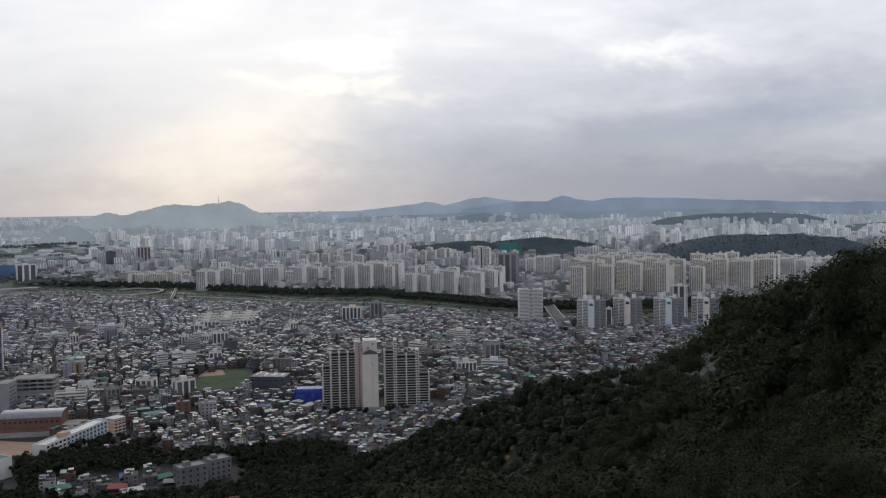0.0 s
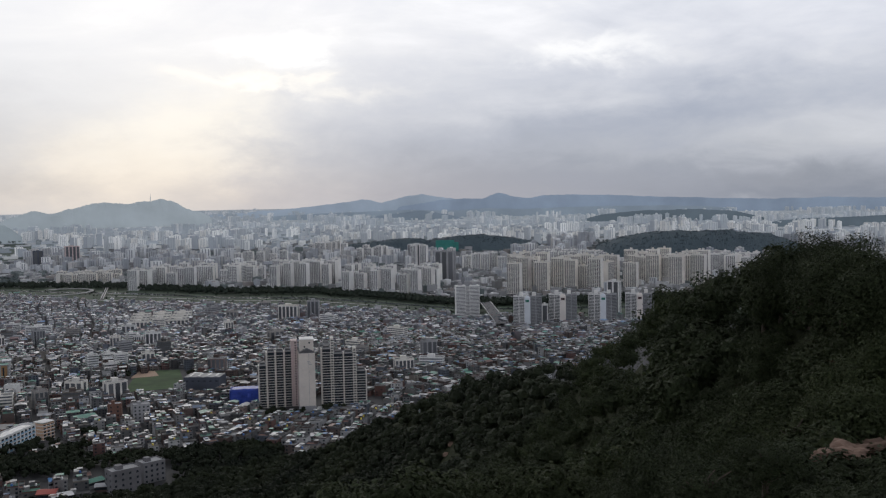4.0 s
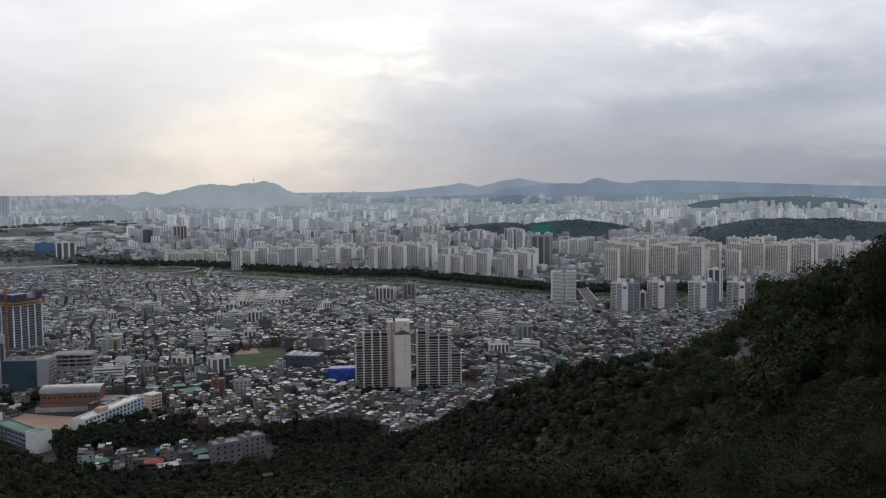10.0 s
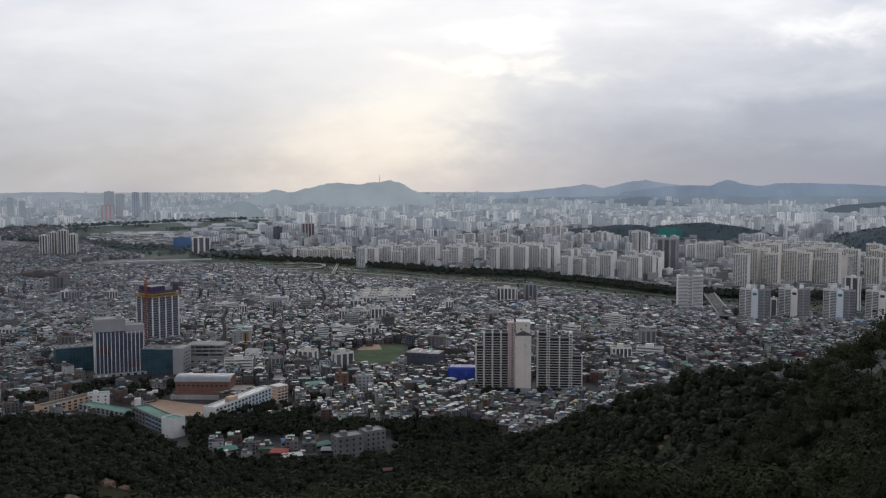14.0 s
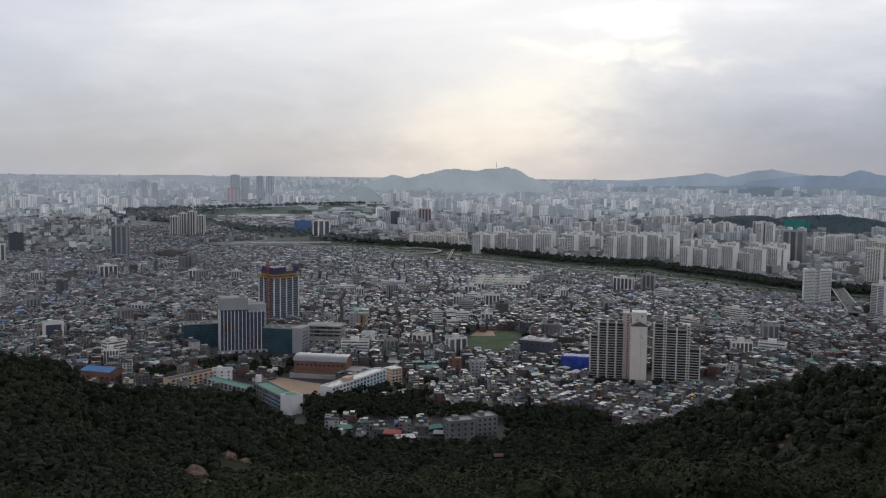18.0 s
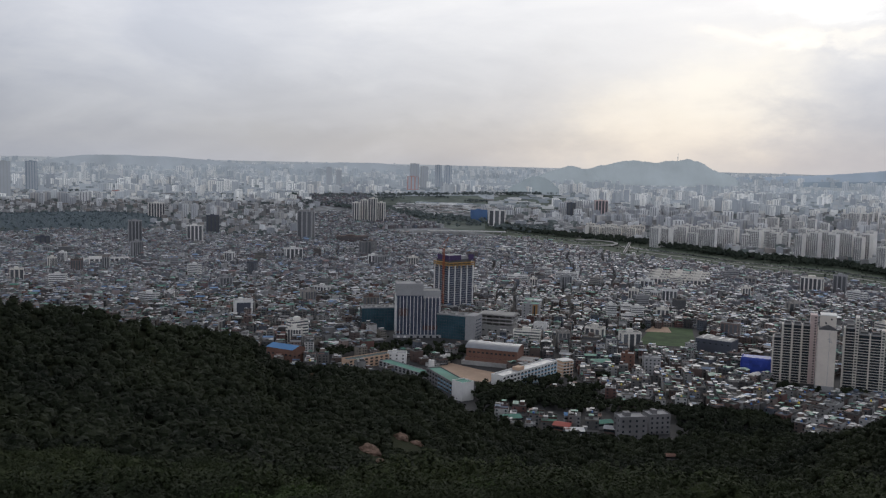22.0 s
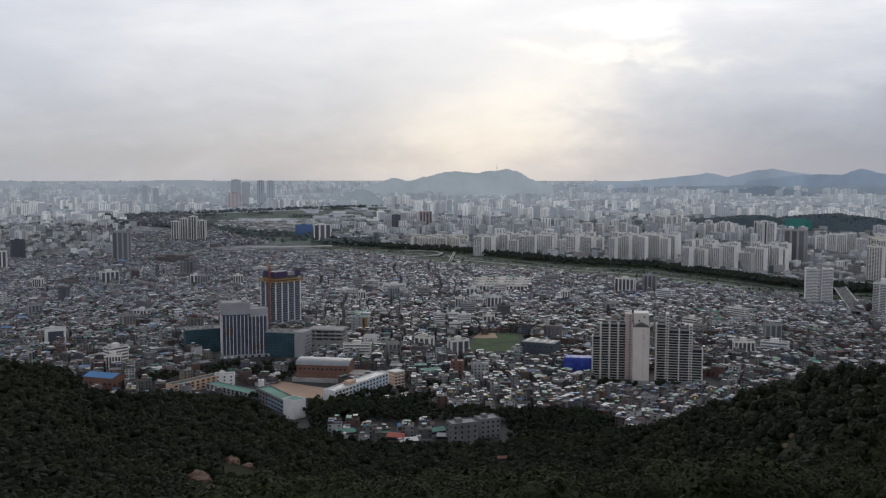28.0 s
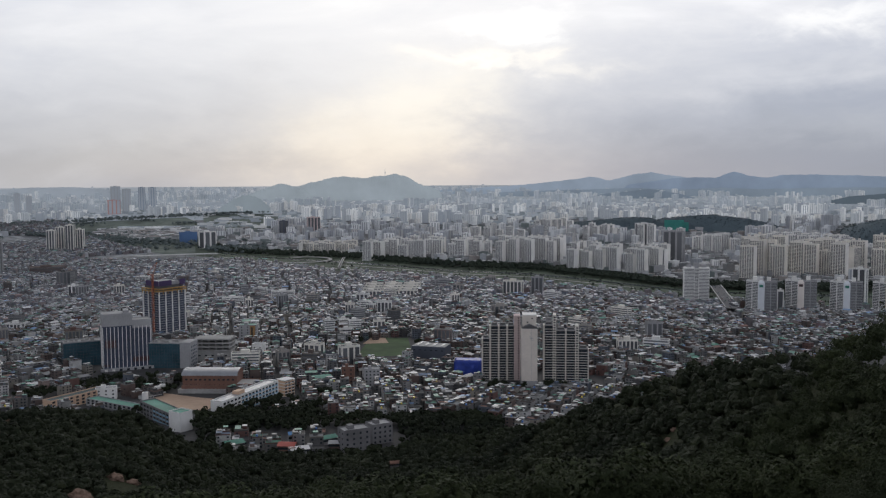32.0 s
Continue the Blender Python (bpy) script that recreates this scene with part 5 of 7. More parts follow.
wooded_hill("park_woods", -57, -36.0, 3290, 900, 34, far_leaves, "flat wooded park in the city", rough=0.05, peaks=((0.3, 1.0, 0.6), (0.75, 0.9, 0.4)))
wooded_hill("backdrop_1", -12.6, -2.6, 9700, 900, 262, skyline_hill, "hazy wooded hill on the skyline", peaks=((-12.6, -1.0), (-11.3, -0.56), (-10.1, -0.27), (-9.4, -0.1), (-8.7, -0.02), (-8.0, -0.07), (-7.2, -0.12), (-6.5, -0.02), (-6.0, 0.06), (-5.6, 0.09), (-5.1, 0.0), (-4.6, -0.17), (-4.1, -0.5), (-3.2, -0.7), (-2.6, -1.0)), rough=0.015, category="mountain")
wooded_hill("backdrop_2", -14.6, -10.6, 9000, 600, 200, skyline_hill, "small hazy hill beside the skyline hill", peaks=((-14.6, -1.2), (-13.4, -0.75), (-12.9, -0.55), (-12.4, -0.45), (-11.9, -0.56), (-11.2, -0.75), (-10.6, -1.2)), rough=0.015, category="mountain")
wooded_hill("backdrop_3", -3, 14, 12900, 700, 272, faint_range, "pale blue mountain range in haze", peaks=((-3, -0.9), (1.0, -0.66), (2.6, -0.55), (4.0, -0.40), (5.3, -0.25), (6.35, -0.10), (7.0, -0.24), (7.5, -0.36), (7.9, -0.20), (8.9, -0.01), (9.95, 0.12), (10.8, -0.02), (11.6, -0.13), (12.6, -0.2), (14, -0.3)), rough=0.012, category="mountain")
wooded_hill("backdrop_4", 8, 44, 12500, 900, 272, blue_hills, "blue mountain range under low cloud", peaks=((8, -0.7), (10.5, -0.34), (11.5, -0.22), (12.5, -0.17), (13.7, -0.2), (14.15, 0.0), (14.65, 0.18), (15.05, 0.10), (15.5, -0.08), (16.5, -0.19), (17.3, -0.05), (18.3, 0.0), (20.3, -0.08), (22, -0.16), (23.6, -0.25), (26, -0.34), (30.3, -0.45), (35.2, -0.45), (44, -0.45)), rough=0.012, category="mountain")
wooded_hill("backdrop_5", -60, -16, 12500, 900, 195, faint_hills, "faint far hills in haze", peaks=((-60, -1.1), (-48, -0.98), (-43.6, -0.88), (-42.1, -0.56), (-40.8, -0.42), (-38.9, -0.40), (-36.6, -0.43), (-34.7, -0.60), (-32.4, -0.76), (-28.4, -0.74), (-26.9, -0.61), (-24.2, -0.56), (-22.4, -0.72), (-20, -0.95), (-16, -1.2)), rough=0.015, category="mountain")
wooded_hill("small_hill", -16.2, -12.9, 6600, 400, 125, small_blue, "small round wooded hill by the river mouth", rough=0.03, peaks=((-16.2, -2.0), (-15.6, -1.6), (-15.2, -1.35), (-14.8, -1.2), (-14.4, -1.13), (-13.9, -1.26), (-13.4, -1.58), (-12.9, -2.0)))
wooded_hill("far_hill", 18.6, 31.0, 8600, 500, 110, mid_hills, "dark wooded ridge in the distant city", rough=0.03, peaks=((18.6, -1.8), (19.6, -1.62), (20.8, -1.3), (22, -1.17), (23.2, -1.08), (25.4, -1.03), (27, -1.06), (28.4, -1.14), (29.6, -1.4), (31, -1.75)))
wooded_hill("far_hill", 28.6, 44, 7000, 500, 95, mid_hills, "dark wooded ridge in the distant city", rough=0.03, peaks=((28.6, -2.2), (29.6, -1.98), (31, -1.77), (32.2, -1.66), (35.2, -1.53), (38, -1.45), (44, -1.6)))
# added ridge, to darken the bright plain below the mountains
wooded_hill("far_hill", -1, 29, 11200, 500, 110, cover_blue, "low blue ridge added over the pale plain", rough=0.02, peaks=((-1, -1.2), (1.5, -1.0), (4, -0.92), (6, -0.88), (9, -0.82), (12, -0.9), (14, -0.8), (16, -0.86), (20, -0.8), (24, -0.76), (27, -0.85), (29, -1.1)))
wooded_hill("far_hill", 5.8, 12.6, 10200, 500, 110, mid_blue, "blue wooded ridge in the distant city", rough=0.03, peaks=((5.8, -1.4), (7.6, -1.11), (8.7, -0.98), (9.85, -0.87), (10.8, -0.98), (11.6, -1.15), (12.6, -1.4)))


def river_trees():
    r = np.random.RandomState(17)
    n = 3000
    az = r.uniform(-16.4, 36, n)
    a, b = banks(az)
    f = np.where(r.uniform(0, 1, n) < 0.8, r.uniform(0.76, 1.05, n), r.uniform(0.02, 0.74, n))
    d = a + (b - a) * f
    rad = np.where(f > 0.75, r.uniform(5.0, 8.5, n), r.uniform(1.5, 3.5, n))
    ra = np.radians(az)
    pl = np.stack([d * np.sin(ra), d * np.cos(ra), town_z(d) + rad * np.where(f > 0.75, 1.0, 0.5)], 1)
    v, q = scatter(plain_shapes, pl, rad, rad * r.uniform(1.0, 1.5, n), r.uniform(0, 6.28, n), 9)
    tagged(new("river_trees", raw_mesh("river_trees", v, q, [river_leaves])), "dark belt of trees along the far river bank", "trees", kind="stuff")


def city_trees():
    """Belts and tufts of trees in the far city and round the meadows."""
    r = np.random.RandomState(23)
    az, dt, rad = [], [], []
    for _ in range(150):
        a, d = r.uniform(-50, 38), 2600 * (5600 / 2600) ** r.uniform(0, 1)
        if d < np.interp(a, [-29, -17, 38], [2600, 3100, 2400]):
            continue
        n = r.randint(8, 22)
        az += list(a + r.normal(0, 0.55, n) * 4000 / d)
        dt += list(d + r.normal(0, 45, n))
        rad += list(r.uniform(6, 11, n))
    # the tree line behind the meadow, and a belt before the blue-panelled block
    for a0, a1, d0, d1, n, wide in ((-29.5, -13, 5050, 6500, 420, 70), (-16.8, -13.2, 3230, 3120, 90, 50), (-29, -21, 4650, 3700, 120, 60), (-22.6, -17.5, 3780, 3500, 90, 60)):
        k = r.uniform(0, 1, n)
        az += list(a0 + (a1 - a0) * k)
        dt += list(d0 + (d1 - d0) * k + r.normal(0, wide, n))
        rad += list(r.uniform(8, 14, n))
    az, dt, rad = np.array(az), np.array(dt), np.array(rad)
    d = drawn_distance(dt)
    s, ra = d / dt, np.radians(az)
    pl = np.stack([d * np.sin(ra), d * np.cos(ra), town_z(d) + rad * s * 0.6], 1)
    v, q = scatter(plain_shapes, pl, rad * s, rad * s * r.uniform(0.8, 1.2, len(d)), r.uniform(0, 6.28, len(d)), 8)
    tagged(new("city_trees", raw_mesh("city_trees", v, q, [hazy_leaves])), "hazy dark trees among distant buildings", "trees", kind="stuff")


river_trees()
city_trees()
# ---- landmarks ----


def cone(r1, r2, a, b, seg=8):
    """A tapered rod from a to b as a bmesh-made mesh piece: corners and faces."""
    bm = bmesh.new()
    a, b = Vector(a), Vector(b)
    m = Matrix.Translation((a + b) / 2) @ (b - a).to_track_quat("Z", "Y").to_matrix().to_4x4()
    bmesh.ops.create_cone(bm, cap_ends=True, segments=seg, radius1=r1, radius2=r2, depth=(b - a).length, matrix=m)
    return bm


def rods(name, mat, parent, pairs, r=0.15, label=""):
    """Several rods that make one braced piece."""
    bm = bmesh.new()
    for a, b in pairs:
        one = cone(r, r, a, b, 5)
        me = bpy.data.meshes.new("rod")
        one.to_mesh(me)
        one.free()
        bm.from_mesh(me)
        bpy.data.meshes.remove(me)
    me = bpy.data.meshes.new(name)
    bm.to_mesh(me)
    bm.free()
    me.materials.append(mat)
    return part(name, me, parent, label)


def ground_patch(name, corners, mat, lift, label, category, n=10):
    """A piece of ground given by four corners as heading and distance."""
    c = [np.array((d * math.sin(radians(a)), d * math.cos(radians(a)))) for a, d in corners]
    v, q = [], []
    for i in range(n + 1):
        for j in range(n + 1):
            u, w = i / n, j / n
            p = (c[0] * (1 - u) + c[1] * u) * (1 - w) + (c[3] * (1 - u) + c[2] * u) * w
            v.append((p[0], p[1], float(town_z(np.hypot(*p))) + lift))
    for i in range(n):
        for j in range(n):
            k = i * (n + 1) + j
            q.append((k, k + n + 1, k + n + 2, k + 1))
    return tagged(new(name, raw_mesh(name, v, q, [mat])), label, category, kind="structure")


def block(name, label, az, dt, w, d, h, turn, wall, floors, bays, win=(1.6, 1.5), pane=glass, side_bays=0, roofing=grey_paint, category="building", group="", first=1.2, left_bays=0, hut=True):
    """Walls, parapet roof, roof hut and single windows on the front and the sides."""
    root = thing(name, stand(az, dt, turn), label, category, group)
    x, y = w / 2, d / 2
    part("wall", Mesh().box(-x, -y, -5, x, y, h).data("wall", wall), root)
    part("roof", Mesh().roof(-x, -y, h + 0.004, x, y, 0.9, 0.3, 0, 1).data("roof", wall, roofing), root)
    if hut:
        part("roof_hut", Mesh().box(-x * 0.5, -y * 0.3, h + 0.07, -x * 0.05, y * 0.5, h + 3.0).data("roof_hut", wall), root)
    data = Mesh().box(-win[0] / 2, -0.12, 0, win[0] / 2, 0.03, win[1], bottom=True).data("window", pane)
    rise = (h - 0.4) / max(floors, 1)
    for f in range(floors):
        z = f * rise + first
        for b in range(bays):
            part("window", data, root, at=Matrix.Translation((-x + w * (b + 0.5) / bays, -y, z)))
        for b in range(side_bays):
            part("window", data, root, at=pose(x, -y + d * (b + 0.5) / side_bays, z, 0, 0, 90))
        for b in range(left_bays):
            part("window", data, root, at=pose(-x, -y + d * (b + 0.5) / left_bays, z, 0, 0, -90))
    return root


def banded(name, label, az, dt, w, d, h, turn, wall, floors, pane=glass, category="building", group="", strips=0, roofing=dark_roof, fin=None):
    """A building with ribbon windows by storey, or upright window strips."""
    root = thing(name, stand(az, dt, turn), label, category, group)
    x, y = w / 2, d / 2
    part("wall", Mesh().box(-x, -y, -5, x, y, h).data("wall", wall), root)
    part("roof", Mesh().roof(-x, -y, h + 0.004, x, y, 1.0, 0.35, 0, 1).data("roof", wall, roofing), root)
    part("roof_hut", Mesh().box(-x * 0.35, -y * 0.4, h + 0.07, x * 0.25, y * 0.5, h + 4.0).data("roof_hut", wall), root)
    if strips:
        data = Mesh().box(-w * 0.34 / strips, -0.2, 1.5, w * 0.34 / strips, 0.05, h - 1.5, bottom=True).data("window_strip", pane)
        for b in range(strips):
            part("window_strip", data, root, at=Matrix.Translation((-x + w * (b + 0.5) / strips, -y, 0)))
        side = Mesh().box(-d * 0.16, -0.2, 1.5, d * 0.16, 0.05, h - 1.5, bottom=True).data("window_strip", pane)
        for s in (90, -90):
            part("window_strip", side, root, at=pose(x if s > 0 else -x, 0, 0, 0, 0, s))
    else:
        rise = h / floors
        data = Mesh().box(-x * 0.95, -0.15, 0, x * 0.95, 0.05, rise * 0.45, bottom=True).box(x - 0.05, d * 0.06, 0, x + 0.15, d * 0.94, rise * 0.45, bottom=True).box(-x - 0.15, d * 0.06, 0, -x + 0.05, d * 0.94, rise * 0.45, bottom=True).data("window_band", pane)
        for f in range(floors):
            part("window_band", data, root, at=Matrix.Translation((0, -y, f * rise + rise * 0.35)))
    return root


# --- the office tower ---
def office_tower():
    root = thing("office_tower", stand(-21.55, 1140, 5), "grey office tower with white vertical fins and blank crown", "office building")
    part("wall", Mesh().box(-27, -11, -5, 27, 11, 52).data("wall", blue_glass), root)
    part("core", Mesh().box(-27, -11.3, 52, 6, 11, 66.5).data("core", grey_paint), root)
    part("core", Mesh().box(-3, -8, 66.5, 3, 6, 69.5).data("core", grey_paint), root)
    part("crown", Mesh().box(6, -11.3, 49, 27.3, 11, 57.5).data("crown", grey_paint), root, "blank grey cladding")
    part("roof", Mesh().roof(6, -11.3, 57.504, 27.3, 11, 0.8, 0.4, 0, 1).data("roof", grey_paint, concrete), root)
    fin = Mesh().box(-0.34, -0.9, 4, 0.34, 0.05, 51).data("fin", apt_front)
    for i in range(5):
        part("fin", fin, root, at=Matrix.Translation((-26.5 + 4.2 * i, -11, 0)))
    for i in range(8):
        part("fin", fin, root, at=Matrix.Translation((-5.2 + 4.45 * i, -11, 0)))
    side = Mesh().box(-0.45, -0.7, 4, 0.45, 0.05, 51).data("fin", apt_front)
    for i in range(4):
        part("fin", side, root, at=pose(27, -9 + 6 * i, 0, 0, 0, 90))
        part("fin", side, root, at=pose(-27, -9 + 6 * i, 0, 0, 0, 90) @ pose(0, 0, 0, 0, 0, 180))
    slab = Mesh().box(-27.2, -11.15, 0, 27.2, 11.2, 0.5, bottom=True).data("floor_band", navy_wall)
    for k in range(12):
        part("floor_band", slab, root, at=Matrix.Translation((0, 0, 6.2 + 3.75 * k)))
    for a, b, z0, z1 in ((-24, -12, 27, 36), (6, 27, 9.5, 15), (-27, -20, 6, 8)):
        part("panel", Mesh().box(a, -11.5, z0, b, -11.2, z1, bottom=True).data("panel", maroon), root, "maroon cladding panel")
    part("podium", Mesh().box(-30, -14, -5, 30, -11, 3.6).data("podium", grey_paint), root)
    for i in range(7):
        part("entrance_window", Mesh().box(-1.6, -0.15, 0.4, 1.6, 0.05, 2.8).data("entrance_window", white_paint if i < 2 else glass), root, at=Matrix.Translation((-24 + 8 * i, -14, 0)))


office_tower()


# --- the tower under construction ---
def raw_tower():
    root = thing("tower_under_construction", stand(-19.35, 1445, 36), "unfinished concrete tower with purple nets and yellow scaffold", "construction site")
    w, d, h = 46, 38, 68
    x, y = w / 2, d / 2
    part("core", Mesh().box(-x + 0.8, -y + 0.8, -4, x - 0.8, y - 0.8, h).data("core", blue_glass), root)
    slab = Mesh().box(-x, -y, 0, x, y, 0.8, bottom=True).data("floor_slab", grey_paint)
    for k in range(19):
        part("floor_slab", slab, root, at=Matrix.Translation((0, 0, 3 + 3.55 * k)))
    post = Mesh().box(-0.7, -0.7, -4, 0.7, 0.7, h).data("column", white_paint)
    for i in range(5):
        part("column", post, root, at=Matrix.Translation((-x + w * i / 4, -y - 0.3, 0)))
    for i in range(1, 4):
        part("column", post, root, at=Matrix.Translation((-x - 0.3, -y + d * i / 3, 0)))
    for z, t in ((h, 1.4), (h + 3.4, 1.4)):
        part("scaffold", Mesh().box(-x - 1.6, -y - 1.6, z, x + 1.6, y + 1.6, z + t, bottom=True).data("scaffold", scaffold_yellow), root, "yellow scaffold deck")
    for i in range(7):
        part("scaffold_post", Mesh().box(-0.3, -0.3, h - 4, 0.3, 0.3, h + 5).data("scaffold_post", scaffold_yellow), root, at=Matrix.Translation((-x - 1.2 + (w + 2.4) * i / 6, -y - 1.4, 0)))
    for i in range(1, 6):
        part("scaffold_post", Mesh().box(-0.3, -0.3, h - 4, 0.3, 0.3, h + 5).data("scaffold_post", scaffold_yellow), root, at=Matrix.Translation((-x - 1.4, -y + d * i / 5, 0)))
    part("raw_floor", Mesh().box(-x + 2, -y + 2, h + 1.4, x - 2, y - 2, h + 9).data("raw_floor", dark_roof), root)
    for a, b, c, e, z0, z1 in ((-x, -x + 22, -y - 0.9, -y - 0.4, h + 8.5, h + 16), (x - 10, x, -y - 0.9, -y - 0.4, h + 8, h + 16.5), (-x - 0.9, -x - 0.4, -y, -y + 30, h + 8.5, h + 16)):
        part("safety_net", Mesh().box(a, c, z0, b, e, z1, bottom=True).data("safety_net", net_purple), root, "purple safety net")
    part("formwork", Mesh().box(-x + 6, -y + 4, h + 9, x - 8, y - 6, h + 14).data("formwork", grey_paint), root)
    # the crane that climbs its side
    cx, cy = -x - 4.0, -y + 9.0
    legs = [((cx + a, cy + b, 0), (cx + a, cy + b, h + 26)) for a in (-1.1, 1.1) for b in (-1.1, 1.1)]
    zig = [((cx + (1.1 if k % 2 else -1.1), cy - 1.1, 4.4 * k), (cx + (-1.1 if k % 2 else 1.1), cy - 1.1, 4.4 * k + 4.4)) for k in range(21)]
    rods("crane_mast", crane_orange, root, legs + zig, 0.32, "orange tower crane mast")
    rods("crane_jib", crane_orange, root, [((cx, cy, h + 24), (cx + 6, cy - 4, h + 44)), ((cx, cy, h + 25), (cx - 7, cy + 3, h + 27)), ((cx - 7, cy + 3, h + 27), (cx + 6, cy - 4, h + 44))], 0.35, "orange crane jib")


raw_tower()


def glass_block(label, az, dt, w, d, h, turn, end=False):
    root = thing("glass_block", stand(az, dt, turn), label, "building")
    x, y = w / 2, d / 2
    part("wall", Mesh().box(-x, -y, -5, x, y, h).data("wall", teal_glass), root)
    part("roof", Mesh().roof(-x, -y, h + 0.004, x, y, 1.4, 0.4, 0, 1).data("roof", grey_paint, concrete), root)
    mull = Mesh().box(-0.09, -0.15, 0, 0.09, 0.03, h).data("mullion", navy_wall)
    for i in range(13):
        part("mullion", mull, root, at=Matrix.Translation((-x + w * i / 12, -y, 0)))
    rail = Mesh().box(-x, -0.12, 0, x, 0.02, 0.2, bottom=True).data("transom", navy_wall)
    for k in range(1, 8):
        part("transom", rail, root, at=Matrix.Translation((0, -y, h * k / 8)))
    r = random.Random(3)
    for i in range(6):
        part("roof_plant", Mesh().box(0, 0, 0, r.uniform(2, 5), r.uniform(2, 4), r.uniform(1.5, 3.5)).data("roof_plant", concrete), root, at=Matrix.Translation((-x + 3 + (w - 9) * i / 6, r.uniform(-y + 2, y - 6), h + 0.07)))
    if end:
        part("end_block", Mesh().box(x, -y - 1.5, -5, x + 12, y, h + 2).data("end_block", grey_paint), root)
        pane = Mesh().box(-0.1, -0.15, 0, 1.9, 0.03, 2.0, bottom=True).data("window", blue_glass)
        for k in range(6):
            for i in range(4):
                part("window", pane, root, at=pose(x + 12, -y + 3 + (d - 5) * i / 4 + (1.3 if k % 2 else 0), 3 + (h - 4) * k / 6, 0, 0, 90))


glass_block("low teal glass-fronted block beside the office tower", -24.0, 1190, 44, 22, 29, 8)
glass_block("teal glass block with a grey end bay", -19.2, 1135, 38, 24, 29, -22, True)


def car_park():
    root = thing("parking_deck", stand(-16.5, 1170, -14), "open-sided beige multi-storey deck", "building")
    part("base", Mesh().box(-22, -13, -5, 22, 13, 12).data("base", concrete), root)
    slab = Mesh().box(-22.5, -13.5, 0, 22.5, 13.5, 1.6, bottom=True).data("deck", concrete)
    for k in range(4):
        part("deck", slab, root, at=Matrix.Translation((0, 0, 12.01 + 4.6 * k)))
    post = Mesh().box(-0.5, -0.5, 0, 0.5, 0.5, 18).data("post", concrete)
    for i in range(6):
        part("post", post, root, at=Matrix.Translation((-21 + 8.4 * i, -12.5, 10)))
    for i in range(1, 4):
        part("post", post, root, at=Matrix.Translation((21.8, -12.5 + 8 * i, 10)))
    part("back_wall", Mesh().box(-20, 0, 12, 20, 12, 25).data("back_wall", dark_roof), root)
    for i in range(5):
        part("window", Mesh().box(-1.4, -0.15, 0, 1.4, 0.03, 1.8).data("window", glass), root, at=Matrix.Translation((-16 + 8 * i, -13, 6)))


car_park()
corner = block("corner_building", "grey building with an ochre-clad corner and a teal roof", -14.5, 1320, 24, 18, 24, -10, grey_paint, 6, 3, side_bays=2, roofing=teal_roof)
part("cladding", Mesh().box(3.5, -9.5, 6, 10.5, -9.13, 23.5, bottom=True).data("cladding", orange_paint), corner, "ochre cladding panel")
part("cladding_window", Mesh().box(5.2, -9.7, 8, 7.2, -9.5, 21.5, bottom=True).data("cladding_window", glass), corner)
block("market_hall", "low hall with a bright teal sheet roof", -14.6, 1500, 40, 24, 11, 14, grey_paint, 2, 6, roofing=teal_roof, hut=False)
block("white_house", "narrow white gabled building", -13.9, 1170, 14, 12, 17, -20, white_paint, 3, 2, hut=False)
ground_patch("forecourt", [(-15.6, 1125), (-14.4, 1120), (-14.5, 1175), (-15.8, 1180)], sand_mat, 0.4, "orange-brown paved forecourt", "pavement", 3)

# --- the school grounds ---
def school_hall():
    root = thing("school_hall", stand(-16.65, 985, -16), "brick school hall under an arched grey metal roof", "school hall")
    w, d, h = 56, 27, 17
    x, y = w / 2, d / 2
    part("wall", Mesh().box(-x, -y, -5, x, y, h).data("wall", brick_wall), root)
    arch = Mesh()
    n = 14
    pts = [(-(y + 1) * math.cos(math.pi * k / n), h + 0.01 + 5.2 * math.sin(math.pi * k / n)) for k in range(n + 1)]
    for (y0, z0), (y1, z1) in zip(pts, pts[1:]):
        arch.quad((-x - 1, y0, z0), (x + 1, y0, z0), (x + 1, y1, z1), (-x - 1, y1, z1))
    part("roof", arch.data("roof", metal_roof), root, "arched grey metal roof")
    for s in (-1, 1):
        end = Mesh()
        for (y0, z0), (y1, z1) in zip(pts, pts[1:]):
            q = [(s * (x - 0.1), y0 * 0.96, h - 0.2), (s * (x - 0.1), y1 * 0.96, h - 0.2), (s * (x - 0.1), y1 * 0.96, z1), (s * (x - 0.1), y0 * 0.96, z0)]
            end.quad(*(q if s > 0 else q[::-1]))
        part("gable", end.data("gable", brick_wall), root)
    pane = Mesh().box(-1.2, -0.15, 0, 1.2, 0.05, 1.7, bottom=True).data("window", glass)
    for k, z in enumerate((6.0, 12.0)):
        for i in range(11):
            part("window", pane, root, at=Matrix.Translation((-x + 4 + (w - 8) * i / 10, -y, z)))
    part("terrace", Mesh().box(-x - 3, -y - 7, -5, x + 2, -y - 0.02, 4.2).data("terrace", concrete), root)
    part("terrace", Mesh().box(-x, -y - 4, 4.2, x + 1, -y - 0.02, 7.4, top=0).data("terrace", brick_wall), root)
    part("side_wing", Mesh().box(x, -y - 6, -5, x + 20, y - 6, 9).data("side_wing", brick_wall), root)
    part("side_wing_roof", Mesh().roof(x, -y - 6, 9.004, x + 20, y - 6, 0.8, 0.3, 0, 1).data("side_wing_roof", brick_wall, concrete), root)


school_hall()


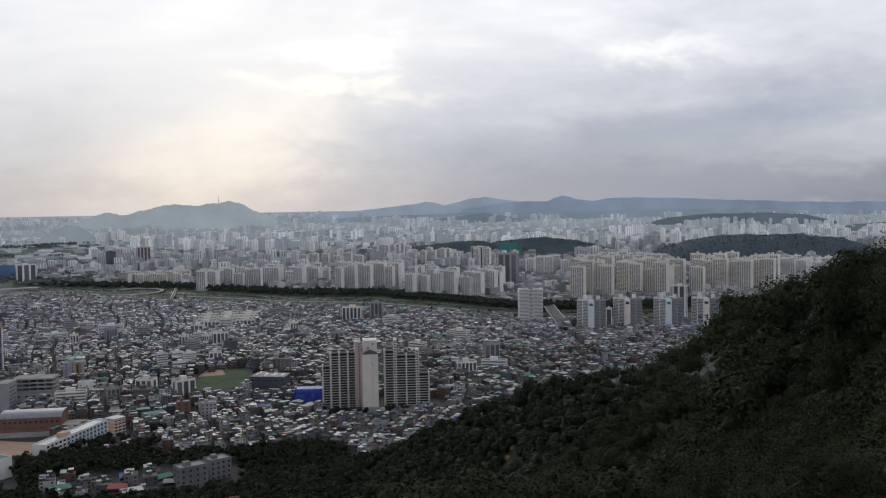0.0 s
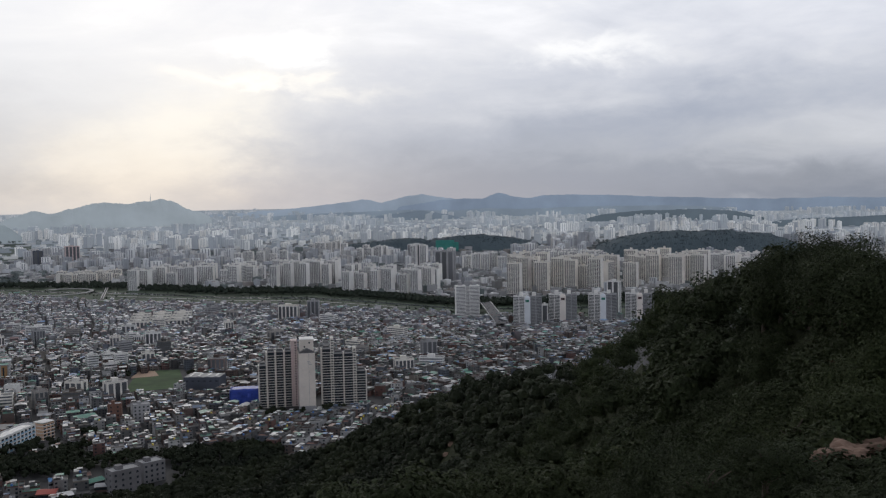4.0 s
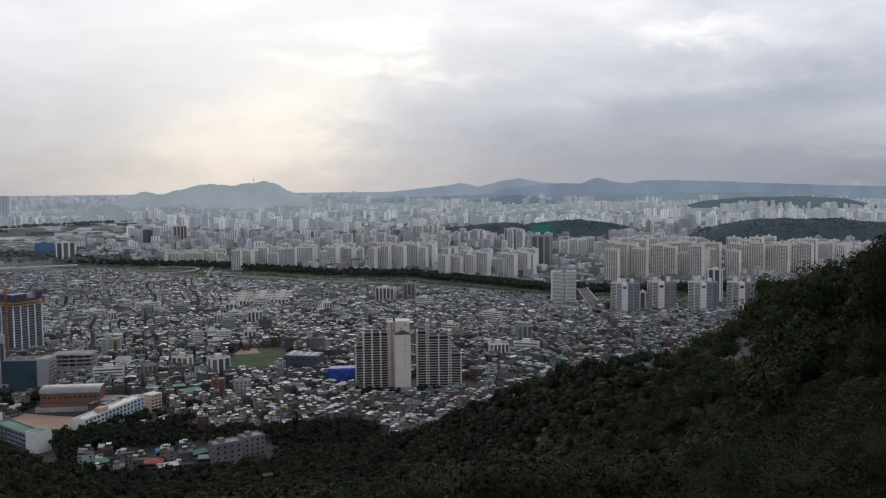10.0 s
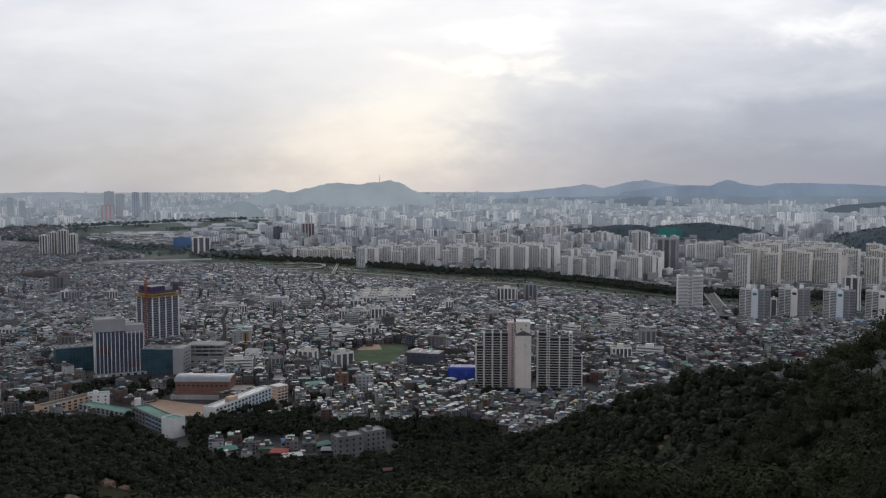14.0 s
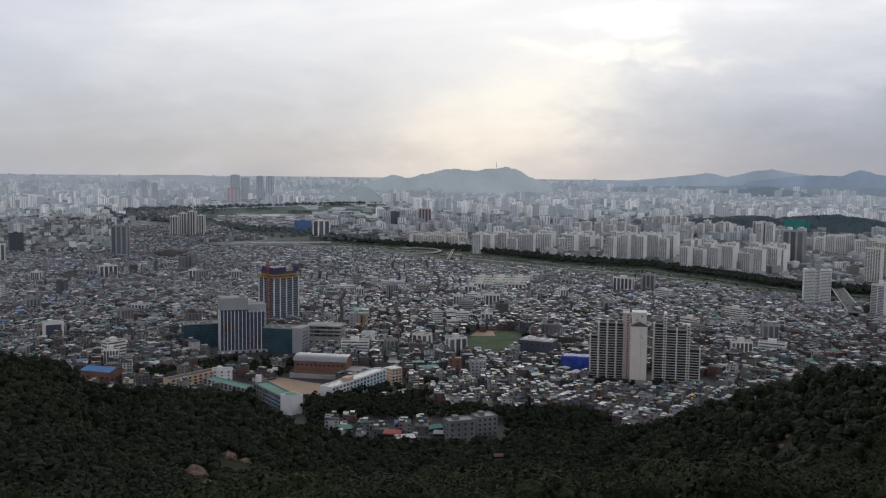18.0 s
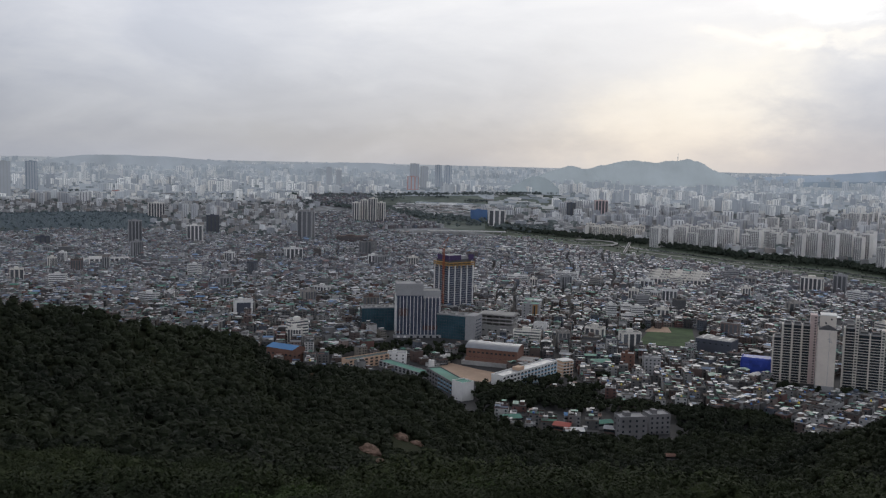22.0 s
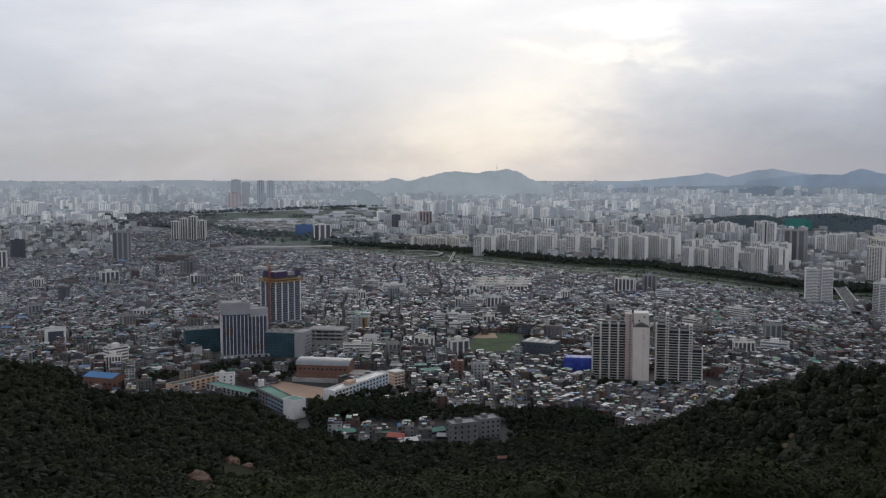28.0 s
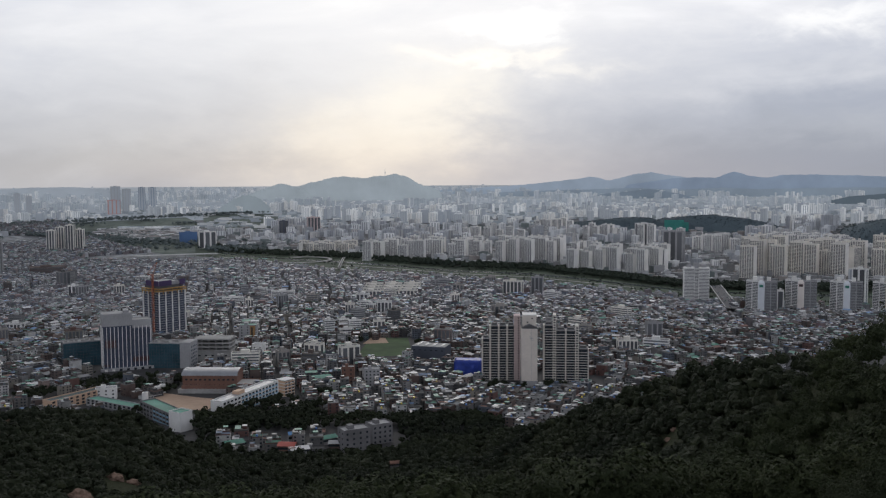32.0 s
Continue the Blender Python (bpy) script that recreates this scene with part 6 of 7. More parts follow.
def school_wing(label, az, dt, w, d, h, turn, wall, floors, bays, roofing, accent=None, piers=True):
    root = block("school_building", label, az, dt, w, d, h, turn, wall, floors, bays, (3.2, 1.9), category="school", roofing=roofing, hut=False, side_bays=0)
    x, y = w / 2, d / 2
    if piers:
        p = Mesh().box(-0.35, -0.4, 0, 0.35, 0.02, h).data("pier", wall)
        for i in range(bays + 1):
            part("pier", p, root, at=Matrix.Translation((-x + w * i / bays, -y, 0)))
    if accent:
        a = Mesh().box(-2.2, -0.22, 0, 2.2, 0.02, 1.35, bottom=True).data("panel", accent)
        for f in range(floors):
            for b in range(bays // 3, bays):
                part("panel", a, root, "light blue panel", at=Matrix.Translation((-x + w * (b + 0.5) / bays, -y, f * (h - 0.4) / floors + 0.15)))
    return root


long_school = school_wing("white school wing with light blue panels and flat roof", -14.75, 885, 92, 13, 15, 56, white_paint, 4, 16, metal_roof, sky_blue)
part("roof_hut", Mesh().box(-16, -3, 15.07, -6, 4, 18).data("roof_hut", peach_paint), long_school, "peach roof hut")
red_end = block("school_stair_block", "peach school stair block with dark windows and white floor bands", -12.35, 935, 13, 12, 15, 40, peach_paint, 5, 3, (2.6, 1.9), category="school", roofing=teal_roof, hut=False, side_bays=2)
for k in range(6):
    part("floor_band", Mesh().box(-6.7, -6.3, 0, 6.7, 6.2, 0.6, bottom=True).data("floor_band", white_paint), red_end, at=Matrix.Translation((0, 0, 0.3 + 3.25 * k)))
school_wing("school wing with a teal painted roof", -19.4, 838, 80, 14, 11.5, -66, dark_render, 3, 12, teal_roof, sky_blue)
block("school_stair_block", "pale blank school stair tower", -18.6, 795, 14, 13, 16, -50, white_paint, 1, 1, (1.0, 1.0), category="school", roofing=teal_roof, hut=False)
school_wing("low school wing with a teal painted roof", -22.1, 922, 78, 13, 5.4, -52, grey_paint, 2, 12, teal_roof)
school_wing("peach rendered school wing with a planted roof", -24.4, 962, 66, 12, 10, 38, peach_paint, 3, 10, roof_deck)
block("school_building", "white school block at the end of the peach wing", -22.75, 975, 20, 12, 11, -4, white_paint, 3, 3, category="school")
ground_patch("playground", [(-20.5, 930), (-17.2, 872), (-15.9, 925), (-19.9, 985)], sand_mat, 0.5, "bare sandy school playground", "playground")
rt = random.Random(5)
for i, (az, dt) in enumerate(((-19.9, 975), (-19.6, 982), (-20.6, 950))):
    ob = thing("water_tank", stand(az, dt), "white cylindrical rooftop tank", "tank", "white tanks")
    me = bpy.data.meshes.new("tank_body")
    bm = cone(3.0, 3.0, (0, 0, -1), (0, 0, 9), 16)
    bm.to_mesh(me)
    bm.free()
    me.materials.append(white_paint)
    part("tank_body", me, ob)
    part("lid", Mesh().box(-1, -1, 9, 1, 1, 9.6).data("lid", grey_paint), ob)


def sheet_hall(label, az, dt, w, d, h, turn, wall, roofing, rise=3.0):
    root = thing("sports_hall", stand(az, dt, turn), label, "hall")
    x, y = w / 2, d / 2
    part("wall", Mesh().box(-x, -y, -5, x, y, h).data("wall", wall), root)
    M = Mesh()
    M.quad((-x - 0.8, -y - 0.8, h), (x + 0.8, -y - 0.8, h), (x + 0.8, 0, h + rise), (-x - 0.8, 0, h + rise))
    M.quad((-x - 0.8, 0, h + rise), (x + 0.8, 0, h + rise), (x + 0.8, y + 0.8, h), (-x - 0.8, y + 0.8, h))
    part("roof", M.data("roof", roofing), root)
    for s in (-1, 1):
        me = bpy.data.meshes.new("gable")
        me.from_pydata([(s * x, -y, h - 0.01), (s * x, y, h - 0.01), (s * x, 0, h + rise - 0.05)], [], [(0, 1, 2)])
        me.materials.append(wall)
        part("gable", me, root)
    for i in range(6):
        part("window", Mesh().box(-1.3, -0.15, 0, 1.3, 0.05, 1.6).data("window", glass), root, at=Matrix.Translation((-x + w * (i + 0.5) / 6, -y, h * 0.55)))
        if i < 3:
            part("window", Mesh().box(-1.3, -0.15, 0, 1.3, 0.05, 1.6).data("window", glass), root, at=pose(x, -y + d * (i + 0.5) / 3, h * 0.45, 0, 0, 90))
    return root


sheet_hall("brick hall with a blue pitched sheet roof", -29.6, 985, 34, 22, 15, -38, brick_wall, blue_roof)
block("screen_building", "white building with a large dark glass front", -32.2, 1320, 25, 16, 23, 6, white_paint, 1, 1, (19, 18), navy_wall, first=2.0)
gym = block("dark_gym", "dark blue-grey hall with a pale roof", -3.35, 1120, 42, 26, 17, -18, navy_wall, 1, 6, (2.5, 1.2), first=13, roofing=white_paint, hut=False)
part("roof_sheet", Mesh().box(-20.6, -12.6, 17.95, 20.6, 12.6, 18.2, bottom=True).data("roof_sheet", concrete), gym, "pale sheet roof")
for i in range(4):
    part("roof_light", Mesh().box(-1.2, -9, 18.2, 1.2, 9, 18.7).data("roof_light", metal_roof), gym, at=Matrix.Translation((-15 + 10 * i, 0, 0)))
ground_patch("sports_field", [(-8.0, 1145), (-4.5, 1150), (-4.8, 1310), (-7.1, 1320)], field_grass, 0.5, "green school sports field", "field")
ground_patch("sandy_pitch", [(-7.6, 1255), (-6.0, 1260), (-6.2, 1312), (-7.1, 1318)], sand_mat, 0.7, "bare sandy pitch beside the field", "field", 4)


def tarp_building():
    root = thing("wrapped_building", stand(-1.0, 1012, -4), "building wrapped in bright blue tarpaulin", "building")
    r = np.random.RandomState(2)
    n = 24
    v, q = [], []
    # sides then top as one draped sheet
    loop = [(-16, -9), (16, -9), (16, 9), (-16, 9)]
    ring = []
    for k in range(4):
        a, b = loop[k], loop[(k + 1) % 4]
        ring += [(a[0] + (b[0] - a[0]) * i / n, a[1] + (b[1] - a[1]) * i / n) for i in range(n)]
    rows = [0, 3, 6.3, 6.7, 10, 13.3, 13.7, 17, 19.4, 20]
    for z in rows:
        for i, (px, py) in enumerate(ring):
            pull = 0.88 if z == 20 else 0.975 if z == 19.4 else 1.0 + (0.022 * r.uniform(-1, 1)) - (0.015 if 6 < z < 7 or 13 < z < 14 else 0)
            v.append((px * pull, py * pull, z - 0.6 + r.uniform(-0.3, 0.3) * (2.2 if z > 19 else 1)))
    m = len(ring)
    for j in range(len(rows) - 1):
        for i in range(m):
            q.append((j * m + i, j * m + (i + 1) % m, (j + 1) * m + (i + 1) % m, (j + 1) * m + i))
    part("tarpaulin", raw_mesh("tarpaulin", v, q, [tarp_blue], smooth=True), root)
    part("tarpaulin_top", Mesh().box(-14.0, -7.8, 19.0, 14.0, 7.8, 19.5).data("tarpaulin_top", tarp_blue), root)
    for i in range(9):
        for py in (-9.4,):
            part("scaffold_pole", Mesh().box(-0.08, -0.08, 0, 0.08, 0.08, 18.6).data("scaffold_pole", tarp_blue), root, at=Matrix.Translation((-16 + 4 * i, py, 0)))


tarp_building()

# --- the near estate of flats ---


def near_flats(name, label, az, dt, turn, runs, d=13):
    """runs: (kind, width, storeys) from one end to the other; b: balconies, s: stair tower with chequered windows, p: pier, t: plain stair tower."""
    root = thing(name, stand(az, dt, turn), label, "apartment building", "near estate of flats")
    x = -sum(r[1] for r in runs) / 2
    y = d / 2
    fl = 2.75
    for kind, w, n in runs:
        h = n * fl + 1.5
        back = {"b": 0.0, "s": -0.9, "p": -0.7, "t": -0.4}[kind]
        wall = pink_paint if kind == "t" else cream_render if kind in "sp" else dull_render
        part("wall", Mesh().box(x, -y + back, -4, x + w, y + back * 0.02, h).data("wall", wall), root)
        if kind == "b":
            part("roof", Mesh().roof(x, -y, h + 0.004, x + w, y, 1.0, 0.3, 0, 1).data("roof", grey_paint, dark_roof), root)
            part("roof_cap", Mesh().box(x + w * 0.15, -y * 0.6, h + 0.07, x + w * 0.85, y * 0.6, h + 2.6).data("roof_cap", dark_roof), root, "dark pitched roof cap")
            part("glazing", Mesh().box(x + 0.2, -y - 0.06, 1.0, x + w - 0.2, -y + 0.05, h - 0.6).data("glazing", glass), root)
            bal = Mesh().box(0.1, -1.25, 0, w - 0.1, -0.07, 0.22, bottom=True).box(0.1, -1.3, 0.22, w - 0.1, -1.18, 0.72, 1).data("balcony", white_paint, beige_rail)
            for f in range(1, n):
                part("balcony", bal, root, at=Matrix.Translation((x, -y, f * fl)))
        elif kind in "st":
            pane = Mesh().box(-w * (0.30 if kind == "s" else 0.12), -0.08, 0, w * (0.30 if kind == "s" else 0.12), 0.03, 1.25, bottom=True).data("stair_window", glass)
            for f in range(n):
                part("stair_window", pane, root, at=Matrix.Translation((x + w * (0.5 if kind == "s" else 0.72), -y + back, f * fl + 1.2)))
        x += w
    return root


near_flats("apartment_building", "balconied slab of flats with white piers and stair tower", 0.95, 1000, 2,
           [("p", 1.3, 16), ("b", 7.0, 16), ("p", 1.7, 21), ("b", 7.4, 21), ("p", 1.7, 21), ("b", 7.4, 21), ("p", 1.7, 21), ("b", 6.6, 21), ("t", 6.4, 25)])
near_flats("apartment_building", "stepped slab of flats with chequered stair towers", 4.95, 990, 2,
           [("p", 1.7, 22), ("b", 8.6, 22), ("s", 3.4, 26), ("b", 9.6, 20), ("p", 1.3, 20), ("b", 9.2, 20), ("s", 3.6, 22), ("b", 9.6, 13), ("p", 1.2, 13)])


def end_slab():
    root = thing("apartment_building", stand(2.72, 968, 3), "white end wall of a tall slab with a pitched cap", "apartment building", "near estate of flats")
    part("wall", Mesh().box(-8.2, -4, -4, 8.2, 26, 61).data("wall", cream_gable), root)
    part("base", Mesh().box(-8.5, -4.3, -4, 8.5, 26.2, 6).data("base", grey_paint), root, "grey ground-floor band")
    me = bpy.data.meshes.new("cap")
    me.from_pydata([(-8.2, -4, 61), (8.2, -4, 61), (8.2, -4, 62), (0, -4, 65.5), (-8.2, -4, 62), (-8.2, 26, 61), (8.2, 26, 61), (8.2, 26, 62), (0, 26, 65.5), (-8.2, 26, 62)], [],
                   [(0, 1, 2, 3, 4), (9, 8, 7, 6, 5), (2, 1, 6, 7), (0, 4, 9, 5), (3, 2, 7, 8), (4, 3, 8, 9)])
    me.materials.append(dark_roof)
    part("cap", me, root, "dark eaves under the cap")
    part("head", Mesh().box(-6.6, 2, 62, 7.4, 20, 74).data("head", cream_gable), root)
    part("head_roof", Mesh().box(-7, 1.6, 74, 7.8, 20.4, 74.8, bottom=True).data("head_roof", white_paint), root)
    for i, z in enumerate((66, 70)):
        part("head_window", Mesh().box(-0.8, -0.1, 0, 0.8, 0.05, 1.6).data("head_window", glass), root, at=Matrix.Translation((-2 + 5 * i, 2, z)))
    bar = Mesh().box(-1.5, -0.05, 0, 1.5, 0.02, 0.5, bottom=True).data("sign_bar", grey_paint)
    for i in range(3):
        part("sign_bar", bar, root, "faded sign bar", at=Matrix.Translation((1.5 + 0.8 * i, -4, 52 - 1.6 * i)))
    part("joint", Mesh().box(-0.12, -0.06, 6, 0.12, 0.02, 60, bottom=True).data("joint", grey_paint), root, at=Matrix.Translation((1.8, -4, 0)))
    for f in range(21):
        part("side_window", Mesh().box(-8, -0.08, 0, 8, 0.03, 1.3).data("side_window", glass), root, at=pose(8.2, 13, 4 + 2.75 * f, 0, 0, 90))


end_slab()

# --- flats before the river ---
banded("apartment_tower", "beige tower of flats near the river", 1.72, 1930, 40, 16, 30, -18, apt_cream, 10, far_glass, "apartment building", strips=5)
banded("apartment_tower", "grey tower of flats near the river", 3.2, 1940, 24, 16, 37, -8, grey_paint, 12, far_glass, "apartment building", strips=3)


def pale_tower():
    root = thing("apartment_tower", stand(12.65, 1875, 8), "pale twin-winged tower of flats by the bridge", "apartment building")
    for x0, x1, h in ((-24, -4, 68), (4, 24, 68), (-6, 6, 66)):
        dy = 5 if x0 == -6 else 0
        part("wall", Mesh().box(x0, -9 + dy, -4, x1, 9, h).data("wall", white_paint), root)
        data = Mesh().box(x0 + 0.8, -0.2, 0, x1 - 0.8, 0.05, 1.25, bottom=True).data("window_band", far_glass)
        for f in range(23):
            part("window_band", data, root, at=Matrix.Translation((0, -9 + dy, 2.2 + 2.8 * f)))
    part("core", Mesh().box(-5, -3, 66, 5, 6, 76).data("core", grey_paint), root)
    for s in (-1, 1):
        part("stair_head", Mesh().box(-4, -4, 68, 4, 4, 73.5).data("stair_head", grey_paint), root, at=Matrix.Translation((14 * s, 1, 0)))
    part("podium", Mesh().box(-30, -14, -4, 44, 12, 6).data("podium", concrete), root)


pale_tower()


def winged_block(az, dt, logo, turn, panel):
    root = thing("apartment_building", stand(az, dt, turn), "white slab of flats with a sign panel on its gable", "apartment building", "flats before the river")

    def wing(at, w, h, paint, rail):
        wall = part("wing", Mesh().box(-w / 2, -7, -4, w / 2, 7, h).data("wing", paint), root, at=at)
        part("wing_roof", Mesh().roof(-w / 2, -7, h + 0.004, w / 2, 7, 1.0, 0.4, 0, 1).data("wing_roof", paint, dark_roof), wall)
        n = max(2, int(w / 9))
        data = ridged_strip(w * 0.86 / n, h, far_glass, rail)
        for b in range(n):
            part("balcony_strip", data, wall, at=Matrix.Translation((-w / 2 + w * (b + 0.5) / n, -7, 0)))

    wing(pose(-13, 2, 0, 0, 0, -22), 24, 56, white_paint, white_paint)
    wing(pose(13, 2, 0, 0, 0, 28), 24, 56, grey_paint, grey_paint)
    part("gable", Mesh().box(-5.4, -13, -4, 5.4, -2, 53).data("gable", panel), root, "plain pale rendered gable", at=Matrix.Translation((1, 0, 0)))
    me = bpy.data.meshes.new("gable_cap")
    me.from_pydata([(-5.4, -13, 53), (5.4, -13, 53), (5.4, -2, 53), (-5.4, -2, 53), (-2.5, -10, 57), (2.5, -10, 57), (2.5, -4, 57), (-2.5, -4, 57)], [], [(0, 1, 5, 4), (1, 2, 6, 5), (2, 3, 7, 6), (3, 0, 4, 7), (4, 5, 6, 7)])
    me.materials.append(panel)
    part("gable_cap", me, root, at=Matrix.Translation((1, 0, 0.003)))
    part("sign_panel", Mesh().box(-3.4, -0.2, 45.5, 3.4, 0.05, 50, bottom=True).data("sign_panel", logo), root, "plain coloured sign panel", at=Matrix.Translation((1, -13, 0)))
    for s in (-1, 1):
        part("stair_head", Mesh().box(-3.5, -3, 56, 3.5, 3, 63).data("stair_head", apt_wall), root, at=Matrix.Translation((12 * s, 3, 0)))


winged_block(16.35, 1765, teal_roof, -6, gable_blue)
winged_block(18.5, 1800, maroon, -4, gable_pink)
winged_block(20.9, 1805, teal_roof, 2, gable_blue)
winged_block(23.1, 1820, maroon, -2, gable_pink)
banded("apartment_building", "low white block between the towers", 17.4, 1800, 12, 12, 36, 0, white_paint, 12, far_glass, "apartment building", strips=1)
banded("apartment_building", "white slab of flats behind the sign-panel blocks", 21.6, 1960, 26, 13, 66, -24, white_paint, 20, far_glass, "apartment building", strips=2)

# --- single buildings in and beyond the town: heading, distance, width, depth, height, turn ---
for name, label, az, dt, w, d, h, turn, mat, pane, strips in (
        ("office_tower", "dark glass tower on the skyline", -43.9, 5800, 58, 40, 160, 10, hazy_slate, hazy_glass, 4),
        ("apartment_tower", "grey residential tower on the skyline", -45.3, 4950, 48, 40, 170, 20, hazy_grey, hazy_glass, 3),
        ("apartment_tower", "grey residential tower on the skyline", -46.6, 4600, 50, 40, 148, 20, hazy_grey, hazy_glass, 3),
        ("hotel", "cream hotel with white upright ribs", -37.2, 3450, 56, 24, 57, 6, apt_cream, far_glass, 6),
        ("office_building", "brown-grey office block in town", -38.4, 2500, 33, 18, 64, 6, grey_paint, far_glass, 4),
        ("office_building", "dark glass office block in town", -34.0, 2800, 34, 22, 58, 12, navy_wall, far_glass, 3),
        ("office_building", "pale office block with a dark core", -35.0, 2530, 40, 20, 50, -8, apt_wall, far_glass, 4),
        ("office_building", "tall slate-grey office tower", -28.45, 2640, 42, 28, 84, -20, grey_paint, far_glass, 3)):
    banded(name, label, az, dt, w, d, h, turn, mat, 10, pane, "building", strips=strips)
for name, label, az, dt, w, d, h, turn, mat, pane, strips in (
        ("office_building", "dark low office block with pale roof", -43.4, 2490, 32, 20, 26, 8, navy_wall, far_glass, 3),
        ("skyline_tower", "unfinished grey tower on the skyline", -21.9, 6900, 60, 40, 182, 10, hazy_grey, hazy_glass, 3),
        ("skyline_tower", "unfinished grey tower on the skyline", -21.3, 7100, 54, 40, 160, 10, hazy_grey, hazy_glass, 3),
        ("skyline_tower", "dark blue glass tower on the skyline", -20.45, 7150, 50, 40, 172, 0, hazy_slate, hazy_glass, 3),
        ("skyline_tower", "dark blue glass tower on the skyline", -19.85, 6800, 52, 40, 174, 0, hazy_slate, hazy_glass, 3),
        ("skyline_tower", "pale blue tower on the skyline", -27.1, 7000, 40, 40, 138, 0, hazy_grey, hazy_glass, 3),
        ("skyline_tower", "pale blue tower on the skyline", -26.5, 7000, 40, 40, 120, 0, hazy_grey, hazy_glass, 3),
        ("office_building", "low block with a large blue panelled front", -17.9, 3560, 62, 30, 44, 6, slate_blue, slate_blue, 1)):
    banded(name, label, az, dt, w, d, h, turn, mat, 10, pane, "building", strips=strips)
for name, label, az, dt, w, d, h, turn, mat, pane, strips in (
        ("office_building", "white and grey office block by the river", -16.8, 3350, 60, 26, 57, 4, apt_wall, far_glass, 3),
        ("office_building", "dark office block across the river", -12.3, 4070, 36, 26, 56, 6, navy_wall, far_glass, 2),
        ("apartment_tower", "pinkish tower of flats across the river", -10.5, 4000, 54, 30, 74, 10, pink_paint, far_glass, 4),
        ("office_tower", "brown-grey office tower across the river", 11.35, 2640, 54, 30, 92, -14, grey_paint, far_glass, 3),
        ("apartment_building", "white stepped block of flats", 9.6, 3300, 60, 24, 80, -20, white_paint, far_glass, 4),
        ("apartment_building", "low white slab in the low-rise quarter", -40.4, 2070, 120, 12, 17, 10, apt_wall, far_glass, 12),
        ("office_building", "white stepped block in the low-rise quarter", -29.2, 2140, 38, 20, 30, 14, white_paint, far_glass, 4)):
    banded(name, label, az, dt, w, d, h, turn, mat, 10, pane, "building", strips=strips)
banded("skyline_block", "reddish unfinished block below the skyline towers", -22.0, 6700, 78, 40, 92, 8, hazy_red, 10, hazy_glass, "building", strips=3)
banded("office_building", "low building with a red front in the far city", -39.35, 5120, 56, 30, 26, 0, hazy_red, 10, hazy_glass, "building", strips=1)
for i in range(4):
    banded("apartment_tower", "cream tower of flats near the river", -25.4 + 0.5 * i, 3330 + 40 * (i % 2), 26, 22, 74 + 8 * (i % 3), -20, apt_cream, 10, far_glass, "apartment building", "cream towers", strips=3)

for i, (az, dt, w, d, h, turn) in enumerate(TOWN_BLOCKS):
    rows = i < 12
    banded("walk_up_flats" if rows else "mid_rise", "pale five-storey walk-up slab in parallel rows" if rows else "white mid-rise block among low houses", az, dt, w, d, h, turn, cream_front if rows else white_paint, int(h / 2.8), far_glass, "apartment building", "walk-up rows" if rows else "", strips=5 if rows else 0, roofing=concrete)
banded("brick_complex", "long reddish-brown brick complex in the low-rise quarter", -25.7, 2600, 84, 40, 19, 6, dull_brown, 5, far_glass, "building", roofing=dull_brown)

# five- to nine-storey blocks that stand out of the low roofs
rm = random.Random(9)
made = 0
while made < 80:
    az, dt = rm.uniform(-46, 12), rm.uniform(1080, 2350)
    ds, zs = crest(az)
    if math.degrees(math.atan2(float(town_z(dt)) - EYE.z, dt)) < float(np.interp(az, RIDGE[:, 0], RIDGE[:, 1])) + 0.8 or (az > -29 and dt > banks(az)[0] - 60):
        continue
    px, py = np.array([dt * math.sin(radians(az))]), np.array([dt * math.cos(radians(az))])
    if not free_of(px, py, 14)[0]:
        continue
    far = dt > 1700 and az < -24
    h = rm.uniform(16, 27) * (1.5 if far and rm.random() < 0.5 else 1)
    if rm.random() < 0.5:
        banded("mid_rise", "mid-rise block with ribbon windows among low houses", az, dt, rm.uniform(14, 34), rm.uniform(11, 15), h, rm.uniform(-35, 35), rm.choice([apt_front, grey_paint, house_wall, house_wall, dull_render, cream_front, white_paint]), int(h / 3.2), far_glass, "building", "mid-rise blocks")
    else:
        banded("mid_rise", "mid-rise block with upright window strips among low houses", az, dt, rm.uniform(13, 26), rm.uniform(11, 15), h, rm.uniform(-35, 35), rm.choice([apt_front, grey_paint, cream_front, house_wall, dull_render]), 6, far_glass, "building", "mid-rise blocks", strips=rm.choice([3, 4, 5]))
    made += 1

# --- the walk-up flats and coloured roofs at the foot of the hill ---
block("walk_up_flats", "grey four-storey walk-up flats at the wood's edge", -8.2, 690, 21, 13, 16, 22, dark_render, 4, 4, (1.5, 1.6), side_bays=0, left_bays=2, category="apartment building")
block("walk_up_flats", "grey four-storey walk-up flats at the wood's edge", -6.65, 712, 17, 13, 15, 26, dark_render, 4, 4, (1.5, 1.6), side_bays=0, category="apartment building")
block("walk_up_flats", "grey block of flats in the low-rise quarter", -7.05, 972, 16, 12, 18, 4, grey_paint, 5, 4, category="apartment building", side_bays=2)
block("walk_up_flats", "dark red brick building in the low-rise quarter", -8.5, 990, 13, 12, 17, -6, brick_wall, 4, 2, category="building")
sheet_hall("low hall with a green sheet roof", -10.2, 990, 20, 18, 7, 20, grey_paint, teal_roof, 2.0)

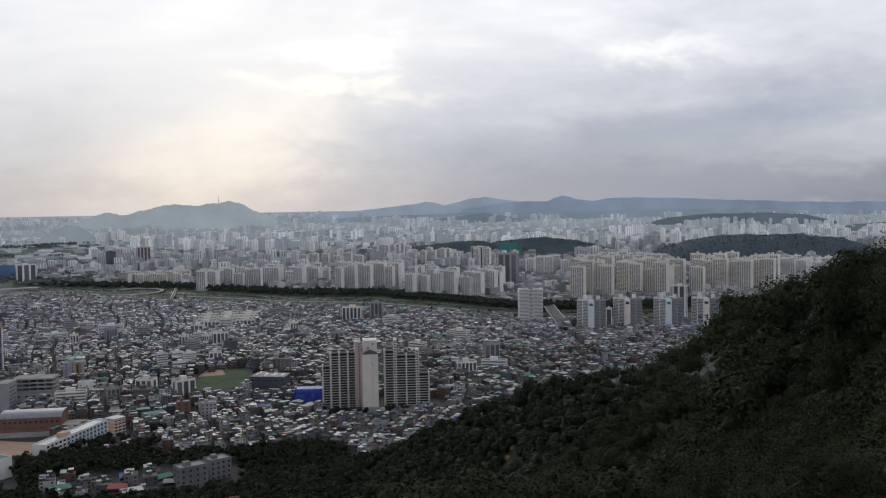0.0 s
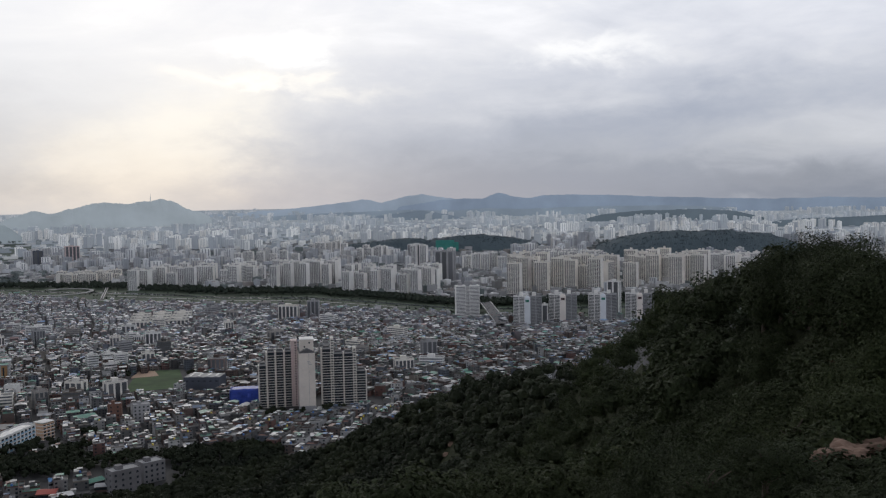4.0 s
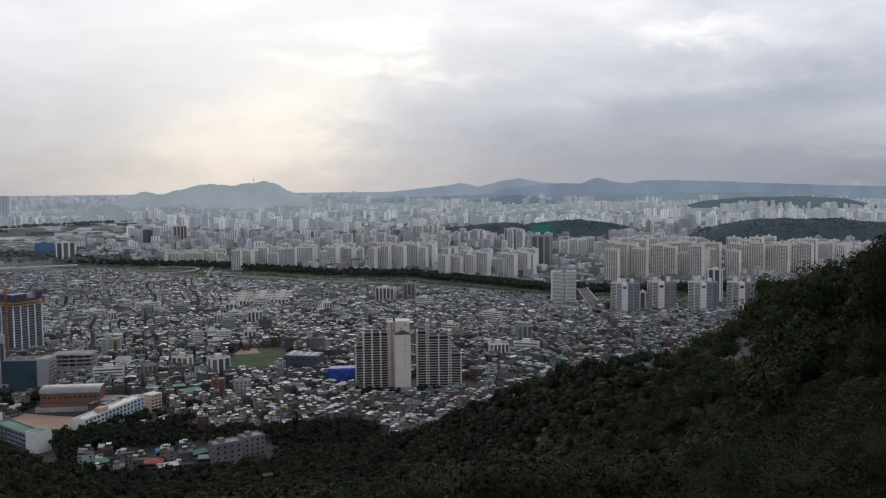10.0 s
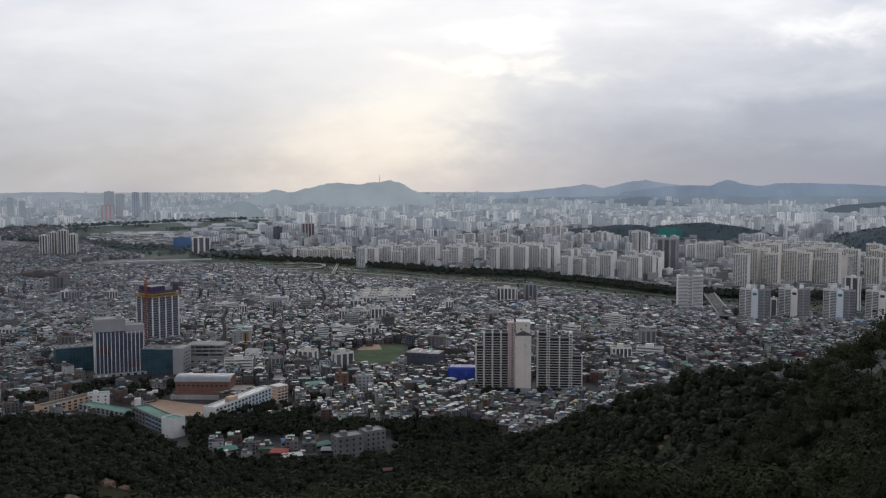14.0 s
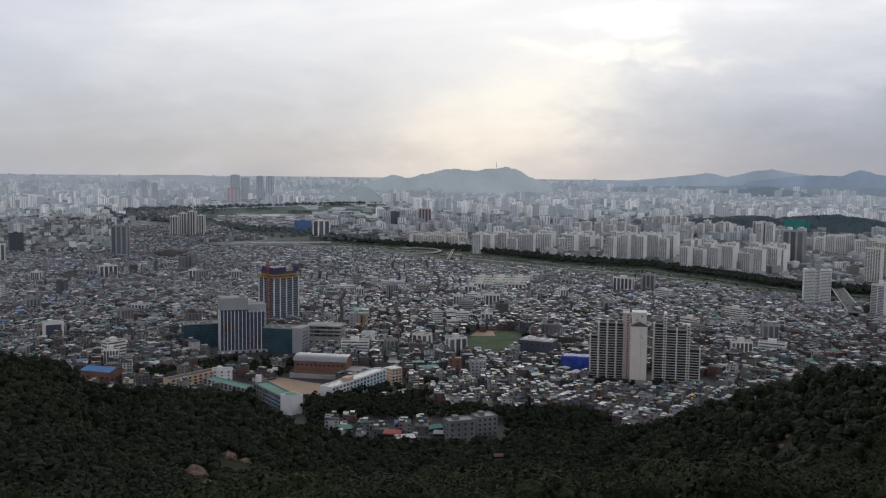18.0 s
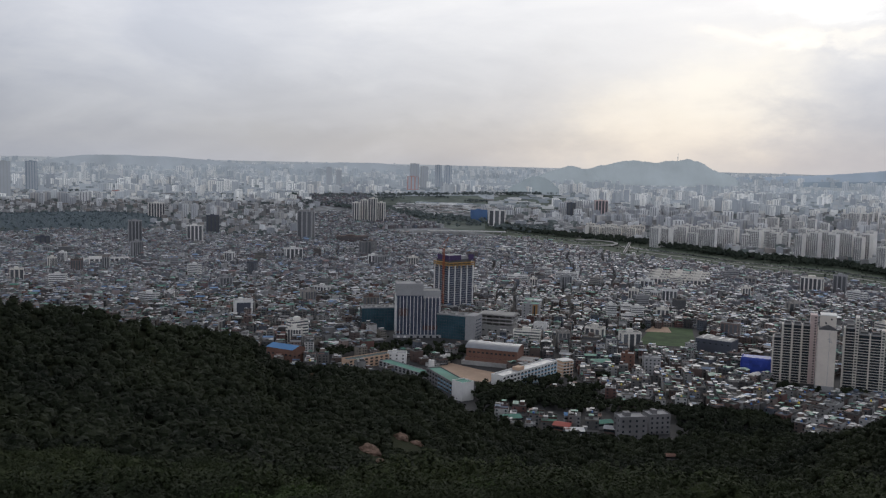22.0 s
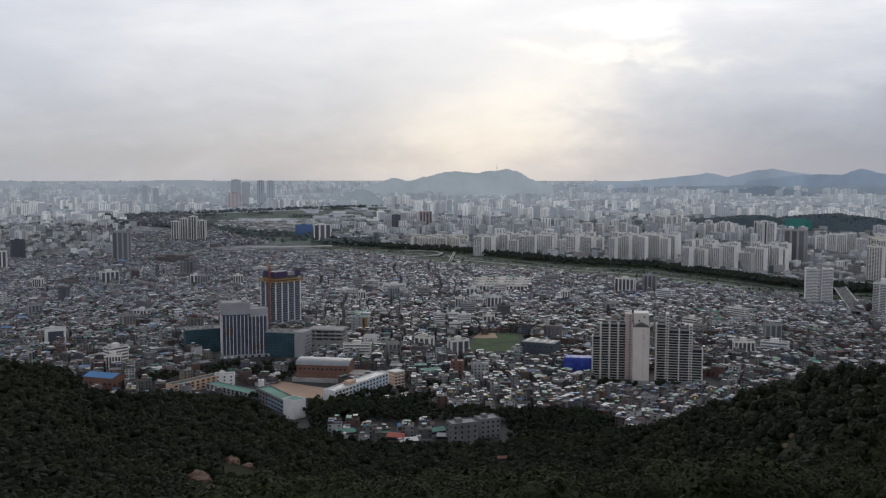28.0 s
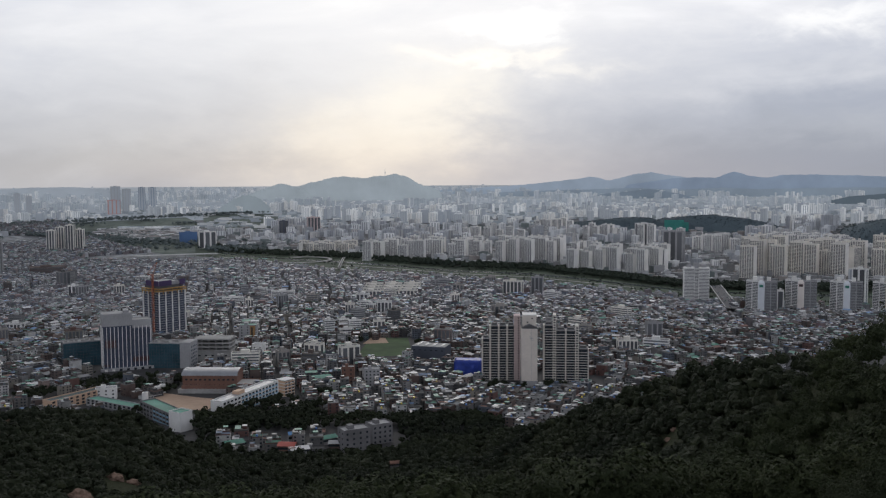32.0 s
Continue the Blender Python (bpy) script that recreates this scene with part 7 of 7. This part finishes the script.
for label, az, dt, w, d, h, turn, wall, roofing in (
        ("small house with a patched green sheet roof", -15.6, 712, 15, 11, 5, 20, grey_paint, teal_roof), ("small house with a rust-red roof", -12.3, 690, 12, 11, 6, -14, brick_wall, red_paint),
        ("small house with a blue sheet roof", -11.9, 722, 8, 8, 7, 8, grey_paint, blue_roof), ("small house with a white sheet roof", -11.6, 684, 13, 10, 4, 12, grey_paint, white_paint),
        ("small house with a green sheet roof", -9.9, 712, 14, 9, 5, 30, grey_paint, teal_roof), ("small house with a pale sheet roof", -9.3, 694, 10, 9, 5, -8, house_wall, metal_roof)):
    sheet_hall(label, az, dt, w, d, h, turn, wall, roofing, 1.6).name = "small_house"

# --- bridges ---
def bridge(name, label, a, b, w, lift, posts):
    pa, pb = (Vector((d * math.sin(radians(az)), d * math.cos(radians(az)), float(town_z(d)) + lift)) for az, d in (a, b))
    mid, along = (pa + pb) / 2, pb - pa
    L = along.length
    root = thing(name, Matrix.Translation(mid) @ Matrix.Rotation(math.atan2(along.y, along.x), 4, "Z"), label, "bridge")
    part("deck", Mesh().box(-L / 2, -w / 2, -1.6, L / 2, w / 2, 0, bottom=True).data("deck", concrete), root)
    part("roadway", Mesh().box(-L / 2, -w / 2 + 1.5, 0.004, L / 2, w / 2 - 1.5, 0.05).data("roadway", worn_road), root)
    for s in (-1, 1):
        part("railing", Mesh().box(-L / 2, s * w / 2 - 0.2, 0.004, L / 2, s * w / 2 + 0.2, 1.2).data("railing", white_paint), root)
    for i in range(posts):
        part("pier", Mesh().box(-1.2, -w * 0.4, -lift - 6, 1.2, w * 0.4, -1.6).data("pier", concrete), root, at=Matrix.Translation((-L / 2 + L * (i + 0.5) / posts, 0, 0)))
    return root, L


road_bridge, span = bridge("road_bridge", "pale road bridge over the flood plain with traffic", (14.75, 1740), (13.55, 2180), 24, 9, 9)
bridge("road_bridge", "long low bridge over the river mouth", (-21.0, 2980), (-16.2, 3000), 18, 8, 9)
bridge("footbridge", "slim footbridge over the flood plain", (-9.0, 2480), (-8.6, 2900), 6, 6, 8)
car_body = Mesh().box(-2.2, -0.9, 0.35, 2.2, 0.9, 0.95, bottom=True).data("car_body", sheet_roof)
car_top = Mesh().box(-1.3, -0.8, 0.95, 1.0, 0.8, 1.5).data("cabin", glass)
bm = bmesh.new()
bmesh.ops.create_cone(bm, cap_ends=True, segments=8, radius1=0.33, radius2=0.33, depth=0.25)
wheel_data = bpy.data.meshes.new("wheel")
bm.to_mesh(wheel_data)
bm.free()
wheel_data.materials.append(dark_roof)
first_car = None
for i in range(22):
    m = road_bridge.matrix_basis @ Matrix.Translation((-span / 2 + span * (i + rm.uniform(0.1, 0.9)) / 22, rm.choice([-7, -3.5, 3.5, 7]), 0.06))
    if first_car is None:
        first_car = thing("car", m, "car crossing the bridge", "car", "cars on the bridge")
        part("body", car_body, first_car)
        part("cabin", car_top, first_car)
        for wx in (-1.4, 1.4):
            for wy in (-0.9, 0.9):
                part("wheel", wheel_data, first_car, at=pose(wx, wy, 0.33, 90, 0, 0))
    else:
        copy_thing(first_car, m)


def ramp_road():
    """A curving slip road on the flood plain."""
    v, q = [], []
    n = 40
    for i in range(n + 1):
        t = i / n
        a = math.pi * (0.75 - 1.5 * t)
        az = -11.4 + 1.9 * math.cos(a) - (2.2 * (t - 0.5) if abs(t - 0.5) > 0.4 else 0)
        d = 2755 + 95 * math.sin(a)
        for k in (-5, 5):
            dd = d + k * math.sin(a)
            aa = az + math.degrees(k * math.cos(a) / d)
            v.append((dd * math.sin(radians(aa)), dd * math.cos(radians(aa)), float(town_z(dd)) + 5))
    for i in range(n):
        q.append((2 * i, 2 * i + 1, 2 * i + 3, 2 * i + 2))
    M = Mesh()
    for (a, b, c, e) in q:
        lo = [(p[0], p[1], p[2] - 1.2) for p in (v[a], v[b], v[c], v[e])]
        M.quad(v[a], v[b], v[c], v[e])
        M.quad(lo[0], v[a], v[e], lo[3])
        M.quad(v[b], lo[1], lo[2], v[c])
    tagged(new("slip_road", M.data("slip_road", concrete)), "pale curving slip road on the flood plain", "road", kind="structure")


ramp_road()

# --- pylon on the left-hand spur ---
def pylon():
    p, _ = spot_at(-46.9, 400)
    root = thing("power_pylon", Matrix.Translation(p) @ pose(0, 0, 0, 0, 0, 30), "grey lattice power pylon on the wooded spur", "pylon")
    H, b0, b1 = 46.0, 3.6, 0.8

    def at(k, z):
        f = (z / H) ** 0.75
        r = b0 + (b1 - b0) * f
        sx, sy = ((-1, -1), (1, -1), (1, 1), (-1, 1))[k % 4]
        return (sx * r, sy * r, z)

    levels = [0, 7, 13, 18.5, 23, 27, 30.5, 34, 37, 40, 43, 46]
    for k in range(4):
        rods("leg", steel, root, [(at(k, a), at(k, b)) for a, b in zip(levels, levels[1:])], 0.13)
    for a, b in zip(levels, levels[1:]):
        rods("brace", steel, root, [(at(k, a), at(k + 1, b)) for k in range(4)] + [(at(k + 1, a), at(k, b)) for k in range(4)] + [(at(k, b), at(k + 1, b)) for k in range(4)], 0.07)
    for z, w in ((28, 6.5), (34, 5.6), (40, 4.8)):
        rods("cross_arm", steel, root, [((-w, 0, z), (w, 0, z)), ((-w, 0, z), (0, 0.9, z + 2)), ((w, 0, z), (0, 0.9, z + 2)), ((-w, 0, z), (0, -0.9, z - 0.2)), ((w, 0, z), (0, -0.9, z - 0.2))], 0.1)
        for s in (-1, 1):
            rods("insulator", dark_roof, root, [((s * w, 0, z), (s * w, 0, z - 2.2))], 0.16)


pylon()

# --- the mast on the skyline hill, and the netted slope ---
def skyline_mast():
    d = float(drawn_distance(9700))
    s = d / 9700
    a = radians(-6.12)
    base = EYE.z + d * math.tan(radians(-0.12))
    root = thing("tower_mast", Matrix.Translation((d * math.sin(a), d * math.cos(a), base)) @ Matrix.Scale(s, 4), "slender communications tower on the skyline hill", "tower")
    for name, r1, r2, z0, z1 in (("shaft", 4, 2.6, -30, 50), ("pod", 4.5, 5.5, 50, 60), ("mast", 2.0, 1.2, 60, 95)):
        me = bpy.data.meshes.new(name)
        bm = cone(r1, r2, (0, 0, z0), (0, 0, z1), 12)
        bm.to_mesh(me)
        bm.free()
        # the tower shares the hill's hazed, glowing colour
        me.materials.append(skyline_hill)
        part(name, me, root)


skyline_mast()
net = thing("netted_slope", stand(11.4, 4150, 4), "green netting over a cut in the low hill", "netting")
part("net", Mesh().box(-46, -2, -4, 36, 6, 52).data("net", green_net), net)
part("net_edge", Mesh().box(36, 0, -4, 56, 6, 42).data("net_edge", green_net), net)

# --- bare reddish soil below the crest of the spur, and a hut by the wood ---
def bare_soil(a0, a1, d0, d1):
    r = np.random.RandomState(2)
    nu, nv = 40, 16
    u, v = np.meshgrid(np.linspace(-1, 1, nu), np.linspace(-1, 1, nv))
    edge = 0.9 + 0.1 * np.sin(5 * u + 3 * v)
    az, d = (a0 + a1) / 2 + (a1 - a0) / 2 * u * edge, (d0 + d1) / 2 + (d1 - d0) / 2 * v * edge
    z = land_z(az, d) + 0.28 - 0.5 * np.maximum(np.abs(u), np.abs(v)) ** 6 + r.uniform(-0.08, 0.08, u.shape)
    ra = np.radians(az)
    p = np.stack([d * np.sin(ra), d * np.cos(ra), z], -1).reshape(-1, 3)
    q = [(j * nu + i, j * nu + i + 1, (j + 1) * nu + i + 1, (j + 1) * nu + i) for j in range(nv - 1) for i in range(nu - 1)]
    tagged(new("bare_soil", raw_mesh("bare_soil", p, q, [soil_red], smooth=True)), "bare reddish soil on the wooded slope", "soil", kind="structure")


bare_soil(31.4, 36.6, 60.0, 63.5)
sheet_hall("small hut with a reddish roof at the edge of the wood", -5.6, on_hill(-5.6, -17.6), 7, 5, 2.8, 10, dark_render, brick_wall, 1.2).name = "hut"

# --- bare rock on the slope ---
def boulder(az, d, size, seed):
    p, _ = spot_at(az, d)
    r = np.random.RandomState(seed)
    bm = bmesh.new()
    bmesh.ops.create_icosphere(bm, subdivisions=4, radius=1.0)
    for v in bm.verts:
        n = noise.noise(Vector(v.co) * 1.6 + Vector((seed, 0, 0))) * 0.35 + noise.noise(Vector(v.co) * 4.0 + Vector((0, seed, 0))) * 0.16 + noise.noise(Vector(v.co) * 9.0) * 0.06
        v.co *= 1 + n
        v.co.x, v.co.y, v.co.z = v.co.x * size * 1.25, v.co.y * size * 0.9, v.co.z * size * 0.75
    me = bpy.data.meshes.new("rock_outcrop")
    bm.to_mesh(me)
    bm.free()
    me.materials.append(rock_stone)
    ob = new("rock_outcrop", me)
    ob.matrix_basis = Matrix.Translation(p + Vector((0, 0, size * (0.2 if az > 30 else 0.0)))) @ pose(0, 0, 0, 12, 8, r.uniform(0, 360))
    tagged(ob, "reddish weathered rock outcrop among the trees", "rock", "rocks on the slope")


for i, (az, d, size) in enumerate(ROCKS):
    boulder(az, d, size, i + 1)
